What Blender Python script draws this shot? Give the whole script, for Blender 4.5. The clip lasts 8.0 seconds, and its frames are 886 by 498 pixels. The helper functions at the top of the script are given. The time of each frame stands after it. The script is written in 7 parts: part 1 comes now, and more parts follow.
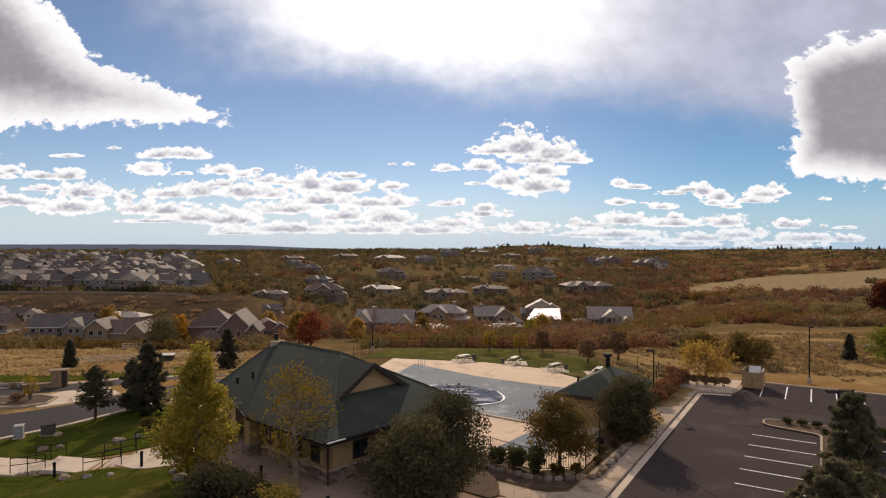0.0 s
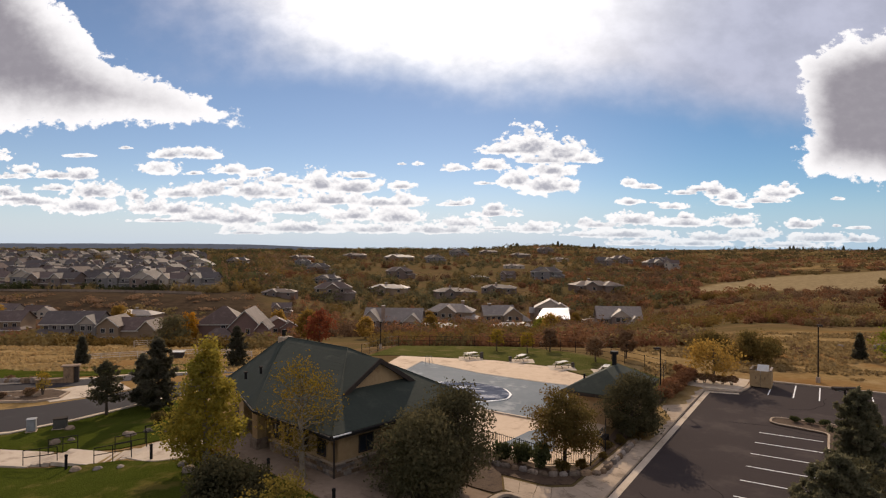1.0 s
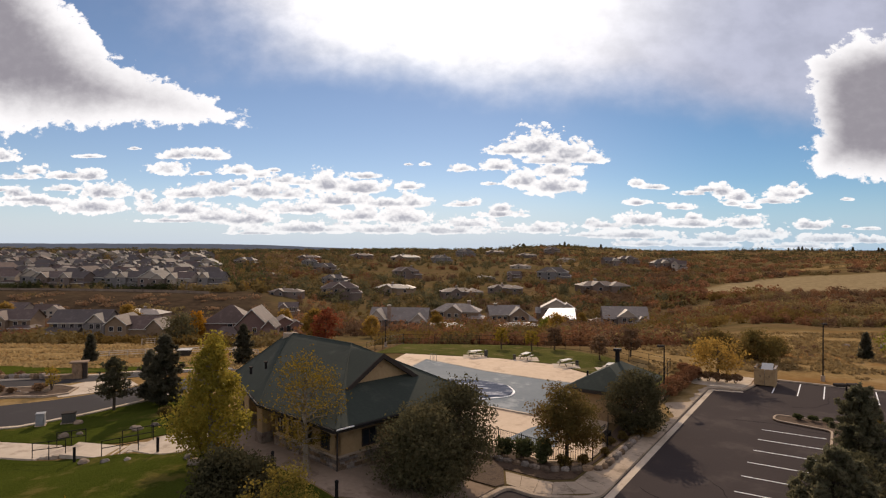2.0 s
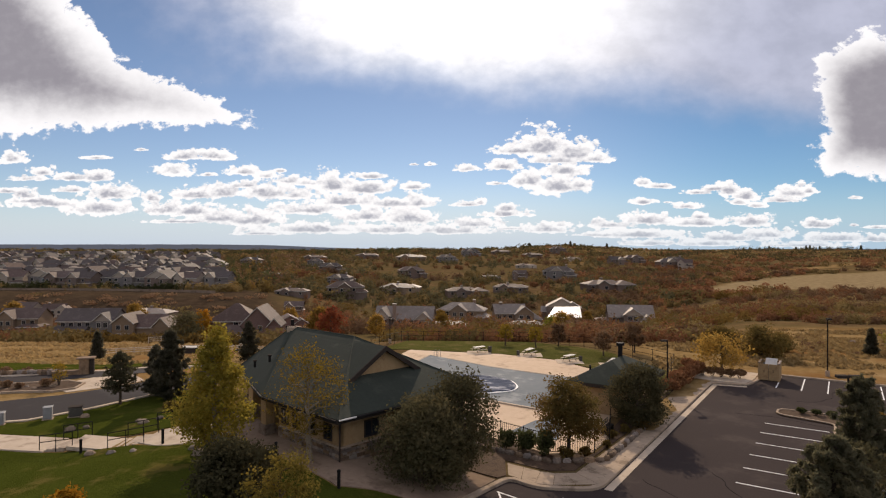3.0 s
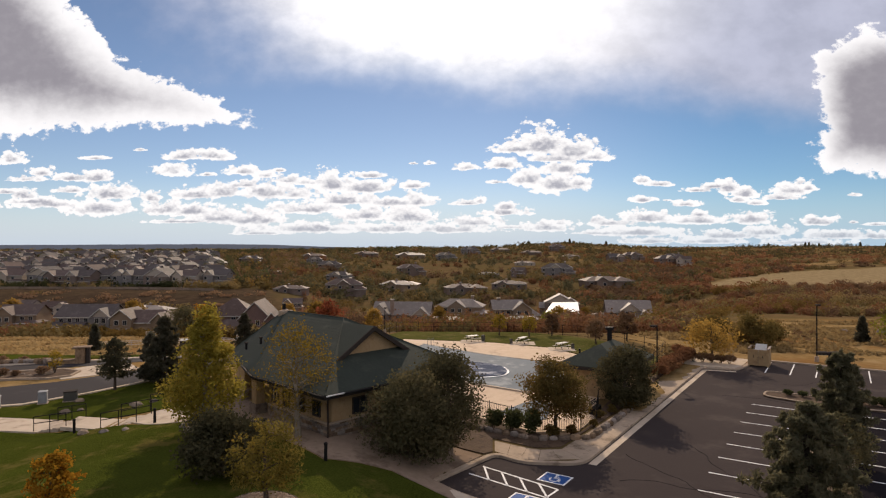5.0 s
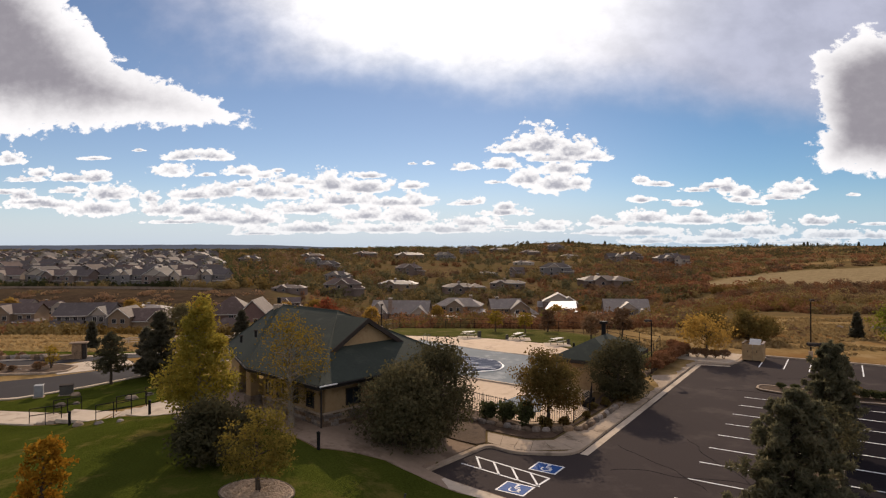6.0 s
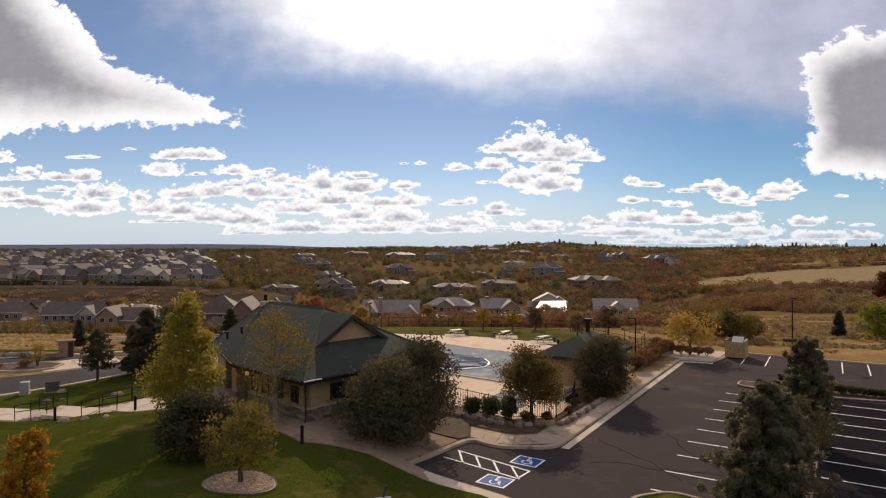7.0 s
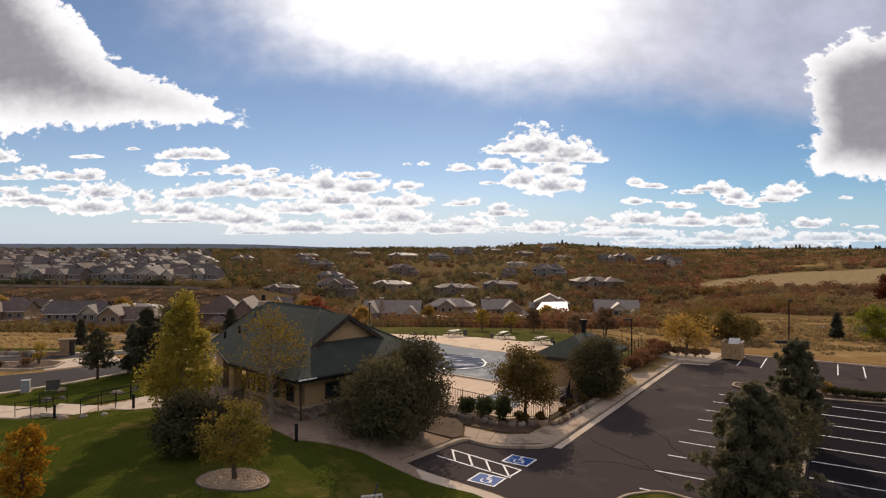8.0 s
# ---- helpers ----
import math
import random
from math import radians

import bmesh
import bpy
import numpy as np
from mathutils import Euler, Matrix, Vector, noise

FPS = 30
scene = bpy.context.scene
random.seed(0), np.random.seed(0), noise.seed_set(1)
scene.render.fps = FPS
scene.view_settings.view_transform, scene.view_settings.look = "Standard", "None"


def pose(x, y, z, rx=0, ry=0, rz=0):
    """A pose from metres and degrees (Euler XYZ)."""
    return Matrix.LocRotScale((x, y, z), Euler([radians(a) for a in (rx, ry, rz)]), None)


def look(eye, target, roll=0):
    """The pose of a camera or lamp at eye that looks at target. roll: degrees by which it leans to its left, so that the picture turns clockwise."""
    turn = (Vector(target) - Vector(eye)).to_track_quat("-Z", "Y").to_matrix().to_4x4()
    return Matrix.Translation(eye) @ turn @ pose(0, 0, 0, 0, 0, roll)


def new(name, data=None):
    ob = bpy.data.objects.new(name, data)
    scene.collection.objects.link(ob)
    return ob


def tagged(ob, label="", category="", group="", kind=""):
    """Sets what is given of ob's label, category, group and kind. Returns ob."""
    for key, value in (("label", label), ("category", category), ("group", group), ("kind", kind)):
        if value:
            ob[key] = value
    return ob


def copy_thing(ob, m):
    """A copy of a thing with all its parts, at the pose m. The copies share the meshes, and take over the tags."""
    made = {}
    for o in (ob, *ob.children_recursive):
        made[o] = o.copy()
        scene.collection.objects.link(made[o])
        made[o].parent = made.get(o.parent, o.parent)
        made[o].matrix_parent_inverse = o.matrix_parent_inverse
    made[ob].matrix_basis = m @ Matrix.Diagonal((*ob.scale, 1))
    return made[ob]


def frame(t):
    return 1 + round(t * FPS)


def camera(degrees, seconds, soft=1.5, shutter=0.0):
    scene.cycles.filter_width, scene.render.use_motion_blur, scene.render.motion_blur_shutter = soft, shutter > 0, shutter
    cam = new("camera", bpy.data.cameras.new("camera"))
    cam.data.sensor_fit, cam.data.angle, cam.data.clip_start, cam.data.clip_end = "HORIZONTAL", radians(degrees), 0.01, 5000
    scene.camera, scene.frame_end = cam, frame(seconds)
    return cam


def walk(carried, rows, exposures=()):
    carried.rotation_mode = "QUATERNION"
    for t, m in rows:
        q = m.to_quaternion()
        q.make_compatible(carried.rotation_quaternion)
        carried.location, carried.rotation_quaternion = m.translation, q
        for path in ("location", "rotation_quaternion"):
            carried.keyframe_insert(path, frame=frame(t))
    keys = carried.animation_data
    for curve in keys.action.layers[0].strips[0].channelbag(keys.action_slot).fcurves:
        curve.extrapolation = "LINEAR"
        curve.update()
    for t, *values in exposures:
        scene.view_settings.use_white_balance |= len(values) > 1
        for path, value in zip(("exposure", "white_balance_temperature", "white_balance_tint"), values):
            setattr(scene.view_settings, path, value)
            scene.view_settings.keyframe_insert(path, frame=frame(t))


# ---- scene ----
cam = camera(71.5, 8.0, soft=1.2)
PATH = [
    (0, (-0.956, 0.487, 14.715), (-1.014, 2.486, 14.716), 0.1),
    (0.5, (-0.852, 0.383, 14.632), (-0.933, 2.381, 14.633), 0.1),
    (1, (-0.729, 0.226, 14.504), (-0.817, 2.225, 14.504), 0.2),
    (2.5, (-0.332, -0.233, 14.05), (-0.451, 1.763, 14.052), 0.2),
    (3, (-0.194, -0.33, 13.804), (-0.322, 1.666, 13.805), 0.1),
    (3.5, (-0.03, -0.511, 13.581), (-0.18, 1.484, 13.58), 0.0),
    (4, (0.146, -0.593, 13.258), (-0.007, 1.401, 13.257), -0.1),
    (4.5, (0.409, -0.743, 12.956), (0.279, 1.253, 12.953), -0.1),
    (6, (1.041, -1.077, 12.153), (0.917, 0.919, 12.151), -0.2),
    (6.5, (1.261, -1.307, 12.03), (1.153, 0.69, 12.027), -0.2),
    (7, (1.562, -1.554, 11.967), (1.465, 0.444, 11.965), -0.1),
    (7.5, (1.851, -1.792, 11.965), (1.761, 0.206, 11.963), -0.0),
    (8, (2.104, -1.968, 12.007), (1.998, 0.029, 12.007), 0.1),
]
walk(cam, [(t, look(eye, target, roll)) for t, eye, target, roll in PATH])

# ---- world and sun ----
SUN_UP, SUN_AZ = radians(28), radians(-2.5)   # elevation; azimuth from +y towards +x
sun_dir = Vector((math.sin(SUN_AZ) * math.cos(SUN_UP), math.cos(SUN_AZ) * math.cos(SUN_UP), math.sin(SUN_UP)))
sun = new("sun", bpy.data.lights.new("sun", "SUN"))
sun.data.energy, sun.data.angle, sun.data.color = 4.4, radians(0.6), (1.0, 0.80, 0.60)
sun.matrix_world = look((0, 0, 60), Vector((0, 0, 60)) - sun_dir)
scene.view_settings.exposure = 0.0

world = bpy.data.worlds.new("world")
scene.world = world
world.use_nodes = True
wt = world.node_tree
wt.nodes.clear()


class Nodes:
    """Short hand for building node trees."""

    def __init__(self, tree):
        self.tree = tree

    def add(self, kind, **settings):
        n = self.tree.nodes.new(kind)
        if "operation" in settings:
            n.operation = settings["operation"]
        if "use_clamp" in settings:
            n.use_clamp = settings["use_clamp"]
        if "interpolation_type" in settings:
            n.interpolation_type = settings["interpolation_type"]
        if "data_type" in settings:
            n.data_type = settings["data_type"]
        if "blend_type" in settings:
            n.blend_type = settings["blend_type"]
        if "sky_type" in settings:
            n.sky_type, n.sun_disc = settings["sky_type"], settings["sun_disc"]
        return n

    def put(self, socket, value):
        if isinstance(value, bpy.types.NodeSocket):
            self.tree.links.new(value, socket)
        elif value is not None:
            socket.default_value = value

    def math(self, op, a, b=None, c=None, clamp=False):
        n = self.add("ShaderNodeMath", operation=op, use_clamp=clamp)
        for s, v in zip(n.inputs, (a, b, c)):
            self.put(s, v)
        return n.outputs[0]

    def noise(self, vec, scale, detail=4.0, rough=0.55, distortion=0.0):
        n = self.add("ShaderNodeTexNoise")
        self.put(n.inputs["Vector"], vec)
        self.put(n.inputs["Scale"], scale)
        n.inputs["Detail"].default_value, n.inputs["Roughness"].default_value = detail, rough
        n.inputs["Distortion"].default_value = distortion
        return n.outputs["Fac"]

    def ramp(self, v, a, b, to0=0.0, to1=1.0):
        n = self.add("ShaderNodeMapRange", interpolation_type="SMOOTHSTEP")
        for s, x in zip(n.inputs, (v, a, b, to0, to1)):
            self.put(s, x)
        return n.outputs[0]

    def mix(self, k, a, b, blend="MIX"):
        n = self.add("ShaderNodeMix", data_type="RGBA", blend_type=blend)
        for s, v in zip((n.inputs[0], n.inputs[6], n.inputs[7]), (k, a, b)):
            if isinstance(v, tuple) and len(v) == 3:
                v = (*v, 1)
            self.put(s, v)
        return n.outputs[2]

    def combine(self, x, y, z):
        n = self.add("ShaderNodeCombineXYZ")
        for s, v in zip(n.inputs, (x, y, z)):
            self.put(s, v)
        return n.outputs[0]


# fair-weather cumulus: bearing, height of the foot, half width and rise of each heap
HEAPS_WEST = [(-0.802, 0.151, 0.031, 0.0213), (-0.746, 0.129, 0.029, 0.0150), (-0.773, 0.118, 0.040, 0.0089), (-0.691, 0.119, 0.050, 0.0123), (-0.647, 0.119, 0.039, 0.0184), (-0.653, 0.153, 0.031, 0.0053),
              (-0.571, 0.166, 0.015, 0.0043), (-0.494, 0.153, 0.045, 0.0157), (-0.446, 0.153, 0.043, 0.0173), (-0.514, 0.128, 0.040, 0.0200), (-0.457, 0.123, 0.017, 0.0052), (-0.810, 0.097, 0.018, 0.0089),
              (-0.776, 0.089, 0.027, 0.0167), (-0.622, 0.090, 0.058, 0.0237), (-0.691, 0.098, 0.040, 0.0079), (-0.553, 0.084, 0.025, 0.0148)]
HEAPS_LOW_WEST = [(-0.731, 0.075, 0.085, 0.0167), (-0.642, 0.065, 0.073, 0.0245), (-0.761, 0.080, 0.068, 0.0097), (-0.533, 0.064, 0.047, 0.0234), (-0.480, 0.061, 0.050, 0.0208), (-0.480, 0.089, 0.054, 0.0174),
                  (-0.431, 0.092, 0.050, 0.0216), (-0.397, 0.127, 0.040, 0.0164), (-0.359, 0.121, 0.025, 0.0121), (-0.335, 0.129, 0.016, 0.0060), (-0.396, 0.105, 0.034, 0.0112), (-0.354, 0.091, 0.057, 0.0275),
                  (-0.321, 0.112, 0.030, 0.0120), (-0.288, 0.108, 0.035, 0.0103), (-0.436, 0.050, 0.064, 0.0225), (-0.383, 0.046, 0.077, 0.0258), (-0.504, 0.045, 0.078, 0.0060), (-0.292, 0.063, 0.083, 0.0172),
                  (-0.311, 0.087, 0.055, 0.0154)]
HEAPS_MID = [(-0.245, 0.102, 0.052, 0.0308), (-0.184, 0.118, 0.028, 0.0094), (-0.189, 0.097, 0.060, 0.0204), (-0.114, 0.101, 0.030, 0.0110), (-0.105, 0.074, 0.039, 0.0220), (-0.151, 0.073, 0.067, 0.0170),
             (-0.226, 0.077, 0.078, 0.0188), (-0.189, 0.052, 0.065, 0.0239), (-0.123, 0.048, 0.059, 0.0255), (-0.273, 0.031, 0.153, 0.0172), (-0.151, 0.030, 0.093, 0.0136), (-0.049, 0.029, 0.103, 0.0135),
             (-0.017, 0.040, 0.059, 0.0151), (-0.369, 0.025, 0.060, 0.0060), (-0.112, 0.138, 0.009, 0.0033), (-0.084, 0.138, 0.010, 0.0059), (-0.026, 0.130, 0.028, 0.0109), (-0.024, 0.072, 0.037, 0.0084),
             (-0.004, 0.075, 0.013, 0.0118), (0.038, 0.056, 0.056, 0.0109), (0.038, 0.065, 0.021, 0.0143)]
HEAPS_HIGH_MID = [(0.058, 0.159, 0.052, 0.0185), (0.098, 0.162, 0.049, 0.0418), (0.146, 0.153, 0.054, 0.0316), (0.182, 0.144, 0.032, 0.0150), (0.119, 0.142, 0.054, 0.0117), (0.035, 0.133, 0.040, 0.0160),
                  (0.134, 0.125, 0.049, 0.0217), (0.074, 0.108, 0.038, 0.0234), (0.119, 0.099, 0.062, 0.0300), (0.155, 0.103, 0.026, 0.0133), (0.024, 0.106, 0.019, 0.0058), (0.101, 0.031, 0.052, 0.0143),
                  (0.124, 0.039, 0.019, 0.0092), (0.047, 0.033, 0.035, 0.0051)]
HEAPS_EAST = [(0.256, 0.106, 0.016, 0.0116), (0.284, 0.100, 0.029, 0.0082), (0.256, 0.075, 0.026, 0.0091), (0.293, 0.075, 0.008, 0.0025), (0.325, 0.068, 0.027, 0.0082), (0.342, 0.090, 0.027, 0.0075),
              (0.365, 0.096, 0.027, 0.0066), (0.389, 0.091, 0.028, 0.0189), (0.415, 0.083, 0.029, 0.0164), (0.402, 0.074, 0.021, 0.0090), (0.434, 0.069, 0.020, 0.0073), (0.471, 0.077, 0.034, 0.0082),
              (0.488, 0.089, 0.036, 0.0204), (0.511, 0.091, 0.019, 0.0097), (0.580, 0.081, 0.013, 0.0049)]
HEAPS_LOW_EAST = [(0.204, 0.038, 0.053, 0.0117), (0.266, 0.045, 0.062, 0.0165), (0.345, 0.041, 0.055, 0.0139), (0.345, 0.052, 0.017, 0.0091), (0.424, 0.042, 0.040, 0.0172), (0.249, 0.023, 0.090, 0.0140),
                  (0.186, 0.023, 0.049, 0.0067), (0.389, 0.017, 0.096, 0.0123), (0.450, 0.022, 0.057, 0.0139), (0.354, 0.009, 0.080, 0.0107), (0.527, 0.038, 0.037, 0.0138), (0.578, 0.038, 0.011, 0.0041),
                  (0.612, 0.035, 0.027, 0.0040), (0.552, 0.017, 0.075, 0.0130), (0.607, 0.016, 0.052, 0.0113), (0.266, 0.009, 0.066, 0.0083), (0.501, 0.007, 0.088, 0.0097)]


def build_sky():
    """A clear blue sky with broken cumulus and a bright veil before the sun."""
    g = Nodes(wt)
    sky = g.add("ShaderNodeTexSky", sky_type="NISHITA", sun_disc=False)
    sky.sun_elevation, sky.sun_rotation = SUN_UP, SUN_AZ
    sky.air_density, sky.dust_density, sky.ozone_density, sky.altitude = 1.0, 0.15, 3.0, 1900
    way = g.add("ShaderNodeSeparateXYZ")
    g.tree.links.new(g.add("ShaderNodeTexCoord").outputs["Generated"], way.inputs[0])
    x, y, z = way.outputs
    far = g.math("MAXIMUM", g.math("ABSOLUTE", y), 0.05)
    u, v = g.math("DIVIDE", x, far), g.math("DIVIDE", z, far)

    def plane(nu, nv, c):
        """Signed distance from a straight edge of a cloud."""
        return g.math("SUBTRACT", g.math("ADD", g.math("MULTIPLY", u, nu), g.math("MULTIPLY", v, nv)), c)

    def vector(op, a, b=None, c=None):
        n = g.add("ShaderNodeVectorMath", operation=op)
        for s, w in zip(n.inputs, (a, b, c)):
            g.put(s, w)
        return n.outputs["Value"] if op == "LENGTH" else n.outputs["Vector"]

    def scaled(colour, k):
        n = g.add("ShaderNodeVectorMath", operation="SCALE")
        g.put(n.inputs[0], colour)
        g.put(n.inputs["Scale"], k)
        return n.outputs[0]

    def about(value, k):
        """A noise value turned into a wobble about nothing."""
        return g.math("MULTIPLY", g.math("SUBTRACT", value, 0.5), k)

    uv = g.combine(u, g.math("MULTIPLY", v, 1.35), 0.0)
    soft = g.noise(uv, 4.5, 4.0, 0.5)
    billow = g.noise(uv, 13.0, 7.0, 0.58)
    crisp = g.noise(uv, 46.0, 6.0, 0.6)
    raised = g.noise(g.combine(u, g.math("MULTIPLY", g.math("ADD", v, 0.0055), 1.35), 0.0), 46.0, 6.0, 0.6)
    relief = g.math("SUBTRACT", crisp, raised)

    # a bank of cloud to the west with a flat foot, a towering one to the east
    west = g.math("SMOOTH_MAX", plane(-0.762, -0.647, 0.2573), plane(-0.410, -0.912, -0.0470), 0.02)
    west = g.math("SMOOTH_MIN", g.math("SMOOTH_MIN", west, plane(-0.014, 1.0, 0.2073), 0.02), plane(-1.0, 0.0, 0.375), 0.01)
    east = g.math("SMOOTH_MIN", plane(0.998, 0.055, 0.5321), g.math("SMOOTH_MIN", plane(0.579, -0.815, 0.0541), plane(0.159, -0.987, -0.2433), 0.02), 0.02)
    east = g.math("SMOOTH_MIN", east, plane(0.119, 0.993, 0.180), 0.02)
    rim = g.math("SUBTRACT", g.math("ADD", about(billow, 0.7), about(crisp, 0.7)), 0.01)
    d_big = g.math("ADD", g.math("MULTIPLY", g.math("MAXIMUM", west, east), 10.0), rim)
    depth = g.math("ADD", g.math("MULTIPLY", g.math("MAXIMUM", west, g.math("MULTIPLY", east, 1.6)), 10.0), g.math("ADD", about(billow, 0.5), about(crisp, 0.22)))
    big_core = g.math("MULTIPLY", g.ramp(g.math("ADD", depth, g.math("ADD", about(soft, 0.6), about(billow, -0.3))), 0.10, 0.92), g.ramp(crisp, 0.3, 0.6, 0.96, 1.0))

    # heaps of cumulus, domed above and flat below
    at = g.combine(u, v, 0.0)
    near = None
    for cu, foot, half, rise in HEAPS_WEST + HEAPS_LOW_WEST + HEAPS_MID + HEAPS_HIGH_MID + HEAPS_EAST + HEAPS_LOW_EAST:
        off = vector("MULTIPLY_ADD", at, (1.0 / half, 1.0 / rise, 0.0), (-cu / half, -foot / rise, 0.0))
        out = vector("LENGTH", vector("MAXIMUM", off, vector("MULTIPLY", off, (-1.0, -2.6, 0.0))))
        near = out if near is None else g.math("SMOOTH_MIN", near, out, 0.22)
    cell = g.add("ShaderNodeTexVoronoi")
    g.put(cell.inputs["Vector"], g.combine(u, g.math("MULTIPLY", v, 1.5), 3.0))
    cell.inputs["Scale"].default_value, cell.inputs["Detail"].default_value, cell.inputs["Roughness"].default_value = 62.0, 2.0, 0.6
    body = g.math("MAXIMUM", g.math("SUBTRACT", 1.0, near), -0.8)
    d_small = g.math("ADD", body, g.math("ADD", about(crisp, 1.9), g.math("MULTIPLY", g.math("SUBTRACT", 0.42, cell.outputs["Distance"]), 0.42)))
    cover = g.math("MULTIPLY", g.ramp(d_small, -0.23, -0.01), g.ramp(v, 0.0, 0.06, 0.62, 1.0))
    small_core = g.math("MULTIPLY", g.ramp(g.math("ADD", body, about(billow, 1.5)), 0.22, 0.92), g.ramp(d_small, 0.0, 0.55))
    small_core = g.math("ADD", g.math("MULTIPLY", small_core, 0.88), g.math("MULTIPLY", relief, -2.6), None, True)
    lit_big = g.mix(big_core, (1.03, 1.0, 1.01), (0.32, 0.298, 0.335))
    lit_small = g.mix(small_core, (1.03, 1.0, 1.0), (0.45, 0.45, 0.51))

    # the veil of high cloud before the sun
    veil_edge = g.math("SMOOTH_MIN", plane(0.104, 0.995, 0.2475), g.math("MULTIPLY", plane(0.581, 0.814, 0.02), 0.42), 0.03)
    veil = g.ramp(g.math("ADD", veil_edge, g.math("ADD", about(soft, 0.10), about(billow, 0.05))), -0.03, 0.085)
    veil = g.math("MULTIPLY", veil, g.ramp(u, 0.12, 0.40, 0.97, 0.80))
    du, dv = g.math("MULTIPLY", g.math("ADD", u, 0.05), 0.62), g.math("SUBTRACT", v, 0.44)
    sunward = g.math("SQRT", g.math("ADD", g.math("POWER", du, 2.0), g.math("POWER", dv, 2.0)))
    veil_tone = g.mix(g.ramp(sunward, 0.10, 0.34), (1.03, 1.0, 1.0), (0.72, 0.71, 0.84))
    white = scaled(veil_tone, g.math("MULTIPLY", g.ramp(sunward, 0.0, 0.34, 1.35, 0.80), g.ramp(billow, 0.3, 0.7, 0.90, 1.10)))

    # the blue deepens away from the sun and pales towards the horizon
    clear = g.add("ShaderNodeVectorMath", operation="MULTIPLY")
    g.put(clear.inputs[0], sky.outputs[0])
    g.put(clear.inputs[1], g.mix(g.ramp(u, 0.0, 0.46), (0.094, 0.083, 0.079), (0.061, 0.068, 0.071)))
    low_air = g.mix(g.ramp(v, -0.01, 0.12), g.mix(g.ramp(u, 0.0, 0.5), (0.57, 0.65, 0.75), (0.44, 0.58, 0.72)), clear.outputs[0])
    # unseen broken cloud overhead and behind, added bright to fill the shade
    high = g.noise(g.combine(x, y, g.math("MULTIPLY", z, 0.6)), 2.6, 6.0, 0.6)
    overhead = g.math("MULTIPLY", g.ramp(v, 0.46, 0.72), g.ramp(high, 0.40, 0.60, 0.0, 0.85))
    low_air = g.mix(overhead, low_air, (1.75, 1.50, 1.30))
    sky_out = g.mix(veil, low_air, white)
    sky_out = g.mix(cover, sky_out, lit_small)
    sky_out = g.mix(g.ramp(d_big, 0.0, 0.10), sky_out, lit_big)
    back = g.add("ShaderNodeBackground")
    g.put(back.inputs["Color"], sky_out)
    back.inputs["Strength"].default_value = 1.0
    g.tree.links.new(back.outputs[0], g.add("ShaderNodeOutputWorld").inputs["Surface"])


build_sky()

# ---- materials ----


def surface(name, a, b, scale=1.0, rough=0.85, bump=0.3, c=None, big=0.08, metal=0.0, vary=0.0, grain=0.02, stretch=None, gloss=0.06):
    """A surface of two tones in grain and patches; c adds large stains; vary shifts the tone from object to object."""
    m = bpy.data.materials.new(name)
    m.use_nodes = True
    g = Nodes(m.node_tree)
    bsdf = m.node_tree.nodes["Principled BSDF"]
    where = g.add("ShaderNodeNewGeometry").outputs["Position"]
    if stretch:
        mapping = g.add("ShaderNodeMapping")
        g.put(mapping.inputs["Vector"], where)
        mapping.inputs["Scale"].default_value = stretch
        where = mapping.outputs[0]
    fine = g.noise(where, scale, 5.0, 0.65)
    patch = g.noise(where, big, 4.0, 0.6)
    k = g.math("ADD", g.math("MULTIPLY", g.ramp(fine, 0.3, 0.7), 0.6), g.math("MULTIPLY", g.ramp(patch, 0.32, 0.68), 0.4))
    tone = g.mix(k, a, b)
    if c:
        tone = g.mix(g.ramp(g.noise(where, big * 2.3, 5.0, 0.7), 0.52, 0.66), tone, c)
    if vary:
        who = g.add("ShaderNodeObjectInfo").outputs["Random"]
        hsv = g.add("ShaderNodeHueSaturation")
        g.put(hsv.inputs["Color"], tone)
        g.put(hsv.inputs["Value"], g.ramp(who, 0.0, 1.0, 1 - vary, 1 + vary))
        g.put(hsv.inputs["Saturation"], g.ramp(g.math("FRACT", g.math("MULTIPLY", who, 7.3)), 0.0, 1.0, 1 - vary, 1 + vary))
        tone = hsv.outputs[0]
    g.put(bsdf.inputs["Base Color"], tone)
    bsdf.inputs["Metallic"].default_value = metal
    g.put(bsdf.inputs["Roughness"], g.ramp(fine, 0.2, 0.8, max(0.05, rough - 0.08), min(1.0, rough + 0.08)))
    bsdf.inputs["Specular IOR Level"].default_value = gloss
    if bump:
        n = g.add("ShaderNodeBump")
        n.inputs["Strength"].default_value, n.inputs["Distance"].default_value = bump, grain
        g.put(n.inputs["Height"], fine)
        g.put(bsdf.inputs["Normal"], n.outputs[0])
    return m


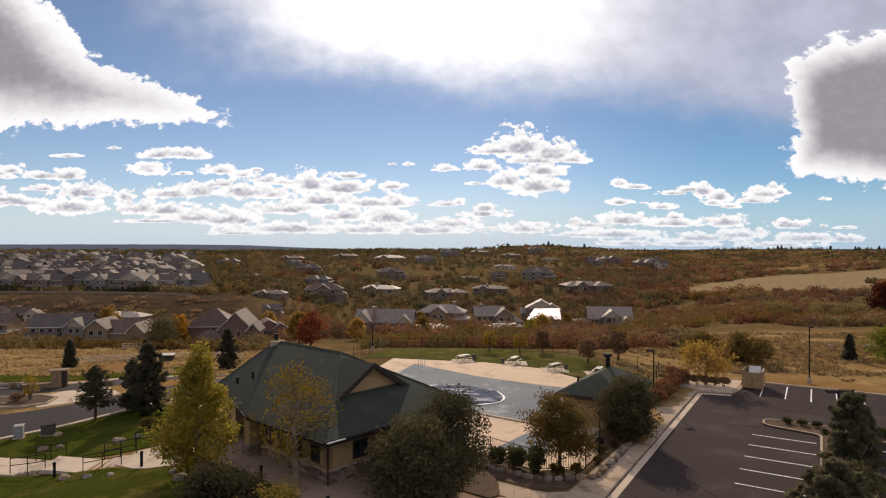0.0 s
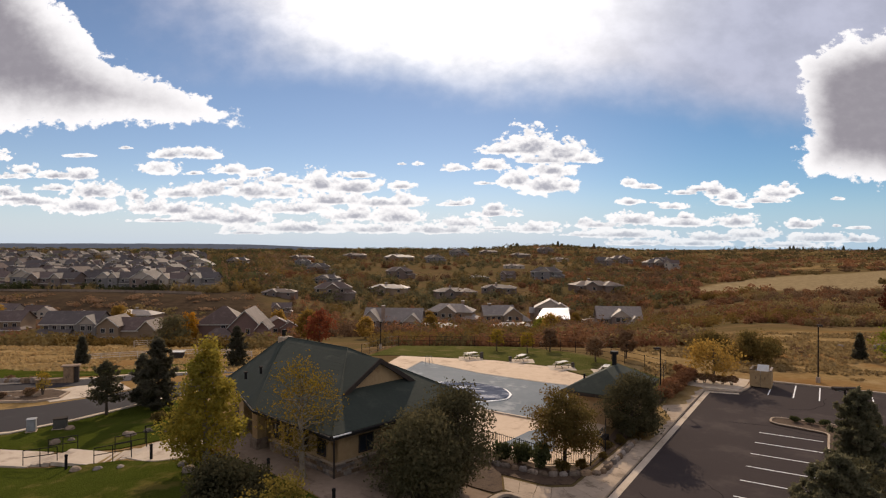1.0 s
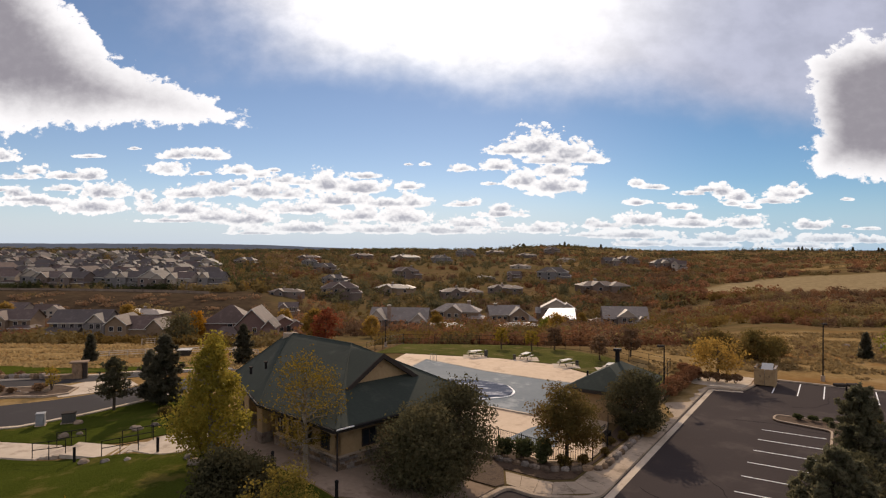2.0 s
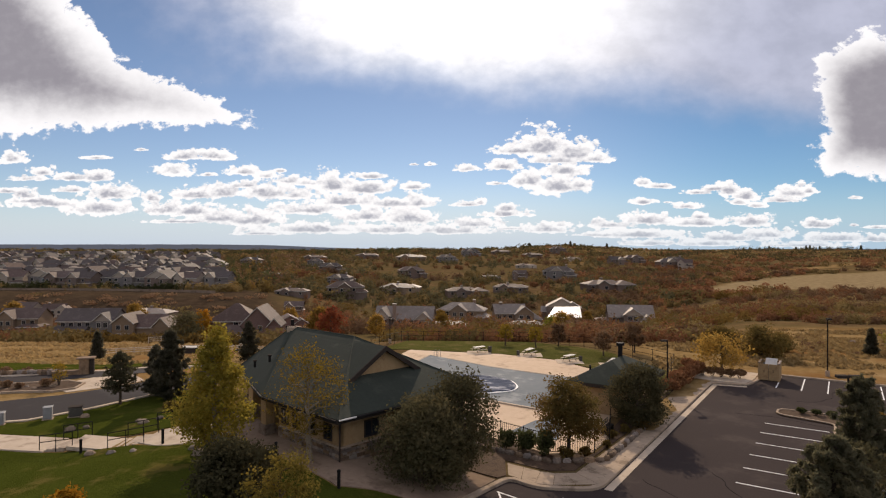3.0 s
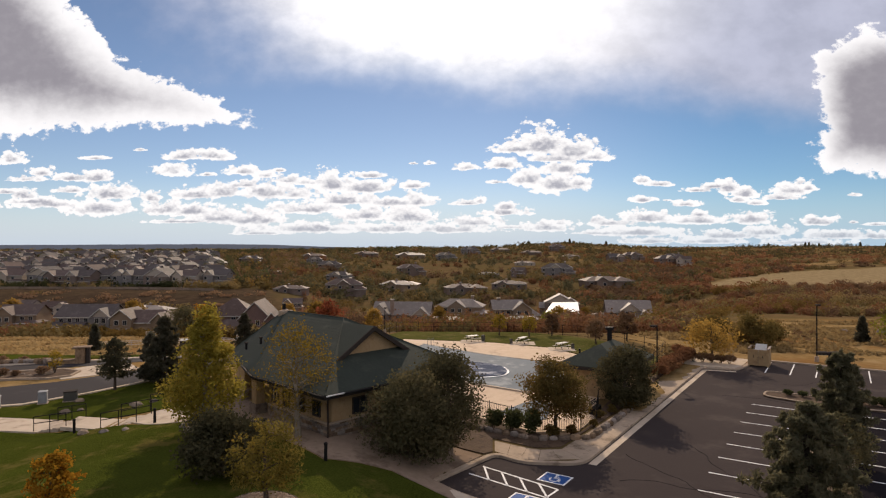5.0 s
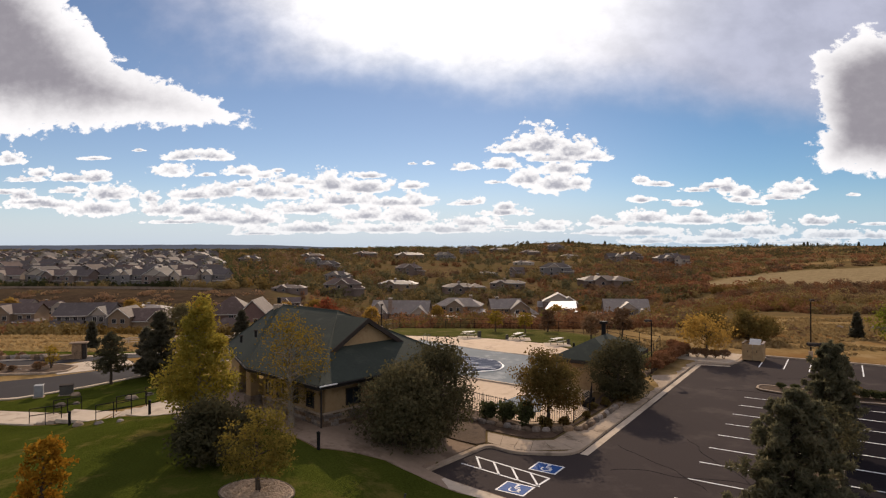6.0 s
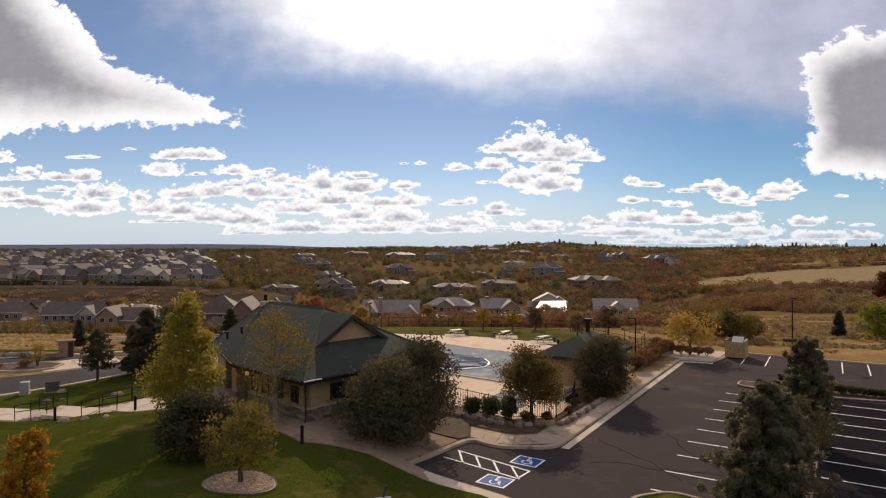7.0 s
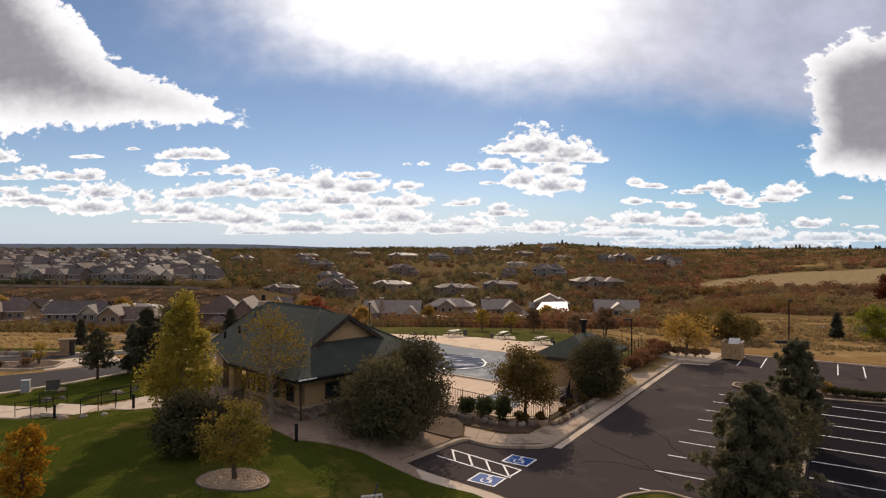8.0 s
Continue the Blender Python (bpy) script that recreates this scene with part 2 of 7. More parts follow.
def leafage(name, tones, through_light=0.45, vary=0.25, island=0.5, patch_size=0.35):
    """Leaves: each island takes its own tone; light passes through."""
    m = bpy.data.materials.new(name)
    m.use_nodes = True
    g = Nodes(m.node_tree)
    g.tree.nodes.remove(m.node_tree.nodes["Principled BSDF"])
    geo = g.add("ShaderNodeNewGeometry")
    n = g.add("ShaderNodeValToRGB")
    n.color_ramp.interpolation = "LINEAR"
    while len(n.color_ramp.elements) < len(tones):
        n.color_ramp.elements.new(0.5)
    for i, (e, t) in enumerate(zip(n.color_ramp.elements, tones)):
        e.position, e.color = i / max(1, len(tones) - 1), (*t, 1)
    patch = g.noise(geo.outputs["Position"], patch_size, 3.0, 0.6)
    g.put(n.inputs[0], g.math("ADD", g.math("MULTIPLY", geo.outputs["Random Per Island"], island), g.ramp(patch, 0.3, 0.7, 0.0, 1.0 - island)))
    hsv = g.add("ShaderNodeHueSaturation")
    g.put(hsv.inputs["Color"], n.outputs[0])
    g.put(hsv.inputs["Value"], g.ramp(g.add("ShaderNodeObjectInfo").outputs["Random"], 0.0, 1.0, 1 - vary, 1 + vary))
    d, t = g.add("ShaderNodeBsdfDiffuse"), g.add("ShaderNodeBsdfTranslucent")
    g.put(d.inputs["Color"], hsv.outputs[0])
    g.put(t.inputs["Color"], hsv.outputs[0])
    both = g.add("ShaderNodeMixShader")
    both.inputs[0].default_value = through_light
    g.tree.links.new(d.outputs[0], both.inputs[1])
    g.tree.links.new(t.outputs[0], both.inputs[2])
    g.tree.links.new(both.outputs[0], m.node_tree.nodes["Material Output"].inputs["Surface"])
    return m


asphalt = surface("asphalt", (0.038, 0.030, 0.029), (0.054, 0.043, 0.040), 9.0, 0.92, 0.3, (0.066, 0.053, 0.048), 0.06, gloss=0.02)
street_asphalt = surface("street_asphalt", (0.033, 0.029, 0.030), (0.046, 0.042, 0.043), 6.0, 0.94, 0.25, (0.056, 0.051, 0.051), 0.05)
concrete = surface("concrete", (0.30, 0.232, 0.168), (0.39, 0.307, 0.228), 2.2, 0.9, 0.25, (0.21, 0.160, 0.115), 0.3, gloss=0.02)
pale_concrete = surface("pale_concrete", (0.41, 0.335, 0.255), (0.50, 0.415, 0.325), 1.6, 0.9, 0.2, (0.33, 0.265, 0.20), 0.25, gloss=0.02)
deck_concrete = surface("deck_concrete", (0.46, 0.34, 0.23), (0.56, 0.43, 0.31), 1.2, 0.85, 0.2, (0.38, 0.28, 0.19), 0.16)
lawn_mat = surface("lawn_grass", (0.026, 0.034, 0.005), (0.066, 0.076, 0.013), 11.0, 0.95, 0.7, (0.098, 0.082, 0.022), 0.11, grain=0.12, gloss=0.0)
dry_grass = surface("dry_grass", (0.17, 0.115, 0.052), (0.27, 0.195, 0.095), 1.2, 0.95, 0.7, (0.12, 0.070, 0.030), 0.05, grain=0.1)
mulch_mat = surface("mulch", (0.060, 0.040, 0.027), (0.110, 0.074, 0.050), 7.0, 0.95, 0.8, (0.045, 0.030, 0.021), 0.5, grain=0.05)
gravel_mat = surface("river_gravel", (0.30, 0.225, 0.16), (0.56, 0.45, 0.35), 9.0, 0.9, 0.9, None, 0.6, grain=0.06, vary=0.25)
pool_grass = surface("thin_pool_grass", (0.045, 0.050, 0.013), (0.105, 0.098, 0.030), 7.0, 0.95, 0.9, (0.135, 0.108, 0.045), 0.14, grain=0.1, gloss=0.0)
rock_mat = surface("weathered_rock", (0.15, 0.115, 0.085), (0.27, 0.215, 0.165), 3.0, 0.9, 0.7, (0.10, 0.08, 0.06), 0.5, vary=0.25)
paint_white = surface("road_paint", (0.62, 0.61, 0.60), (0.78, 0.77, 0.75), 5.0, 0.7, 0.1, (0.45, 0.44, 0.43), 0.9)
paint_blue = surface("blue_paint", (0.018, 0.060, 0.20), (0.030, 0.090, 0.27), 5.0, 0.7, 0.1, (0.05, 0.09, 0.20), 1.0)
roof_green = surface("green_shingle", (0.030, 0.036, 0.029), (0.043, 0.050, 0.040), 5.0, 0.85, 0.3, (0.050, 0.055, 0.044), 0.25, gloss=0.08)
wall_tan = surface("tan_stucco", (0.30, 0.20, 0.105), (0.37, 0.26, 0.14), 4.0, 0.9, 0.3, (0.26, 0.17, 0.09), 0.4)
stone_mat = surface("ledgestone", (0.13, 0.095, 0.07), (0.26, 0.20, 0.15), 5.0, 0.9, 0.6, (0.09, 0.07, 0.055), 0.8, vary=0.35)
trim_dark = surface("dark_trim", (0.035, 0.028, 0.024), (0.055, 0.045, 0.038), 6.0, 0.8, 0.1, gloss=0.02)
dark_metal = surface("black_metal", (0.012, 0.011, 0.011), (0.022, 0.020, 0.019), 12.0, 0.7, 0.1, metal=0.1, gloss=0.06)
highlight_white = surface("pale_highlight", (0.55, 0.53, 0.50), (0.68, 0.66, 0.62), 4.0, 0.5, 0.05, gloss=0.4)
bark_mat = surface("bark", (0.050, 0.036, 0.026), (0.11, 0.085, 0.065), 8.0, 0.95, 0.9, None, 0.6)
birch_bark = surface("pale_bark", (0.16, 0.13, 0.095), (0.26, 0.22, 0.17), 6.0, 0.9, 0.5, (0.09, 0.075, 0.06), 1.2)
cover_mat = surface("pool_cover", (0.120, 0.142, 0.158), (0.175, 0.195, 0.208), 0.5, 0.8, 0.1, (0.27, 0.285, 0.285), 0.11, gloss=0.03)
cover_dark = surface("wet_cover", (0.050, 0.060, 0.090), (0.13, 0.145, 0.18), 2.2, 0.9, 0.3, (0.46, 0.47, 0.49), 0.30, gloss=0.0, stretch=(0.5, 1.8, 1))
white_cloth = surface("white_sheet", (0.66, 0.66, 0.66), (0.8, 0.8, 0.79), 3.0, 0.6, 0.2)
board_white = surface("white_plastic", (0.42, 0.40, 0.37), (0.54, 0.52, 0.48), 4.0, 0.6, 0.1)
utility_grey = surface("grey_enamel", (0.20, 0.20, 0.20), (0.27, 0.27, 0.27), 3.0, 0.6, 0.05, gloss=0.2)
utility_green = surface("dark_enamel", (0.045, 0.042, 0.035), (0.075, 0.068, 0.056), 3.0, 0.5, 0.05, gloss=0.4)
fence_wood = surface("pale_rail", (0.40, 0.34, 0.27), (0.52, 0.46, 0.38), 5.0, 0.85, 0.3)
glass_mat = bpy.data.materials.new("window_glass")
glass_mat.use_nodes = True
_b = glass_mat.node_tree.nodes["Principled BSDF"]
_b.inputs["Base Color"].default_value, _b.inputs["Roughness"].default_value, _b.inputs["IOR"].default_value = (0.02, 0.024, 0.03, 1), 0.06, 1.5
wall_tan_siding = surface("tan_siding", (0.205, 0.148, 0.100), (0.262, 0.192, 0.132), 2.0, 0.9, 0.2, None, 0.3, vary=0.08, stretch=(1, 1, 6), gloss=0.02)
wall_taupe = surface("taupe_siding", (0.150, 0.112, 0.092), (0.200, 0.152, 0.126), 2.0, 0.9, 0.2, None, 0.3, vary=0.08, stretch=(1, 1, 6), gloss=0.02)
wall_cream = surface("cream_siding", (0.36, 0.30, 0.24), (0.43, 0.36, 0.29), 2.0, 0.9, 0.2, None, 0.3, vary=0.08, stretch=(1, 1, 6), gloss=0.02)
wall_grey = surface("grey_siding", (0.165, 0.150, 0.142), (0.215, 0.195, 0.182), 2.0, 0.9, 0.2, None, 0.3, vary=0.08, stretch=(1, 1, 6), gloss=0.02)
wall_brick = surface("mauve_brick", (0.150, 0.092, 0.078), (0.205, 0.130, 0.108), 6.0, 0.9, 0.3, None, 0.3, vary=0.08, gloss=0.02)
roof_ash = surface("ash_tiles", (0.180, 0.150, 0.128), (0.245, 0.207, 0.178), 3.0, 0.62, 0.4, (0.28, 0.238, 0.205), 0.3, vary=0.1, gloss=0.16)
roof_umber = surface("umber_tiles", (0.085, 0.060, 0.051), (0.125, 0.090, 0.077), 3.0, 0.7, 0.4, (0.145, 0.108, 0.092), 0.3, vary=0.1, gloss=0.08)
roof_slate = surface("slate_tiles", (0.070, 0.058, 0.054), (0.102, 0.085, 0.078), 3.0, 0.7, 0.4, (0.12, 0.10, 0.092), 0.3, vary=0.1, gloss=0.08)
house_trim = surface("house_trim", (0.42, 0.38, 0.33), (0.52, 0.48, 0.42), 3.0, 0.8, 0.1, vary=0.2)
house_stone = surface("house_stone", (0.16, 0.12, 0.095), (0.26, 0.20, 0.16), 4.0, 0.9, 0.5, None, 0.6, vary=0.3)

pine_leaf = leafage("pine_needles", [(0.075, 0.074, 0.046), (0.110, 0.102, 0.060), (0.150, 0.128, 0.072)], 0.5)
spruce_leaf = leafage("spruce_needles", [(0.085, 0.080, 0.056), (0.120, 0.110, 0.075), (0.160, 0.140, 0.09)], 0.5)
birch_leaf = leafage("yellowing_leaves", [(0.15, 0.128, 0.024), (0.23, 0.184, 0.032), (0.33, 0.225, 0.036)], 0.5)
sparse_leaf = leafage("sparse_leaves", [(0.15, 0.11, 0.018), (0.22, 0.15, 0.022), (0.28, 0.17, 0.025)], 0.5)
oak_leaf = leafage("dull_green_leaves", [(0.072, 0.067, 0.036), (0.104, 0.092, 0.047), (0.142, 0.112, 0.055)], 0.34)
maple_leaf = leafage("olive_leaves", [(0.085, 0.068, 0.024), (0.13, 0.093, 0.030), (0.18, 0.10, 0.034)], 0.45)
green_leaf = leafage("dark_shrub_leaves", [(0.048, 0.054, 0.024), (0.072, 0.076, 0.032), (0.100, 0.092, 0.038)], 0.4)
yellow_leaf = leafage("gold_leaves", [(0.22, 0.115, 0.014), (0.31, 0.160, 0.018), (0.35, 0.135, 0.016)], 0.45)
amber_leaf = leafage("amber_leaves", [(0.22, 0.138, 0.034), (0.29, 0.175, 0.040), (0.19, 0.125, 0.036)], 0.55)
lime_leaf = leafage("lime_leaves", [(0.13, 0.15, 0.02), (0.21, 0.21, 0.03), (0.26, 0.22, 0.03)], 0.5)
red_leaf = leafage("red_leaves", [(0.17, 0.048, 0.026), (0.24, 0.066, 0.032), (0.18, 0.072, 0.032)], 0.45)
maroon_leaf = leafage("maroon_leaves", [(0.060, 0.018, 0.012), (0.10, 0.028, 0.016), (0.075, 0.03, 0.018)], 0.4)
rust_leaf = leafage("rust_brush", [(0.165, 0.083, 0.044), (0.226, 0.107, 0.054), (0.275, 0.144, 0.063)], 0.24, island=0.22, patch_size=0.09)
brown_leaf = leafage("brown_brush", [(0.152, 0.093, 0.055), (0.207, 0.124, 0.071), (0.256, 0.165, 0.088)], 0.24, island=0.22, patch_size=0.09)
olive_leaf = leafage("olive_brush", [(0.152, 0.115, 0.051), (0.213, 0.154, 0.063), (0.275, 0.185, 0.073)], 0.24, island=0.22, patch_size=0.09)
far_leaf = leafage("distant_woods", [(0.055, 0.050, 0.030), (0.085, 0.070, 0.034), (0.12, 0.085, 0.034)], 0.5)
amber_brush = leafage("yellowing_brush", [(0.165, 0.105, 0.034), (0.220, 0.138, 0.040), (0.150, 0.104, 0.034)], 0.30, island=0.22, patch_size=0.09)
glare_white = surface("sun_glare_white", (0.62, 0.61, 0.60), (0.74, 0.73, 0.72), 0.6, 0.42, 0.1, None, 0.2, gloss=0.5)
dirt_edge = surface("steel_edging", (0.09, 0.07, 0.05), (0.13, 0.10, 0.07), 4.0, 0.8, 0.2)
# concrete darkened all over for the shade that lies on the terrace
terrace_mat = surface("darkened_concrete", (0.205, 0.150, 0.108), (0.275, 0.205, 0.150), 2.0, 0.9, 0.25, (0.155, 0.112, 0.080), 0.2, gloss=0.0)
sealcoat = surface("sealed_asphalt", (0.014, 0.012, 0.014), (0.021, 0.019, 0.021), 7.0, 0.95, 0.25, (0.028, 0.025, 0.026), 0.08, gloss=0.0)
plum_leaf = leafage("plum_leaves", [(0.034, 0.033, 0.018), (0.050, 0.046, 0.024), (0.068, 0.056, 0.028)], 0.18)
crab_leaf = leafage("dull_gold_leaves", [(0.095, 0.080, 0.020), (0.150, 0.116, 0.027), (0.22, 0.150, 0.032)], 0.42)

# ---- building blocks ----


class Shape:
    """Collects solids into one mesh."""

    def __init__(self):
        self.verts, self.faces = [], []

    def add(self, verts, faces):
        k = len(self.verts)
        self.verts += [tuple(v) for v in verts]
        self.faces += [tuple(i + k for i in f) for f in faces]
        return self

    def box(self, x0, y0, z0, x1, y1, z1):
        return self.prism([(x0, y0), (x1, y0), (x1, y1), (x0, y1)], z0, z1)

    def prism(self, poly, z0, z1):
        """A solid over an outline that runs anticlockwise; z1 may be a list, one height a corner."""
        n = len(poly)
        tops = z1 if isinstance(z1, list) else [z1] * n
        lows = z0 if isinstance(z0, list) else [z0] * n
        verts = [(x, y, z) for (x, y), z in zip(poly, lows)] + [(x, y, z) for (x, y), z in zip(poly, tops)]
        faces = [tuple(range(n - 1, -1, -1)), tuple(range(n, 2 * n))]
        faces += [(i, (i + 1) % n, (i + 1) % n + n, i + n) for i in range(n)]
        return self.add(verts, faces)

    def hull(self, low, high):
        """A solid between two rings of as many points, low and high."""
        n = len(low)
        faces = [tuple(range(n - 1, -1, -1)), tuple(range(n, 2 * n))]
        faces += [(i, (i + 1) % n, (i + 1) % n + n, i + n) for i in range(n)]
        return self.add(list(low) + list(high), faces)

    def slab(self, ring, thick):
        """A sheet with thickness below it."""
        return self.hull([(x, y, z - thick) for x, y, z in ring], ring)

    def tube(self, points, radii, sides=7):
        points = [Vector(p) for p in points]
        rings = []
        for i, p in enumerate(points):
            d = (points[min(i + 1, len(points) - 1)] - points[max(i - 1, 0)]).normalized()
            a = d.cross(Vector((0.13, 0.97, 0.21))).normalized()
            b = d.cross(a)
            r = radii[i] if isinstance(radii, (list, tuple)) else radii
            rings.append([p + (a * math.cos(w) + b * math.sin(w)) * r for w in (2 * math.pi * k / sides for k in range(sides))])
        k = len(self.verts)
        for ring in rings:
            self.verts += [tuple(v) for v in ring]
        for i in range(len(rings) - 1):
            for j in range(sides):
                a, b = k + i * sides + j, k + i * sides + (j + 1) % sides
                self.faces.append((a, b, b + sides, a + sides))
        self.faces.append(tuple(k + j for j in range(sides - 1, -1, -1)))
        self.faces.append(tuple(k + (len(rings) - 1) * sides + j for j in range(sides)))
        return self

    def mesh(self, name, material, smooth_faces=False):
        me = bpy.data.meshes.new(name)
        me.from_pydata(self.verts, [], self.faces)
        me.materials.append(material)
        me.validate()
        if smooth_faces:
            for f in me.polygons:
                f.use_smooth = True
        me.update()
        return me


def bevelled(me, width, segments=1):
    """Rounds the edges of a mesh in place."""
    bm = bmesh.new()
    bm.from_mesh(me)
    bmesh.ops.remove_doubles(bm, verts=bm.verts, dist=0.0005)
    bmesh.ops.recalc_face_normals(bm, faces=bm.faces)
    sharp = [e for e in bm.edges if len(e.link_faces) == 2 and e.calc_face_angle(0) > 0.5]
    bmesh.ops.bevel(bm, geom=sharp, offset=width, segments=segments, affect="EDGES", profile=0.6)
    bm.to_mesh(me)
    bm.free()
    return me


def part(name, shape, material, parent, label="", at=None, bevel=0.0):
    """Links a shape or mesh as one object under a thing or a part."""
    me = shape.mesh(name, material) if isinstance(shape, Shape) else shape
    if bevel:
        bevelled(me, bevel)
    ob = new(name, me)
    ob.parent = parent
    if at is not None:
        ob.matrix_basis = at
    if label:
        ob["label"] = label
    return ob


def thing(name, label, category, group="", kind="", at=None):
    ob = tagged(new(name), label, category, group, kind)
    if at is not None:
        ob.matrix_basis = at
    return ob


def solid(name, shape, material, label, category, group="", kind="", at=None, bevel=0.0):
    """A thing or a piece of the setting that is one mesh."""
    me = shape.mesh(name, material) if isinstance(shape, Shape) else shape
    if bevel:
        bevelled(me, bevel)
    ob = tagged(new(name, me), label, category, group, kind)
    if at is not None:
        ob.matrix_basis = at
    return ob


def quads(name, corners, material):
    """A mesh of loose quads from an array n x 4 x 3."""
    n = len(corners)
    me = bpy.data.meshes.new(name)
    me.vertices.add(4 * n)
    me.vertices.foreach_set("co", np.ascontiguousarray(corners, dtype=np.float32).ravel())
    me.loops.add(4 * n)
    me.loops.foreach_set("vertex_index", np.arange(4 * n, dtype=np.int32))
    me.polygons.add(n)
    me.polygons.foreach_set("loop_start", np.arange(0, 4 * n, 4, dtype=np.int32))
    me.materials.append(material)
    me.update(calc_edges=True)
    return me


def leaf_quads(rng, centres, size, long=1.5, facing=None):
    """Leaf shapes round the given centres, turned every way or roughly along the directions given."""
    n = len(centres)
    a = rng.normal(size=(n, 3))
    turn = rng.normal(size=(n, 3))
    if facing is not None:
        turn = facing + turn * 0.33
        a = np.cross(turn, a)
    a /= np.linalg.norm(a, axis=1)[:, None]
    b = np.cross(a, turn)
    b /= np.linalg.norm(b, axis=1)[:, None]
    s = (size * rng.uniform(0.55, 1.3, n))[:, None]
    a, b = a * s * 0.5 * long, b * s * 0.5
    c = np.asarray(centres)
    return np.stack([c - a, c - 0.15 * a - b, c + a, c + 0.1 * a + b], axis=1)


def blob(rng, n, centre, radius, hollow=0.55):
    """n points in an ellipsoid, more of them near its skin."""
    d = rng.normal(size=(n, 3))
    d /= np.linalg.norm(d, axis=1)[:, None]
    return np.asarray(centre) + d * (rng.uniform(hollow ** 3, 1, n) ** (1 / 3))[:, None] * np.asarray(radius)


# ---- the lie of the land ----
def smooth(a, b, v):
    k = min(1.0, max(0.0, (v - a) / (b - a)))
    return k * k * (3 - 2 * k)


def profile(rows, v):
    """Smooth height along a list of (distance, height) pairs."""
    if v <= rows[0][0]:
        return rows[0][1]
    for (a, za), (b, zb) in zip(rows, rows[1:]):
        if v <= b:
            k = (v - a) / (b - a)
            return za + (zb - za) * (0.6 * k + 0.4 * k * k * (3 - 2 * k))
    return rows[-1][1]


# the land falls from the pool to a valley of houses and climbs to a far ridge
LAND_WEST = [(55, 0.0), (72, -0.9), (95, -4.0), (150, -8.2), (245, -15.0), (258, -15.5), (292, -9.6), (330, -9.2), (480, -5.5), (760, 1.0), (1400, 5.0), (2600, 8.0), (4700, 48.0)]
LAND_MID = [(78, 0.8), (90, 0.2), (115, -4.0), (160, -9.0), (215, -15.5), (300, -22.0), (340, -20.0), (430, -12.5), (560, -8.5), (720, -3.0), (900, 1.0), (1120, 5.0), (1420, 12.0), (2200, 6.0), (4700, 10.0)]
LAND_EAST = [(66, 0.1), (96, -0.4), (115, -1.6), (175, -5.5), (270, -9.5), (330, -9.5), (600, -8.0), (880, -3.5), (1300, 1.0), (2100, 13.0), (3000, 10.0), (4700, 20.0)]


def land(x, y):
    """Height of the open land before the site's own grading."""
    u = x / max(y, 40.0)
    w = 1 - smooth(-0.42, -0.12, u)
    e = smooth(0.22, 0.48, u)
    knoll = 9.5 * math.exp(-((u - 0.12) / 0.085) ** 2) * smooth(850, 1380, y) * (1 - smooth(1450, 2200, y))
    return knoll + w * profile(LAND_WEST, y) + e * profile(LAND_EAST, y) + (1 - w - e) * profile(LAND_MID, y)


def grade(x, y):
    """Height of the ground: the clubhouse stands on a low terrace above the street and the car park."""
    h = 0.15
    h += 1.7 * smooth(0.0, 9.0, -x) * (1 - smooth(16.0, 31.0, -x)) * (1 - smooth(46.0, 58.0, y))
    h += 0.5 * smooth(46.0, 60.0, y) * (1 - smooth(12.0, 17.0, x)) * (1 - smooth(14.0, 26.0, -x))
    k = smooth(56.0, 80.0, y)
    return h * (1 - k) + k * (land(x, y))


# the car park's own axes: q across it, s along its rows of bays
LOT_O = Vector((22.298, 50.238))
LOT_S = Vector((10.459, 18.21)).normalized()
LOT_Q = Vector((LOT_S.y, -LOT_S.x))


def lot(q, s):
    p = LOT_O + LOT_Q * q + LOT_S * s
    return p.x, p.y


def lot_axes(x, y):
    d = Vector((x, y)) - LOT_O
    return d.dot(LOT_Q), d.dot(LOT_S)


LOT_TURN = math.degrees(math.atan2(LOT_Q.y, LOT_Q.x))


def inside(poly, x, y):
    odd, j = False, len(poly) - 1
    for i in range(len(poly)):
        (xa, ya), (xb, yb) = poly[i], poly[j]
        if (ya > y) != (yb > y) and x < (xb - xa) * (y - ya) / (yb - ya) + xa:
            odd = not odd
        j = i
    return odd


def rounded(points, steps=6):
    """A polyline whose corners (q, s, radius) are rounded."""
    out = []
    n = len(points)
    for i, (q, s, r) in enumerate(points):
        p, a, b = Vector((q, s)), Vector(points[i - 1][:2]), Vector(points[(i + 1) % n][:2])
        if r <= 0:
            out.append((q, s))
            continue
        da, db = (a - p).normalized(), (b - p).normalized()
        for k in range(steps + 1):
            t = k / steps
            c0, c1 = p + da * r, p + db * r
            v = c0 * (1 - t) ** 2 + p * 2 * t * (1 - t) + c1 * t * t
            out.append((v.x, v.y))
    return out


# outline of the asphalt, in the car park's axes, clockwise from the walk to the pool
LOT_OUT = rounded([(-6.2, 13.2, 0.5), (-3.1, 13.9, 0.8), (-2.4, 16.8, 0.6), (-2.3, 21.2, 0), (-0.7, 21.4, 0), (60, 21.4, 0), (60, -70, 0),
                   (-4.4, -70, 0), (-4.4, -30.4, 0), (-5.2, -28.9, 0.8), (-12.0, -28.1, 0.2), (-11.3, -22.2, 0.6), (-9.3, -22.6, 0.9), (-6.2, -20.9, 1.2)])
LOT_XY = [lot(q, s) for q, s in LOT_OUT]
if sum(a[0] * b[1] - b[0] * a[1] for a, b in zip(LOT_XY, LOT_XY[1:] + LOT_XY[:1])) < 0:
    LOT_XY.reverse()


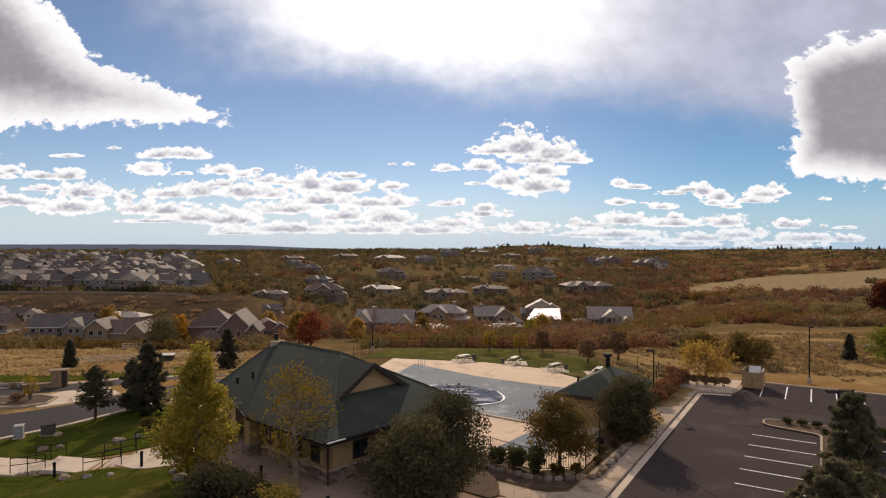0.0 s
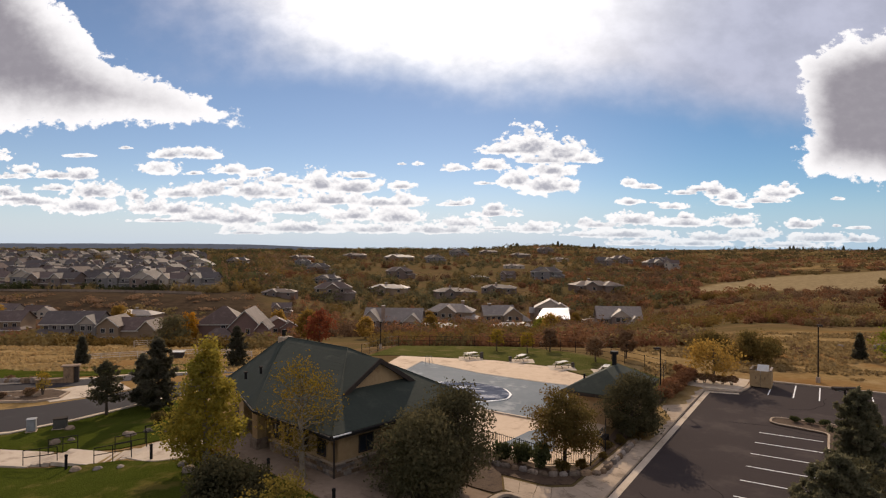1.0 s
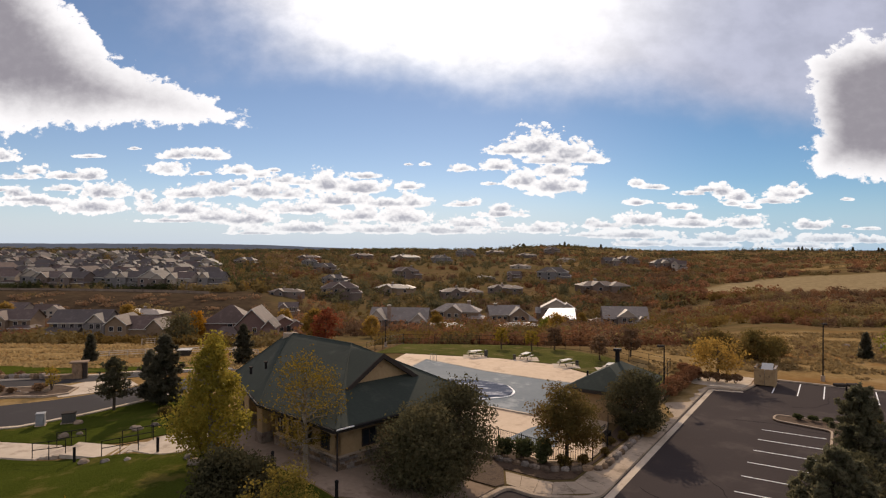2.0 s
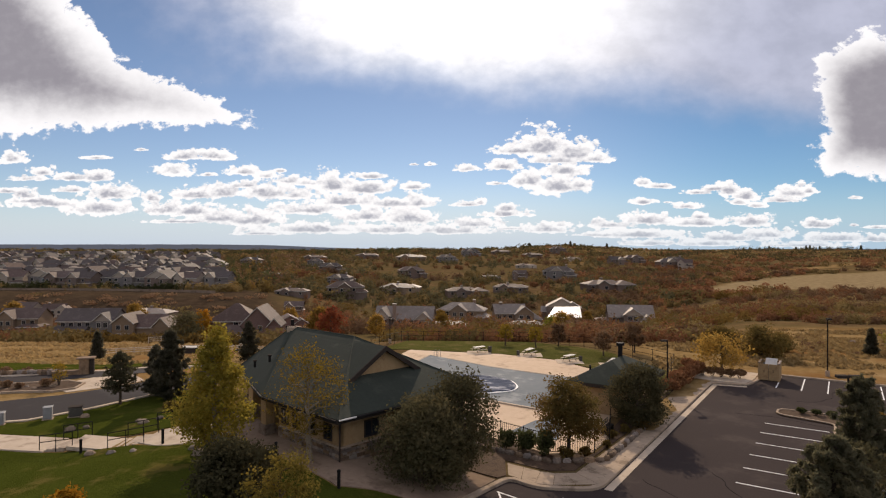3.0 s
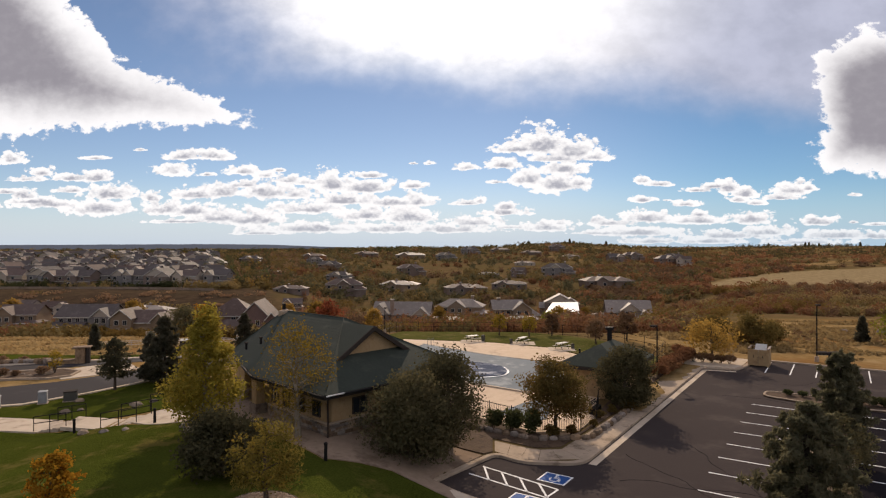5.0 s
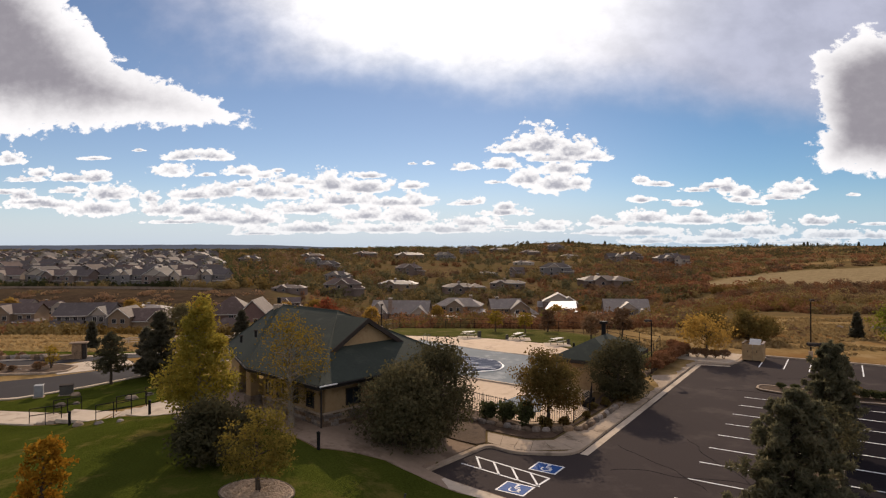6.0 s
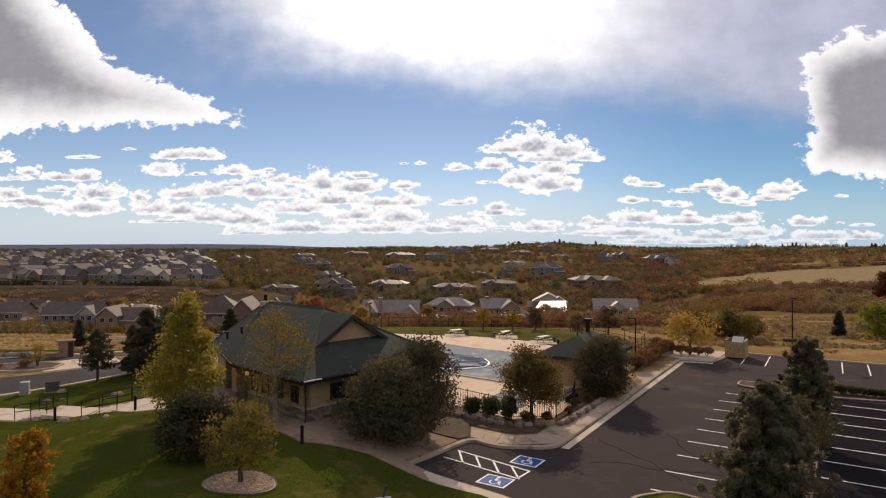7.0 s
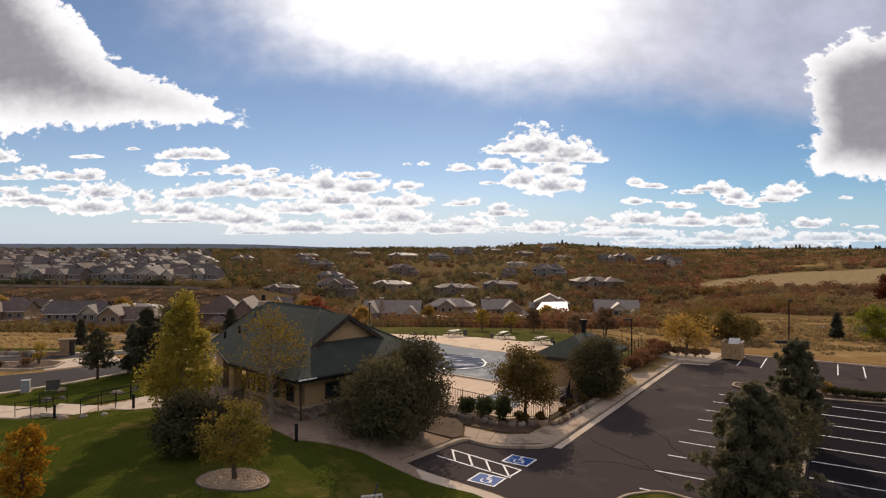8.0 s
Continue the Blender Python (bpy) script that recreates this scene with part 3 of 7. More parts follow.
def near_lot(x, y):
    """Whether a place is on the asphalt or within a step of it."""
    return any(inside(LOT_XY, x + dx, y + dy) for dx, dy in ((0, 0), (0.3, 0), (-0.3, 0), (0, 0.3), (0, -0.3)))


POOL_XY = [(-6.5, 74.5), (-9.5, 64.0), (-4.0, 56.5), (4.6, 51.8), (9.5, 58.0), (10.4, 62.2), (6.0, 64.4), (0.5, 68.0)]


def build_ground():
    ys = [-3200, -1400, -600, -250, -110, -60, -30, -10, 4]
    y = 14.0
    while y < 4700:
        ys.append(y)
        y += 0.62 if y < 76 else (1.4 if y < 125 else (3.5 if y < 330 else y * 0.02))
    ys.append(4700)
    cols = 270
    verts, faces = [], []
    for y in ys:
        for i in range(cols + 1):
            w = 2 * i / cols - 1
            u = 0.62 * w + 1.0 * w ** 3
            x = u * (abs(y) * 0.92 + 34)
            z = grade(x, y)
            far = smooth(90, 260, y)
            z += far * 1.1 * (noise.noise(Vector((x * 0.011, y * 0.011, 3))) ) + smooth(700, 2000, y) * 4 * noise.noise(Vector((x * 0.0035, y * 0.0035, 9)))
            if 10 < y < 76 and near_lot(x, y):
                z = -0.3
            if inside(POOL_XY, x, y):
                z -= 0.6
            verts.append((x, y, z))
    n = cols + 1
    for j in range(len(ys) - 1):
        faces += [(j * n + i, j * n + i + 1, (j + 1) * n + i + 1, (j + 1) * n + i) for i in range(cols)]
    me = bpy.data.meshes.new("ground")
    me.from_pydata(verts, [], faces)
    for f in me.polygons:
        f.use_smooth = True
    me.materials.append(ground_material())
    me.update()
    return tagged(new("ground", me), "rolling open land with dry tan grass and scrub", "ground", kind="structure")


def ground_material():
    m = bpy.data.materials.new("open_land")
    m.use_nodes = True
    g = Nodes(m.node_tree)
    bsdf = m.node_tree.nodes["Principled BSDF"]
    where = g.add("ShaderNodeNewGeometry").outputs["Position"]
    fine = g.noise(where, 1.3, 6.0, 0.7)
    tuft = g.noise(where, 0.25, 5.0, 0.65)
    mid = g.noise(where, 0.035, 5.0, 0.6)
    wide = g.noise(where, 0.006, 4.0, 0.55)
    xyz = g.add("ShaderNodeSeparateXYZ")
    g.put(xyz.inputs[0], where)
    x, y = xyz.outputs[0], xyz.outputs[1]
    straw = g.mix(g.ramp(fine, 0.3, 0.7), (0.16, 0.104, 0.042), (0.26, 0.172, 0.074))
    straw = g.mix(g.ramp(tuft, 0.45, 0.7), straw, (0.29, 0.205, 0.102))
    straw = g.mix(g.ramp(mid, 0.50, 0.64), straw, (0.19, 0.105, 0.040))
    earth = g.mix(g.ramp(tuft, 0.35, 0.65), (0.090, 0.058, 0.028), (0.150, 0.100, 0.048))
    scrub = g.mix(g.ramp(mid, 0.40, 0.62), earth, (0.100, 0.074, 0.032))
    # the meadows keep their straw colour, the slopes are brown with scrub
    edge = g.math("MULTIPLY", g.math("SUBTRACT", wide, 0.5), 160.0)
    ratio = g.math("DIVIDE", x, g.math("MAXIMUM", y, 1.0))
    top = g.math("ADD", 434.0, g.math("MULTIPLY", g.math("SUBTRACT", ratio, 0.375), 900.0))
    brow = g.ramp(g.math("ADD", g.math("SUBTRACT", top, y), g.math("MULTIPLY", edge, 0.6)), -14.0, 14.0)
    meadow = g.math("MULTIPLY", brow, g.math("MULTIPLY", g.ramp(g.math("ADD", y, g.math("MULTIPLY", edge, 0.25)), 366.0, 382.0), g.ramp(ratio, 0.27, 0.32)))
    sides = g.math("MAXIMUM", g.ramp(ratio, 0.20, 0.28), g.ramp(ratio, -0.20, -0.27))
    home = g.math("MULTIPLY", sides, g.ramp(g.math("ADD", y, g.math("MULTIPLY", edge, 0.3)), 152.0, 122.0))
    lane = g.math("ABSOLUTE", g.math("SUBTRACT", y, g.math("ADD", 618.0, g.math("ADD", g.math("MULTIPLY", g.math("SUBTRACT", ratio, 0.46), 1573.0), edge))))
    lane = g.math("MULTIPLY", g.ramp(lane, 34.0, 16.0), g.ramp(ratio, 0.36, 0.46))
    band = g.math("MULTIPLY", g.ramp(g.noise(g.combine(g.math("MULTIPLY", x, 0.25), y, 0.0), 0.018, 4.0, 0.6), 0.54, 0.62), g.math("MULTIPLY", g.ramp(x, 20.0, 160.0), g.ramp(y, 520.0, 640.0)))
    keep = g.math("MAXIMUM", g.math("MAXIMUM", meadow, home), g.math("MAXIMUM", band, lane))
    straw = g.mix(meadow, straw, g.mix(g.ramp(tuft, 0.35, 0.65), (0.185, 0.135, 0.072), (0.27, 0.205, 0.112)))
    tone = g.mix(keep, scrub, straw)
    # the brown bank below the western estate, darkened because it slopes away from the sun
    bank = g.math("MULTIPLY", g.math("MULTIPLY", g.ramp(y, 205.0, 235.0), g.ramp(y, 345.0, 325.0)), g.ramp(ratio, -0.30, -0.38))
    tone = g.mix(g.math("MULTIPLY", bank, 0.85), tone, g.mix(g.ramp(tuft, 0.35, 0.65), (0.040, 0.028, 0.020), (0.062, 0.043, 0.029)))
    # distance haze put into the base colour: land past 2.3 km turns blue-grey
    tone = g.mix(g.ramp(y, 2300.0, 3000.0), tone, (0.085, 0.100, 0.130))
    g.put(bsdf.inputs["Base Color"], tone)
    bsdf.inputs["Roughness"].default_value = 0.95
    bsdf.inputs["Specular IOR Level"].default_value = 0.0
    n = g.add("ShaderNodeBump")
    n.inputs["Strength"].default_value, n.inputs["Distance"].default_value = 0.8, 0.25
    g.put(n.inputs["Height"], g.math("ADD", tuft, g.math("MULTIPLY", fine, 0.4)))
    g.put(bsdf.inputs["Normal"], n.outputs[0])
    return m


def draped(name, outline, lift, material, label, category, kind="structure", step=1.5, height=grade, thick=0.25, parent=None):
    """A sheet that follows the ground over an outline in plan, with a skirt below its rim."""
    if sum(a[0] * b[1] - b[0] * a[1] for a, b in zip(outline, outline[1:] + outline[:1])) < 0:
        outline = outline[::-1]
    bm = bmesh.new()
    bm.faces.new([bm.verts.new((x, y, 0)) for x, y in outline])
    for axis in (0, 1):
        lo, hi = min(p[axis] for p in outline), max(p[axis] for p in outline)
        k = lo + step
        while k < hi:
            no = (1, 0, 0) if axis == 0 else (0, 1, 0)
            bmesh.ops.bisect_plane(bm, geom=bm.verts[:] + bm.edges[:] + bm.faces[:], dist=1e-4, plane_co=(k, 0, 0) if axis == 0 else (0, k, 0), plane_no=no)
            k += step
    for v in bm.verts:
        v.co.z = height(v.co.x, v.co.y) + lift
    rim = [e for e in bm.edges if e.is_boundary]
    out = bmesh.ops.extrude_edge_only(bm, edges=rim)
    for v in (g for g in out["geom"] if isinstance(g, bmesh.types.BMVert)):
        v.co.z -= thick
    bmesh.ops.recalc_face_normals(bm, faces=bm.faces)
    me = bpy.data.meshes.new(name)
    bm.to_mesh(me)
    bm.free()
    me.materials.append(material)
    if parent:
        return part(name, me, material, parent, label)
    return tagged(new(name, me), label, category, kind=kind)


def strip(name, line, width, low, high, material, label, category, kind="structure", closed=False, height=None, side=1, parent=None):
    """A kerb-like band along a line in plan: it lies on the side given of the line."""
    pts = [Vector(p) for p in line]
    n = len(pts)
    rows = []
    for i, p in enumerate(pts):
        a = pts[i - 1] if (i or closed) else p
        b = pts[(i + 1) % n] if (i < n - 1 or closed) else p
        d = (b - a).normalized()
        m = Vector((d.y, -d.x)) * side * width
        z = height(p.x, p.y) if height else 0.0
        o = p + m
        rows.append([(p.x, p.y, z + low), (p.x + m.x * 0.06, p.y + m.y * 0.06, z + high - 0.02), (p.x + m.x * 0.14, p.y + m.y * 0.14, z + high), (o.x, o.y, z + high), (o.x, o.y, z + low)])
    verts = [v for r in rows for v in r]
    faces = []
    for i in range(n if closed else n - 1):
        j = (i + 1) % n
        faces += [(i * 5 + k, j * 5 + k, j * 5 + (k + 1) % 5, i * 5 + (k + 1) % 5) for k in range(5)]
    if not closed:
        faces += [tuple(range(5)), tuple((n - 1) * 5 + k for k in range(4, -1, -1))]
    me = bpy.data.meshes.new(name)
    me.from_pydata(verts, [], faces)
    bm = bmesh.new()
    bm.from_mesh(me)
    bmesh.ops.recalc_face_normals(bm, faces=bm.faces)
    bm.to_mesh(me)
    bm.free()
    me.materials.append(material)
    if parent:
        return part(name, me, material, parent, label)
    return tagged(new(name, me), label, category, kind=kind)

# ---- ground, car park, walks, streets ----
build_ground()


def build_car_park():
    me = bpy.data.meshes.new("car_park")
    bm = bmesh.new()
    low = [bm.verts.new((x, y, 0.0)) for x, y in LOT_XY]
    bm.faces.new(low)
    bmesh.ops.triangulate(bm, faces=bm.faces)
    out = bmesh.ops.extrude_face_region(bm, geom=bm.faces[:])
    for v in (g for g in out["geom"] if isinstance(g, bmesh.types.BMVert)):
        v.co.z = -0.2
    bmesh.ops.recalc_face_normals(bm, faces=bm.faces)
    bm.to_mesh(me)
    bm.free()
    me.materials.append(asphalt)
    road = tagged(new("car_park", me), "dark asphalt car park with white painted bays", "car park", kind="structure")
    turn = pose(0, 0, 0, 0, 0, LOT_TURN)
    seal = [lot(q, s) for q, s in ((18.2, 2.4), (18.2, -60), (7.0, -60), (7.0, 2.4))]
    seal.reverse()
    part("sealed_bays", Shape().prism(seal[::-1] if (seal[1][0] - seal[0][0]) * (seal[2][1] - seal[0][1]) - (seal[1][1] - seal[0][1]) * (seal[2][0] - seal[0][0]) < 0 else seal, -0.05, 0.004), sealcoat, road, "freshly sealed black asphalt")

    def stripe(q0, s0, q1, s1, w=0.11, mat=paint_white, name="bay_line"):
        d = Vector((q1 - q0, s1 - s0))
        n = Vector((-d.y, d.x)).normalized() * w / 2
        ring = [lot(q0 - n.x, s0 - n.y), lot(q1 - n.x, s1 - n.y), lot(q1 + n.x, s1 + n.y), lot(q0 + n.x, s0 + n.y)]
        if (ring[1][0] - ring[0][0]) * (ring[2][1] - ring[0][1]) - (ring[1][1] - ring[0][1]) * (ring[2][0] - ring[0][0]) < 0:
            ring.reverse()
        part(name, Shape().prism(ring, 0.001, 0.009), mat, road)

    for i in range(9):                       # both sides of the planted strip
        stripe(0, -3.0 * i, 4.35, -3.0 * i)
        stripe(7.1, 0.35 - 3.0 * i, 11.5, 0.35 - 3.0 * i)
        stripe(18.5, 0.35 - 3.0 * i, 22.9, 0.35 - 3.0 * i)
    for i in range(14):                      # along the far kerb
        stripe(-0.55 + 2.2 * i, 14.6, -0.6 + 2.2 * i, 21.1)
    # cracks that wander over the asphalt
    for seed, q, s, heading in ((1, -4.8, -17.5, -35), (2, -1.5, -14.0, -80), (3, -2.5, 2.0, 20), (4, -3.8, -22.0, 60), (5, 1.5, 9.5, 5)):
        rr = random.Random(seed)
        for k in range(14):
            heading += rr.uniform(-22, 22)
            q1, s1 = q + 0.55 * math.cos(radians(heading)), s + 0.55 * math.sin(radians(heading))
            stripe(q, s, q1, s1, 0.035, sealcoat, "crack")
            q, s = q1, s1
    # hatched aisle between the two bays for disabled drivers
    stripe(-11.1, -24.1, -6.1, -24.95)
    stripe(-6.1, -24.95, -6.2, -26.25)
    stripe(-11.2, -25.5, -6.2, -26.25)
    for k in range(4):
        q = -11.0 + 1.24 * k
        stripe(q, -24.12 - 0.17 * (q + 11.1), q + 1.2, -25.55 - 0.15 * (q + 1.2 + 11.1))
    for q, s in ((-7.0, -27.15), (-6.85, -23.6)):
        badge = thing("accessible_bay_mark", "blue square with a white wheelchair sign painted on the asphalt", "road marking", "accessible bay marks", at=Matrix.Translation((*lot(q, s), 0)) @ turn)
        h = 0.8
        part("border", Shape().box(-h, -h * 0.86, 0.002, h, h * 0.86, 0.007), paint_white, badge, "white border")
        part("field", Shape().box(-h + 0.1, -h * 0.86 + 0.1, 0.003, h - 0.1, h * 0.86 - 0.1, 0.011), paint_blue, badge, "blue field")
        sign = Shape()
        ring = [(0.05 + 0.28 * math.cos(a), -0.16 + 0.28 * math.sin(a)) for a in (math.radians(w) for w in range(150, 391, 20))]
        for a, b in zip(ring, ring[1:]):
            d = (Vector(b) - Vector(a)).normalized()
            n = Vector((-d.y, d.x)) * 0.04
            sign.prism([(a[0] - n.x, a[1] - n.y), (b[0] - n.x, b[1] - n.y), (b[0] + n.x, b[1] + n.y), (a[0] + n.x, a[1] + n.y)], 0.011, 0.016)
        for x0, y0, x1, y1 in ((-0.1, -0.02, -0.02, 0.38), (-0.1, -0.02, 0.28, 0.06), (0.2, -0.32, 0.28, 0.02), (0.2, -0.38, 0.42, -0.3), (-0.02, 0.14, 0.2, 0.21), (-0.14, 0.4, 0.04, 0.54)):
            sign.box(x0, y0, 0.011, x1, y1, 0.016)
        part("wheelchair_sign", sign, paint_white, badge, "white wheelchair symbol")
    return road


car_park = build_car_park()
strip("kerb", [p for p in LOT_XY], 0.36, -0.1, 0.16, concrete, "pale concrete kerb round the car park", "kerb", closed=True)
gutter_line = [lot(q, s) for q, s in rounded([(-6.2, -20.4, 0), (-6.2, 13.1, 0.5), (-3.1, 13.8, 0)])]
strip("gutter", gutter_line, 0.55, -0.1, 0.008, pale_concrete, "pale concrete gutter pan along the kerb", "gutter", side=1)


def flat_at(z):
    return lambda x, y: z


def slab_row(name, line_a, line_b, pieces, material, label, category, height=grade, lift=0.03):
    """A walk of cast slabs between two lines in plan, each slab a piece with a joint round it."""
    walk_ob = thing(name, label, category, kind="structure")
    for i in range(pieces):
        f0, f1 = (i + 0.012) / pieces, (i + 0.988) / pieces

        def along(line, f):
            k = f * (len(line) - 1)
            j = min(int(k), len(line) - 2)
            a, b = Vector(line[j]), Vector(line[j + 1])
            return a.lerp(b, k - j)

        ring = [along(line_a, f0), along(line_a, f1), along(line_b, f1), along(line_b, f0)]
        if (ring[1] - ring[0]).cross(ring[2] - ring[0]) < 0:
            ring.reverse()
        part("slab", Shape().slab([(p.x, p.y, height(p.x, p.y) + lift) for p in ring], 0.2), material, walk_ob)
    return walk_ob


# walk between the pool and the car park
walk_in = [lot(q, s) for q, s in ((-6.56, 12.8), (-6.56, 0), (-6.56, -10), (-6.56, -20.2))]
walk_out = [lot(q, s) for q, s in ((-8.6, 13.5), (-8.3, 0), (-8.0, -10), (-8.3, -19.2))]
slab_row("pool_walk", walk_in, walk_out, 22, concrete, "pale concrete walk along the car park kerb", "pavement", height=flat_at(0.16), lift=0.0)
slab_row("corner_walk", [lot(q, s) for q, s in ((-6.56, -20.2), (-9.2, -22.2), (-11.6, -21.8))], [lot(q, s) for q, s in ((-8.3, -19.2), (-9.6, -20.2), (-12.6, -20.0))], 5, concrete, "concrete walk round the corner of the car park", "pavement", height=flat_at(0.16), lift=0.0)
draped("verge_walk", [lot(q, s) for q, s in ((-6.5, 13.6), (-3.3, 14.3), (-2.8, 17.2), (-2.8, 21.0), (-5.0, 21.0), (-8.6, 19.0), (-8.6, 13.6))], 0.02, pale_concrete, "concrete corner of the walk by the bin store", "pavement")
# terrace and walk before the clubhouse
terrace = [(-0.3, 36.9), (-3.5, 38.5), (-6.0, 36.5), (-8.0, 35.0), (-14.8, 40.5), (-19.5, 46.5), (-21.5, 45.5), (-18.6, 40.6), (-17.4, 37.0), (-15.5, 37.2), (-11.6, 34.2), (-7.6, 30.6), (-5.7, 31.2), (-4.1, 31.4), (-2.2, 30.4), (-0.1, 29.0), (2.4, 27.2), (3.2, 26.4), (3.6, 27.3), (3.0, 27.9), (0.5, 29.8), (-2.2, 31.8), (-1.9, 32.6), (0.6, 36.2)]
draped("terrace", terrace, 0.05, terrace_mat, "wide concrete terrace and walk before the clubhouse", "pavement")
# sunlight on the walk's end, put in as a sheet of paler concrete
draped("walk_end", [(3.15, 26.55), (3.5, 27.3), (3.0, 27.8), (0.5, 29.7), (-0.9, 30.75), (-1.45, 30.0), (-0.1, 29.1), (2.4, 27.3)], 0.058, pale_concrete, "pale concrete end of the walk by the bays", "pavement", step=1.0)
# walk that leads to the stair down to the street
draped("stair_walk", [(-16.4, 38.2), (-16.6, 36.8), (-19.5, 36.6), (-20.6, 36.9), (-22.6, 38.4), (-22.4, 40.9), (-20.8, 41.6), (-18.0, 40.8)], 0.06, pale_concrete, "pale concrete landing at the head of the stair", "pavement")


def flight(name, x0, y0, x1, y1, width, z0, z1, steps, label):
    """A stair between two points in plan, each step a piece."""
    st = thing(name, label, "stairs", kind="structure")
    a, b = Vector((x0, y0)), Vector((x1, y1))
    d = (b - a) / steps
    n = Vector((-d.y, d.x)).normalized() * width / 2
    for i in range(steps):
        p, q = a + d * i, a + d * (i + 1.03)
        z = z0 + (z1 - z0) * (i + 1) / steps
        ring = [p - n, q - n, q + n, p + n]
        if (ring[1] - ring[0]).cross(ring[2] - ring[0]) < 0:
            ring.reverse()
        part("step", Shape().prism([tuple(r) for r in ring], z - 0.45, z), pale_concrete, st, bevel=0.015)
    return st


flight("stair_1", -22.4, 39.2, -24.0, 39.0, 2.1, 1.30, 0.95, 3, "three pale concrete steps")
draped("landing_1", [(-24.0, 37.8), (-27.6, 38.6), (-28.0, 41.2), (-24.0, 40.2)], 0.07, pale_concrete, "pale concrete landing on the stair", "pavement", height=lambda x, y: 0.80 + 0.03 * (x + 24))
flight("stair_2", -27.7, 40.0, -29.6, 40.3, 2.3, 0.66, 0.30, 4, "four pale concrete steps")
draped("landing_2", [(-29.4, 38.9), (-36.0, 39.6), (-40.0, 40.5), (-40.0, 43.0), (-29.6, 41.8)], 0.06, pale_concrete, "pale concrete walk to the street", "pavement", height=lambda x, y: 0.22 - 0.01 * (x + 30) * -1)

# streets and the planted island at the entrance
draped("street", [(-60, 36.5), (-36.2, 46.3), (-33.6, 50.0), (-30.0, 57.2), (-24.0, 70.0), (-18.0, 84.0), (-23.0, 86.0), (-29.0, 74.0), (-33.0, 65.0), (-36.0, 58.6), (-39.4, 54.6), (-43.0, 52.0), (-66, 42.0)], 0.03, street_asphalt, "grey asphalt entrance street", "road")
draped("street_far", [(-70, 48.0), (-48.0, 59.0), (-41.5, 63.0), (-37.0, 68.0), (-30.0, 80.0), (-33.5, 82.0), (-40.0, 71.0), (-43.6, 66.6), (-50, 62.6), (-74, 52.0)], 0.035, street_asphalt, "grey asphalt street beyond the island", "road")
draped("crosswalk", [(-36.4, 58.8), (-39.6, 55.6), (-42.5, 58.2), (-41.6, 62.6), (-38.6, 65.2), (-35.2, 61.5)], 0.05, pale_concrete, "pale concrete apron at the end of the island", "pavement")
island_line = [(-39.8, 57.0), (-41.0, 55.8), (-44.0, 55.4), (-70, 45.0), (-72, 48.5), (-47.0, 58.4), (-42.6, 60.2), (-40.4, 59.2)]
draped("entrance_island", island_line, 0.14, mulch_mat, "mulched planting island in the entrance street", "island")
strip("island_kerb", island_line, 0.3, -0.1, 0.19, concrete, "concrete kerb of the entrance island", "kerb", closed=True, height=grade, side=-1)
strip("street_kerb", [(-60, 36.5), (-36.2, 46.3), (-33.6, 50.0), (-30.0, 57.2), (-24.0, 70.0)], 0.5, -0.1, 0.15, pale_concrete, "pale concrete kerb of the street", "kerb", height=grade, side=1)
strip("far_street_kerb", [(-74, 52.0), (-50, 62.6), (-43.6, 66.6), (-40.0, 71.0), (-33.5, 82.0)], 0.6, -0.1, 0.15, pale_concrete, "pale concrete kerb of the far street", "kerb", height=grade, side=-1)

# lawns
draped("front_lawn", [(-60, -12), (-2, -12), (4.4, 10), (3.2, 26.6), (2.0, 27.8), (-0.2, 29.0), (-2.3, 30.4), (-4.1, 31.2), (-5.7, 31.0), (-7.6, 30.4), (-11.6, 34.0), (-15.3, 37.0), (-16.8, 36.6), (-19.6, 36.4), (-22.6, 37.8), (-27.6, 38.4), (-29.6, 38.7), (-40, 40.2), (-52, 38.0)], 0.06, lawn_mat, "mown green lawn before the clubhouse", "lawn", step=1.0)
draped("bank_lawn", [(-17.8, 41.2), (-20.8, 41.9), (-24.4, 41.0), (-29.4, 42.0), (-36.5, 42.8), (-46.0, 42.3), (-36.0, 46.2), (-33.3, 50.3), (-29.8, 57.4), (-23.0, 55.0), (-20.4, 48.0)], 0.06, lawn_mat, "mown green bank beside the street", "lawn")
draped("pool_lawn", [(-14.0, 80.0), (-11.0, 92.0), (-2.0, 93.5), (6.5, 91.0), (13.4, 84.0), (17.6, 74.2), (20.2, 68.5), (18.0, 63.0), (13.0, 66.5), (8.6, 72.9), (2.1, 76.4), (-7.8, 78.6)], 0.06, pool_grass, "thin olive-green lawn beside the pool", "lawn")
draped("street_lawn", [(-80, 62), (-50, 66.5), (-43, 71.5), (-36, 82), (-27, 98), (-40, 100), (-60, 90), (-90, 80)], 0.06, lawn_mat, "green verge beyond the street", "lawn", step=1.5)

# ---- pool ----
deck_line = [(-9.5, 78.8), (-13, 62), (-8, 52.5), (-3.0, 47.5), (-0.3, 45.2), (4.2, 41.1), (7.2, 41.6), (8.8, 44.4), (9.9, 49.6), (14.5, 60.0), (12.6, 66.2), (8.5, 72.7), (2.1, 76.2), (-7.8, 78.2)]
draped("pool_deck", deck_line, 0.05, deck_concrete, "warm tan concrete deck round the swimming pool", "pool deck")


def deck_height(x, y):
    return grade(x, y) + 0.05


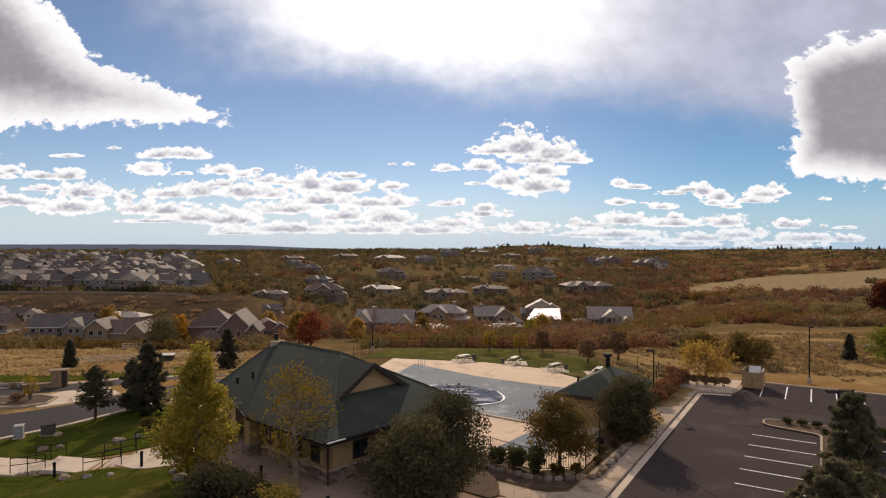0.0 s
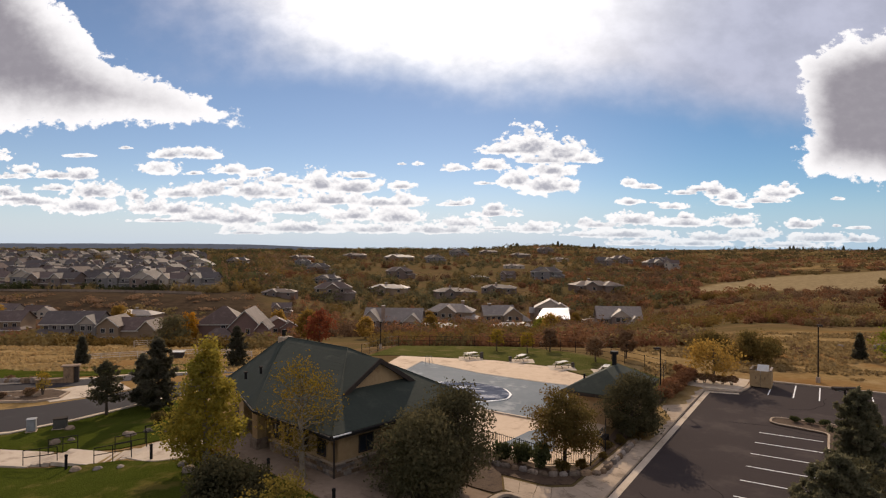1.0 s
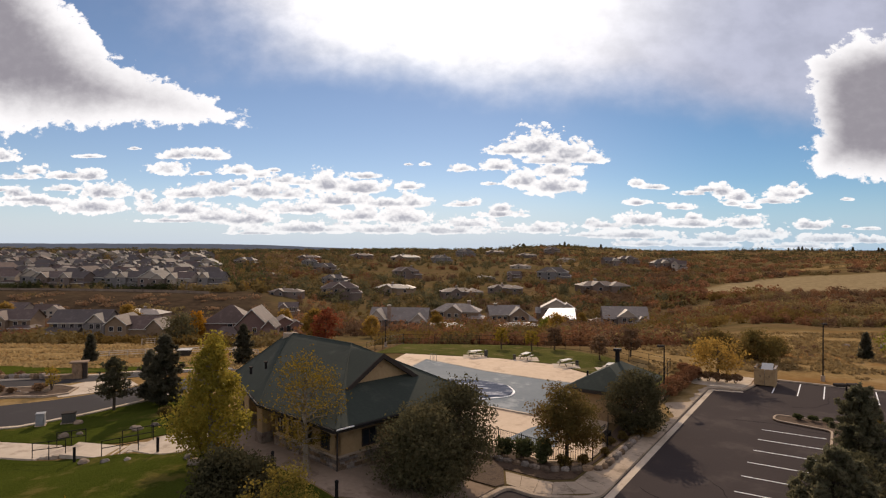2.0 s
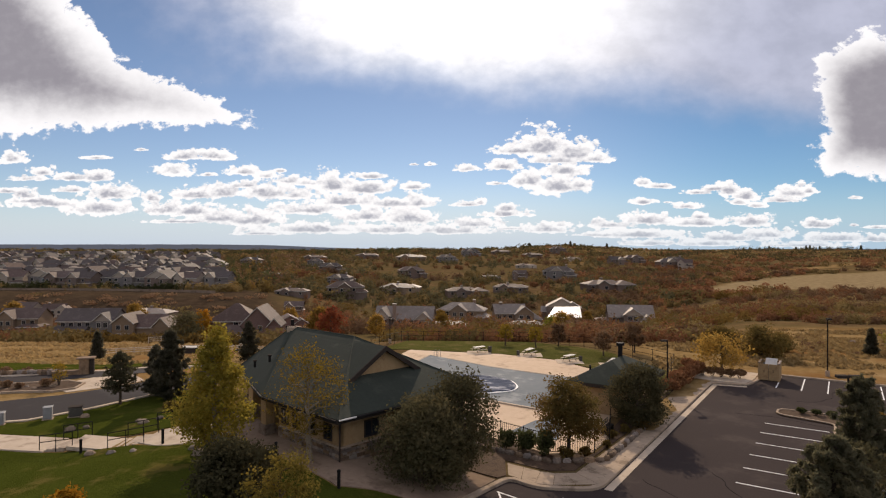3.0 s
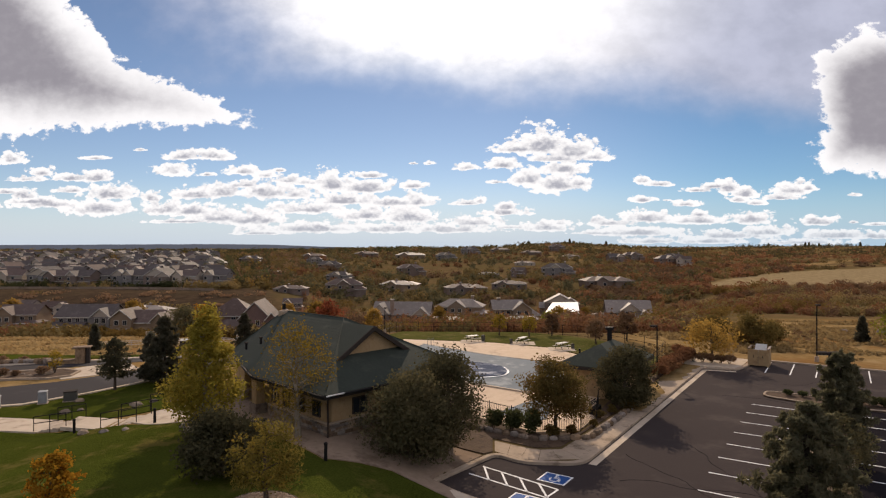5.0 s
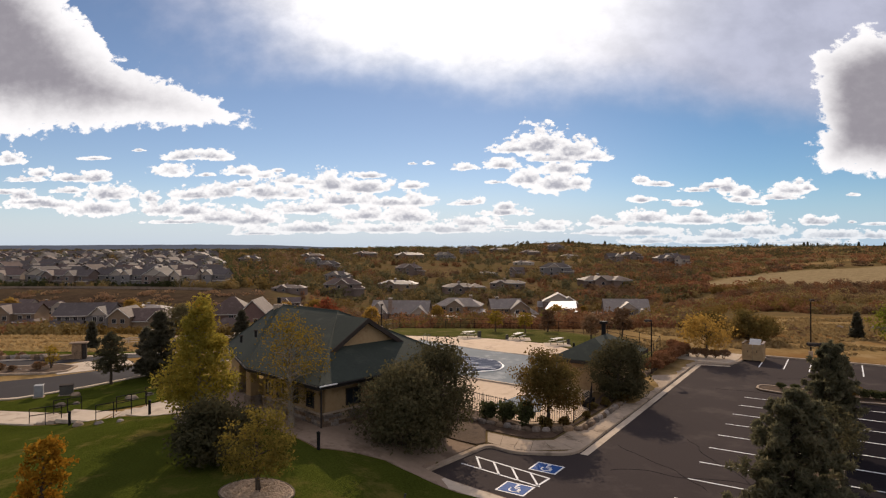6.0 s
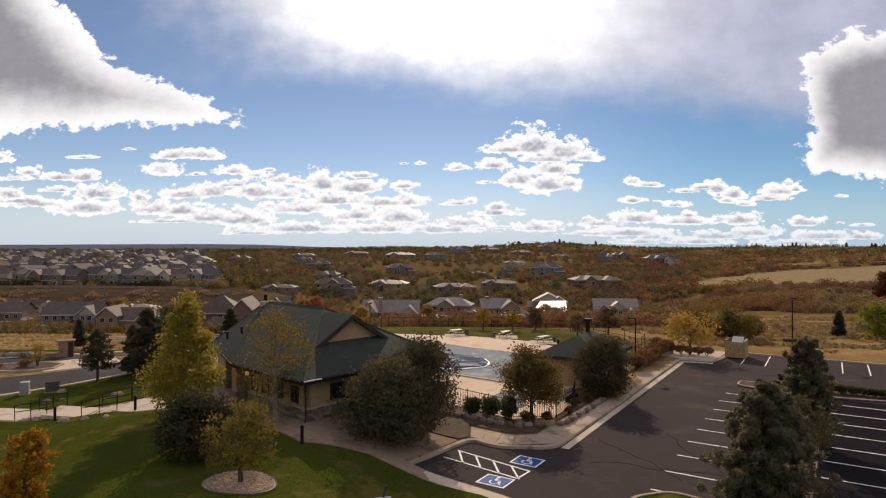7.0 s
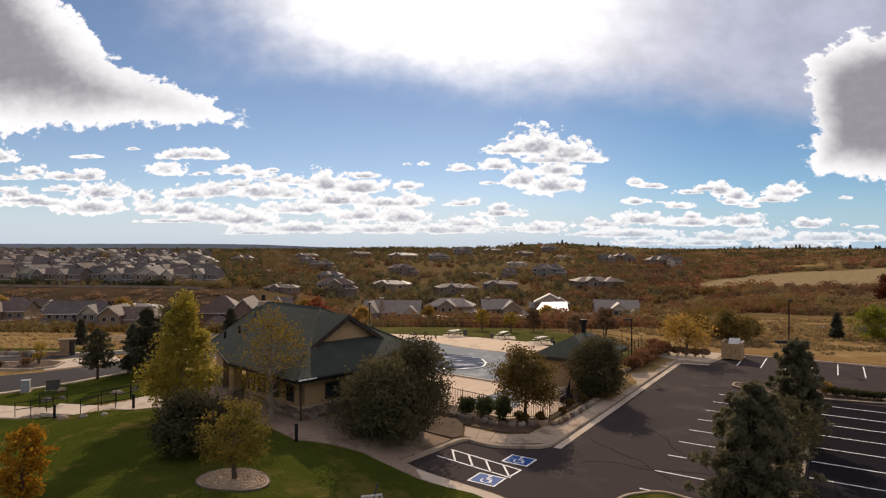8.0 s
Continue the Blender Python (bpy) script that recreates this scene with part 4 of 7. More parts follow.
def build_pool():
    pool = thing("swimming_pool", "swimming pool closed under a grey-blue winter cover", "pool")
    draped("cover", POOL_XY, 0.10, cover_mat, "taut grey-blue vinyl winter cover", "", height=grade, step=1.2, thick=0.12, parent=pool)
    strip("coping", POOL_XY, 0.35, -0.05, 0.13, pale_concrete, "pale concrete coping", "", closed=True, height=grade, side=1, parent=pool)
    ring, inner = [], []
    for k in range(44):
        a = 2 * math.pi * k / 44
        x, y = 4.3 * math.cos(a) + 1.5 * math.sin(a), 3.2 * math.sin(a) - 2.1 * math.cos(a)
        w = 1 + 0.05 * noise.noise(Vector((x * 0.6, y * 0.6, 2)))
        n = w * (0.92 + 0.035 * math.cos(a) + 0.06 * noise.noise(Vector((x * 0.9, y * 0.9, 8))))
        ring.append((-1.3 + x * w, 59.7 + y * w))
        inner.append((-1.3 + x * n, 59.7 + y * n))
    draped("foam_ring", ring, 0.17, white_cloth, "white band round the puddle", "", step=0.8, thick=0.06, parent=pool)
    draped("puddle", inner, 0.25, cover_dark, "dark wet patch with fallen leaves", "", step=0.8, thick=0.06, parent=pool)
    return pool


build_pool()
wading = [(1.6, 45.5), (4.6, 43.9), (5.3, 44.2), (6.0, 48.6), (5.2, 49.5), (3.9, 48.6)]
small_pool = thing("wading_pool", "small wading pool under a grey-blue cover", "pool")
draped("cover", wading, 0.09, cover_mat, "grey-blue winter cover", "", step=1.2, thick=0.1, parent=small_pool)

draped("oak_bed", [(-1.4, 39.8), (1.3, 39.9), (1.25, 36.9), (0.7, 36.5), (-0.25, 37.1), (-2.6, 38.5)], 0.07, mulch_mat, "dark mulched bed under the trees by the clubhouse", "planting bed", step=0.8)

# ---- clubhouse ----


def build_clubhouse():
    ZE, ZR, Z0 = 4.45, 7.8, 1.3
    club = thing("clubhouse", "single-storey pool clubhouse with a green shingle hip roof and tan walls", "building", at=pose(-8.1, 32.9, 0, 0, 0, 49.5))
    C, D, F, E, A, B = (0, 0), (12, 0), (12, 15), (8, 19), (3.5, 18), (0, 8)
    R1, R2 = (6, 6.3), (6, 14)
    eave = [(x, y, ZE) for x, y in (C, D, F, E, A, B)]
    r1, r2 = (*R1, ZR), (*R2, ZR)
    roof = Shape()
    faces = [[eave[0], eave[1], r1], [eave[1], eave[2], r2, r1], [eave[2], eave[3], r2], [eave[3], eave[4], r2], [eave[4], eave[5], r2], [eave[5], eave[0], r1, r2]]
    for f in faces:
        roof.slab(f, 0.18)
    roof_ob = part("roof", roof, roof_green, club, "dark green shingle hip roof")
    # courses of shingles, laid proud of the slopes that face the car park and the lawn
    for f in (faces[5], faces[0], faces[4]):
        a, b = Vector(f[0]), Vector(f[1])
        top0, top1 = (Vector(f[-1]), Vector(f[2])) if len(f) == 4 else (Vector(f[2]), Vector(f[2]))
        n = (b - a).cross(top0 - a).normalized()
        if n.z < 0:
            n = -n
        courses = 22
        for k in range(courses):
            f0, f1 = k / courses, (k + 1) / courses
            p0, p1 = a.lerp(top0, f0), b.lerp(top1, f0)
            q0, q1 = a.lerp(top0, f1), b.lerp(top1, f1)
            if (p1 - p0).length < 0.2:
                continue
            lip = n * 0.006
            part("shingle_course", Shape().add([p0, p1, q1, q0, p0 + lip, p1 + lip, q1 + n * 0.003, q0 + n * 0.003], [(0, 1, 5, 4), (4, 5, 6, 7), (1, 2, 6, 5), (3, 0, 4, 7)]), roof_green, roof_ob)
    # caps on ridge and hips
    for p, q in ((r1, r2), (r1, eave[0]), (r1, eave[1]), (r2, eave[5]), (r2, eave[4])):
        part("ridge_cap", Shape().tube([Vector(p) + Vector((0, 0, 0.0)), Vector(q) + Vector((0, 0, 0.0))], 0.045, 6), roof_green, roof_ob)
    # gable over the entrance from the car park
    gable = part("gable_roof", Shape().slab([(2.5, 2.5, 5.72), (5.6, 2.5, 7.6), (5.6, 7.0, 7.6), (2.5, 7.0, 5.72)], 0.2).slab([(5.6, 2.5, 7.6), (8.7, 2.5, 5.72), (8.7, 7.0, 5.72), (5.6, 7.0, 7.6)], 0.2), roof_green, club, "green shingle gable roof")
    part("gable_wall", Shape().hull([(2.9, 2.8, 5.2), (8.3, 2.8, 5.2), (8.3, 4.2, 5.2), (2.9, 4.2, 5.2)], [(3.1, 2.8, 5.9), (8.1, 2.8, 5.9), (8.1, 4.2, 5.9), (3.1, 4.2, 5.9)]).hull([(3.1, 2.8, 5.9), (8.1, 2.8, 5.9), (8.1, 4.2, 5.9), (3.1, 4.2, 5.9)], [(5.5, 2.8, 7.28), (5.7, 2.8, 7.28), (5.7, 4.2, 7.28), (5.5, 4.2, 7.28)]), wall_tan, club, "tan stucco gable end")
    for sgn in (-1, 1):
        ends = [(5.6 + sgn * 3.14, 2.42, 5.71), (5.6, 2.42, 7.62), (5.6, 2.52, 7.62), (5.6 + sgn * 3.14, 2.52, 5.71)]
        part("barge_board", Shape().slab(ends if sgn > 0 else ends[::-1], 0.32), trim_dark, gable, "dark barge board")
    # fascia and gutters
    ring = [C, D, F, E, A, B]
    for i in range(6):
        a, b = Vector(ring[i]), Vector(ring[(i + 1) % 6])
        d = (b - a).normalized()
        n = Vector((d.y, -d.x))
        quad = [a, b, b + n * 0.04, a + n * 0.04]
        part("fascia", Shape().prism([tuple(p) for p in quad[::-1]], ZE - 0.26, ZE - 0.02), trim_dark, club, "dark fascia board")
        part("gutter", Shape().tube([(*(a + n * 0.1), ZE - 0.08), (*(b + n * 0.1), ZE - 0.08)], 0.065, 8), dark_metal, club)
        # the highlight at the eave corner, put in as a short pale tube
        if i == 0:
            part("gutter_end", Shape().tube([(*(a + n * 0.14), ZE - 0.03), (*(a + d * 1.2 + n * 0.14), ZE - 0.03)], 0.045, 8), highlight_white, club, "pale end of the gutter")
    part("soffit", Shape().prism([(0.08, 0.08), (11.92, 0.08), (11.92, 14.9), (8, 18.9), (3.55, 17.9), (0.08, 7.9)], ZE - 0.24, ZE - 0.2), trim_dark, club, "dark soffit")
    # walls: stucco over a stone base, recessed porch at the far end
    line = [(0.75, 0.75), (11.25, 0.75), (11.25, 14.6), (7.7, 16.6), (5.6, 14.8), (3.6, 9.4), (2.4, 7.28), (0.75, 7.28)]
    for i in range(len(line)):
        a, b = Vector(line[i]), Vector(line[(i + 1) % len(line)])
        d = (b - a).normalized()
        n = Vector((d.y, -d.x))
        part("wall", Shape().prism([tuple(p) for p in (a, b, b - n * 0.25, a - n * 0.25)], Z0 + 1.2, ZE - 0.22), wall_tan, club, "tan stucco wall")
        base = part("stone_base", Shape().prism([tuple(p) for p in (a + n * 0.06, b + n * 0.06, b - n * 0.25, a - n * 0.25)], Z0, Z0 + 1.24), stone_mat, club, "brown ledgestone base")
        part("sill_course", Shape().prism([tuple(p) for p in (a + n * 0.1, b + n * 0.1, b - n * 0.05, a - n * 0.05)], Z0 + 1.24, Z0 + 1.33), concrete, club, "cast stone sill course")
        # single stones on the two faces that are seen
        if i in (0, 7, 6):
            rr = random.Random(40 + i)
            z = Z0 + 0.35
            while z < Z0 + 1.2:
                hgt = rr.choice((0.13, 0.17, 0.21))
                k = rr.uniform(0.0, 0.2)
                while k < (b - a).length - 0.2:
                    w = rr.uniform(0.3, 0.75)
                    w = min(w, (b - a).length - k)
                    p0, p1 = a + d * (k + 0.012), a + d * (k + w - 0.012)
                    o = n * (0.06 + rr.uniform(0.015, 0.05))
                    part("stone", Shape().prism([tuple(p) for p in (p0 + o, p1 + o, p1 + n * 0.05, p0 + n * 0.05)], z, z + hgt - 0.02), stone_mat, base)
                    k += w
                z += hgt
    for x, y in ((0.55, 8.3), (3.9, 16.9), (2.0, 12.6)):
        col = part("porch_column", Shape().box(x - 0.32, y - 0.32, Z0, x + 0.32, y + 0.32, ZE - 0.2), wall_tan, club, "square tan porch column", bevel=0.03)
        part("column_base", Shape().box(x - 0.42, y - 0.42, Z0, x + 0.42, y + 0.42, Z0 + 1.25), stone_mat, col, "stone column base", bevel=0.03)

    def window(x, y, wide, z0, z1, face):
        """face 0 looks along -y, 1 along -x."""
        m = pose(x, y, 0) if face == 0 else pose(x, y, 0, 0, 0, -90)
        fr = Shape()
        h = wide / 2
        for x0, x1, a, b in ((-h, h, z1 - 0.08, z1), (-h, h, z0, z0 + 0.08), (-h, -h + 0.08, z0 + 0.08, z1 - 0.08), (h - 0.08, h, z0 + 0.08, z1 - 0.08), (-0.03, 0.03, z0 + 0.08, z1 - 0.08)):
            fr.box(x0, -0.06, a, x1, 0.04, b)
        w = part("window", fr, trim_dark, club, "dark framed window", at=m)
        part("pane", Shape().box(-h + 0.08, -0.02, z0 + 0.08, h - 0.08, 0.0, z1 - 0.08), glass_mat, w)

    for y in (1.9, 3.6, 5.2, 6.5):
        window(0.75, y, 0.8, Z0 + 1.5, Z0 + 2.45, 1)
    window(3.0, 0.75, 1.1, Z0 + 1.5, Z0 + 2.5, 0)
    window(7.6, 0.75, 1.1, Z0 + 1.5, Z0 + 2.5, 0)
    door = part("door", Shape().box(-0.55, -0.09, Z0 + 0.4, 0.55, 0.02, Z0 + 2.6), trim_dark, club, "dark entrance door", at=pose(3.0, 8.4, 0, 0, 0, -58), bevel=0.01)
    part("door_handle", Shape().box(0.38, -0.14, Z0 + 1.4, 0.42, -0.09, Z0 + 1.65), dark_metal, door)
    part("downpipe", Shape().tube([(0.62, 0.62, ZE - 0.2), (0.62, 0.62, Z0 + 0.5)], 0.05, 8), trim_dark, club, "dark downpipe")
    # vents on the roof
    for x, y in ((1.9, 12.4), (2.6, 11.6)):
        z = ZE + x / 6 * (ZR - ZE)
        v = part("roof_vent", Shape().tube([(x, y, z - 0.1), (x, y, z + 0.35)], 0.09, 10), dark_metal, club, "short dark vent pipe")
        part("cap", Shape().tube([(x, y, z + 0.33), (x, y, z + 0.42)], 0.14, 10), trim_dark, v, "dark vent cap")
    box = part("ridge_vent_box", Shape().box(5.5, 13.4, ZR - 0.5, 6.4, 14.1, ZR + 0.02), concrete, club, "pale flashing box at the ridge", bevel=0.03)
    part("flue", Shape().tube([(5.9, 13.9, ZR + 0.1), (5.9, 13.9, ZR + 0.55)], 0.14, 10), dark_metal, box)


build_clubhouse()


def build_pool_shed():
    shed = thing("pool_shed", "small pool building with a green hip roof", "shed", at=pose(11.6, 54.2, 0.1, 0, 0, LOT_TURN))
    w, d, ze, zr = 2.9, 4.4, 2.75, 4.3
    e = [(-w, -d, ze), (w, -d, ze), (w, d, ze), (-w, d, ze)]
    r1, r2 = (0, -1.6, zr), (0, 1.6, zr)
    roof = Shape()
    for f in ([e[0], e[1], r1], [e[1], e[2], r2, r1], [e[2], e[3], r2], [e[3], e[0], r1, r2]):
        roof.slab(f, 0.16)
    part("roof", roof, roof_green, shed, "dark green shingle hip roof")
    for x0, y0, x1, y1 in ((-w + 0.5, -d + 0.5, w - 0.5, -d + 0.7), (-w + 0.5, d - 0.7, w - 0.5, d - 0.5), (-w + 0.5, -d + 0.7, -w + 0.7, d - 0.7), (w - 0.7, -d + 0.7, w - 0.5, d - 0.7)):
        part("wall", Shape().box(x0, y0, 0, x1, y1, ze - 0.12), wall_tan, shed, "tan stucco wall")
    part("fascia", Shape().box(-w - 0.03, -d - 0.03, ze - 0.3, w + 0.03, -d + 0.02, ze - 0.05).box(-w - 0.03, d - 0.02, ze - 0.3, w + 0.03, d + 0.03, ze - 0.05).box(-w - 0.03, -d + 0.02, ze - 0.3, -w + 0.02, d - 0.02, ze - 0.05).box(w - 0.02, -d + 0.02, ze - 0.3, w + 0.03, d - 0.02, ze - 0.05), trim_dark, shed, "dark fascia")
    flue = part("flue", Shape().tube([(-0.1, 1.0, zr - 0.3), (-0.1, 1.0, zr + 0.95)], 0.2, 10), dark_metal, shed, "dark metal flue")
    part("cowl", Shape().tube([(-0.1, 1.0, zr + 0.9), (-0.1, 1.0, zr + 1.15)], 0.36, 10), dark_metal, flue, "dark flue cowl")
    part("vent", Shape().tube([(-1.9, -1.6, ze + 0.3), (-1.9, -1.6, ze + 0.95)], 0.09, 8), dark_metal, shed)


build_pool_shed()

# ---- plants ----


def broadleaf(name, label, category, seed, height, width, leaf, bark=bark_mat, leaves=5000, size=0.16, stem=0.25, clumps=16, group="", stems=1, gap=0.5, cone=0.0):
    """A tree with a tapered trunk, limbs, and a crown of clumped leaves, standing at the origin."""
    rng = np.random.default_rng(seed)
    tree = thing(name, label, category, group)
    wood = Shape()
    limbs = []
    z0 = height * stem
    tips = []
    for k in range(stems):
        wood = Shape()
        lean = Vector((rng.uniform(-1, 1), rng.uniform(-1, 1), 0)) * (0.05 if stems == 1 else 0.22) * height
        top = Vector((0, 0, height * 0.86)) + lean
        base = Vector((rng.uniform(-0.15, 0.15), rng.uniform(-0.15, 0.15), -0.15)) if stems > 1 else Vector((0, 0, -0.15))
        r = height * (0.022 if stems == 1 else 0.013) + 0.02
        mid = base.lerp(top, 0.5) + Vector((rng.uniform(-0.1, 0.1), rng.uniform(-0.1, 0.1), 0))
        wood.tube([base, base.lerp(mid, 0.5), mid, mid.lerp(top, 0.6), top], [r * 1.25, r, r * 0.7, r * 0.42, r * 0.12], 7)
        for j in range(max(3, clumps // stems)):
            f = stem + (0.95 - stem) * (j + rng.uniform(0.2, 0.8)) / max(3, clumps // stems)
            p = base.lerp(mid, f * 2) if f < 0.5 else mid.lerp(top, f * 2 - 1)
            a = rng.uniform(0, 2 * math.pi)
            span = 1.0 - cone * (f - stem) / (1 - stem)
            bulge = math.sin(math.pi * min(1.0, 0.25 + 0.8 * (f - stem) / (1 - stem))) if cone < 0.5 else 1.0
            reach = width * 0.5 * rng.uniform(0.5, 0.86) * span * (0.4 + 0.6 * bulge)
            tip = p + Vector((math.cos(a) * reach, math.sin(a) * reach, reach * rng.uniform(0.15, 0.7)))
            tip.z = min(tip.z, height * 0.93)
            limbs.append(Shape().tube([p, p.lerp(tip, 0.5) + Vector((0, 0, 0.06 * height * 0.3)), tip], [r * 0.4, r * 0.25, r * 0.08], 5))
            tips.append((tip, rng.uniform(0.75, 1.2)))
            tips.append((p.lerp(tip, 0.6), rng.uniform(0.55, 0.95)))
        tips.append((top, 0.7))
        bole = part("trunk", wood, bark, tree)
        for limb in limbs:
            part("limb", limb, bark, bole)
        limbs.clear()
    # clumps fill the crown's volume, denser towards its skin
    lumps = []
    for k in range(clumps * 3):
        f = rng.uniform(0, 1)
        out = (1 - 0.84 * f) * min(1.0, 0.6 + 2 * f) if cone > 0.5 else math.sqrt(max(0.02, 1 - (2 * f - 0.9) ** 2 / 1.25))
        r = width * 0.5 * out * math.sqrt(rng.uniform(0.12, 1.0)) * rng.uniform(0.8, 1.02)
        a = rng.uniform(0, 2 * math.pi)
        lumps.append((Vector((r * math.cos(a), r * math.sin(a), z0 + (height - z0) * (0.04 + 0.92 * f))), rng.uniform(0.6, 1.15)))
    lumps += [(tip, k * 0.8) for tip, k in tips[::2]]
    pts = []
    per = max(8, leaves // len(lumps))
    rad = width * (0.17 if cone < 0.5 else 0.14)
    for tip, k in lumps:
        c = np.array(tip)
        if cone > 0.5:
            k *= 0.5 + 0.62 * (1 - (tip.z - z0) / (height - z0))
        m = int(per * k * rng.uniform(0.5, 1.4))
        sub = blob(rng, 5, c, rad * k * np.array((0.8, 0.8, 0.6)), 0.1)
        for s in sub:
            pts.append(blob(rng, max(2, m // 5), s, rad * k * gap * rng.uniform(0.7, 1.2) * np.array((1, 1, 0.8)), 0.0))
    pts = np.concatenate(pts)
    pts[:, 2] = np.maximum(pts[:, 2], min(z0 * 0.75, height * 0.2))
    part("crown", quads("crown", leaf_quads(rng, pts, size), leaf), leaf, tree)
    return tree


def conifer(name, label, category, seed, height, width, leaf=pine_leaf, bark=bark_mat, whorls=15, needles=5200, size=0.22, stem=0.08, group="", plump=0.75):
    """A pine or spruce: whorls of upswept branches that carry tufts of needles."""
    rng = np.random.default_rng(seed)
    tree = thing(name, label, category, group)
    wood = Shape()
    r = height * 0.018 + 0.03
    wood.tube([(0, 0, -0.15), (0.02, 0, height * 0.4), (0, 0.02, height * 0.75), (0, 0, height * 0.97)], [r * 1.2, r * 0.8, r * 0.45, r * 0.08], 8)
    pts = []
    tot = whorls * 6
    per = needles // tot
    for k in range(whorls):
        f = (k + rng.uniform(0.1, 0.9)) / whorls
        z = height * (stem + (0.97 - stem) * f)
        span = width * 0.5 * ((1 - f) ** plump) * (0.72 + 0.28 * math.sin(min(1, f * 5) * math.pi / 2)) + 0.1
        n = 6
        off = rng.uniform(0, 6.28)
        for j in range(n):
            if rng.uniform() < 0.1:
                continue
            a = off + 2 * math.pi * j / n + rng.uniform(-0.3, 0.3)
            reach = span * rng.uniform(0.62, 1.12)
            tip = Vector((math.cos(a) * reach, math.sin(a) * reach, z + reach * rng.uniform(0.0, 0.32)))
            wood.tube([(0, 0, z), tip * 0.55 + Vector((0, 0, z * 0.45 - 0.03)), tip], [r * 0.3, r * 0.2, r * 0.06], 5)
            tufts = max(3, int(5 * reach / (width * 0.5) + 2))
            for t in range(tufts):
                w = 0.3 + 0.7 * (t + rng.uniform(0, 1)) / tufts
                c = np.array((0, 0, z)) * (1 - w) + np.array(tip) * w + rng.normal(size=3) * 0.07 * reach
                pts.append(blob(rng, max(4, int(per * 0.9 * rng.uniform(0.6, 1.4)) // tufts + 3), c, np.array((0.17, 0.17, 0.15)) * (0.5 + reach * 0.38), 0.0))
    pts.append(blob(rng, 40, (0, 0, height * 0.97), (0.12, 0.12, 0.3), 0.0))
    pts = np.concatenate(pts)
    pts[:, 2] = np.clip(pts[:, 2], 0.12, height)
    part("trunk", wood, bark, tree)
    part("crown", quads("crown", leaf_quads(rng, pts, size, long=4.2), leaf), leaf, tree)
    return tree


def shrub(name, label, category, seed, width, height, leaf, leaves=1400, size=0.11, group=""):
    """A rounded shrub: short stems and a dense, uneven shell of leaves."""
    rng = np.random.default_rng(seed)
    ob = thing(name, label, category, group)
    wood = Shape()
    for k in range(6):
        a = rng.uniform(0, 6.28)
        wood.tube([(0.05 * math.cos(a), 0.05 * math.sin(a), -0.1), (width * 0.22 * math.cos(a), width * 0.22 * math.sin(a), height * 0.65)], [0.03, 0.012], 5)
    part("stem", wood, bark_mat, ob)
    pts = []
    for k in range(11):
        c = blob(rng, 1, (0, 0, height * 0.52), (width * 0.32, width * 0.32, height * 0.3), 0.3)[0]
        pts.append(blob(rng, leaves // 11, c, (width * 0.24, width * 0.24, height * 0.24), 0.25))
    pts = np.concatenate(pts)
    pts[:, 2] = np.clip(pts[:, 2], 0.03, height)
    part("foliage", quads("foliage", leaf_quads(rng, pts, size), leaf), leaf, ob)
    return ob


def stand(ob, x, y, turn=0.0, z=None):
    ob.matrix_basis = pose(x, y, grade(x, y) + 0.03 if z is None else z, 0, 0, turn)
    return ob


def again(ob, x, y, turn=0.0, k=1.0, z=None):
    """One more of a thing, turned and scaled."""
    m = pose(x, y, grade(x, y) + 0.03 if z is None else z, 0, 0, turn)
    c = copy_thing(ob, m)
    c.scale = (k, k, k * (0.94 + 0.12 * ((x * 7.3 + y * 3.1) % 1)))
    return c

# trees by the clubhouse and on the lawn
stand(broadleaf("birch", "young birch with thinning yellow-green leaves", "tree", 11, 7.5, 5.7, birch_leaf, birch_bark, 23000, 0.115, 0.12, 44, cone=0.8, gap=0.8), -15.7, 34.8)
stand(broadleaf("young_tree", "slender half-bare young tree with olive leaves", "tree", 12, 6.4, 4.0, sparse_leaf, birch_bark, 5600, 0.085, 0.24, 24, gap=1.1, cone=0.4), -9.9, 33.8)
stand(broadleaf("oak", "broad dark green tree before the clubhouse", "tree", 13, 4.7, 5.2, oak_leaf, bark_mat, 26000, 0.115, 0.05, 40, gap=0.95), -3.4, 33.9)
stand(broadleaf("oak", "dark green tree with bare lower twigs", "tree", 14, 6.2, 4.6, oak_leaf, bark_mat, 17000, 0.11, 0.10, 32, gap=0.95), -1.6, 36.2)
stand(broadleaf("ash", "small round olive tree behind the pool fence", "tree", 15, 4.6, 4.6, maple_leaf, bark_mat, 15000, 0.11, 0.24, 26, gap=0.8), 5.6, 41.4)
stand(broadleaf("ash", "dense dark rounded tree beside the pool walk", "tree", 16, 4.6, 4.5, oak_leaf, bark_mat, 17000, 0.12, 0.06, 28, gap=0.8), 11.8, 48.2)
stand(broadleaf("plum", "wide dark rounded shrub tree on the lawn", "tree", 17, 2.8, 3.9, plum_leaf, bark_mat, 19000, 0.115, 0.04, 30, stems=5, gap=0.85), -11.7, 27.8)
stand(broadleaf("crab_apple", "small autumn tree with yellow-green leaves in a gravel ring", "tree", 18, 3.5, 3.2, crab_leaf, bark_mat, 6400, 0.085, 0.24, 15, gap=0.85), -8.4, 24.4)
stand(broadleaf("aspen", "young aspen with bright orange-gold leaves", "tree", 19, 3.2, 2.0, yellow_leaf, bark_mat, 3600, 0.11, 0.16, 18, gap=0.75), -15.3, 20.9)
stand(conifer("pine", "small open pine beside the street", "tree", 21, 4.6, 3.6, pine_leaf, needles=2000, size=0.10, stem=0.22, plump=0.45), -31.8, 51.6)
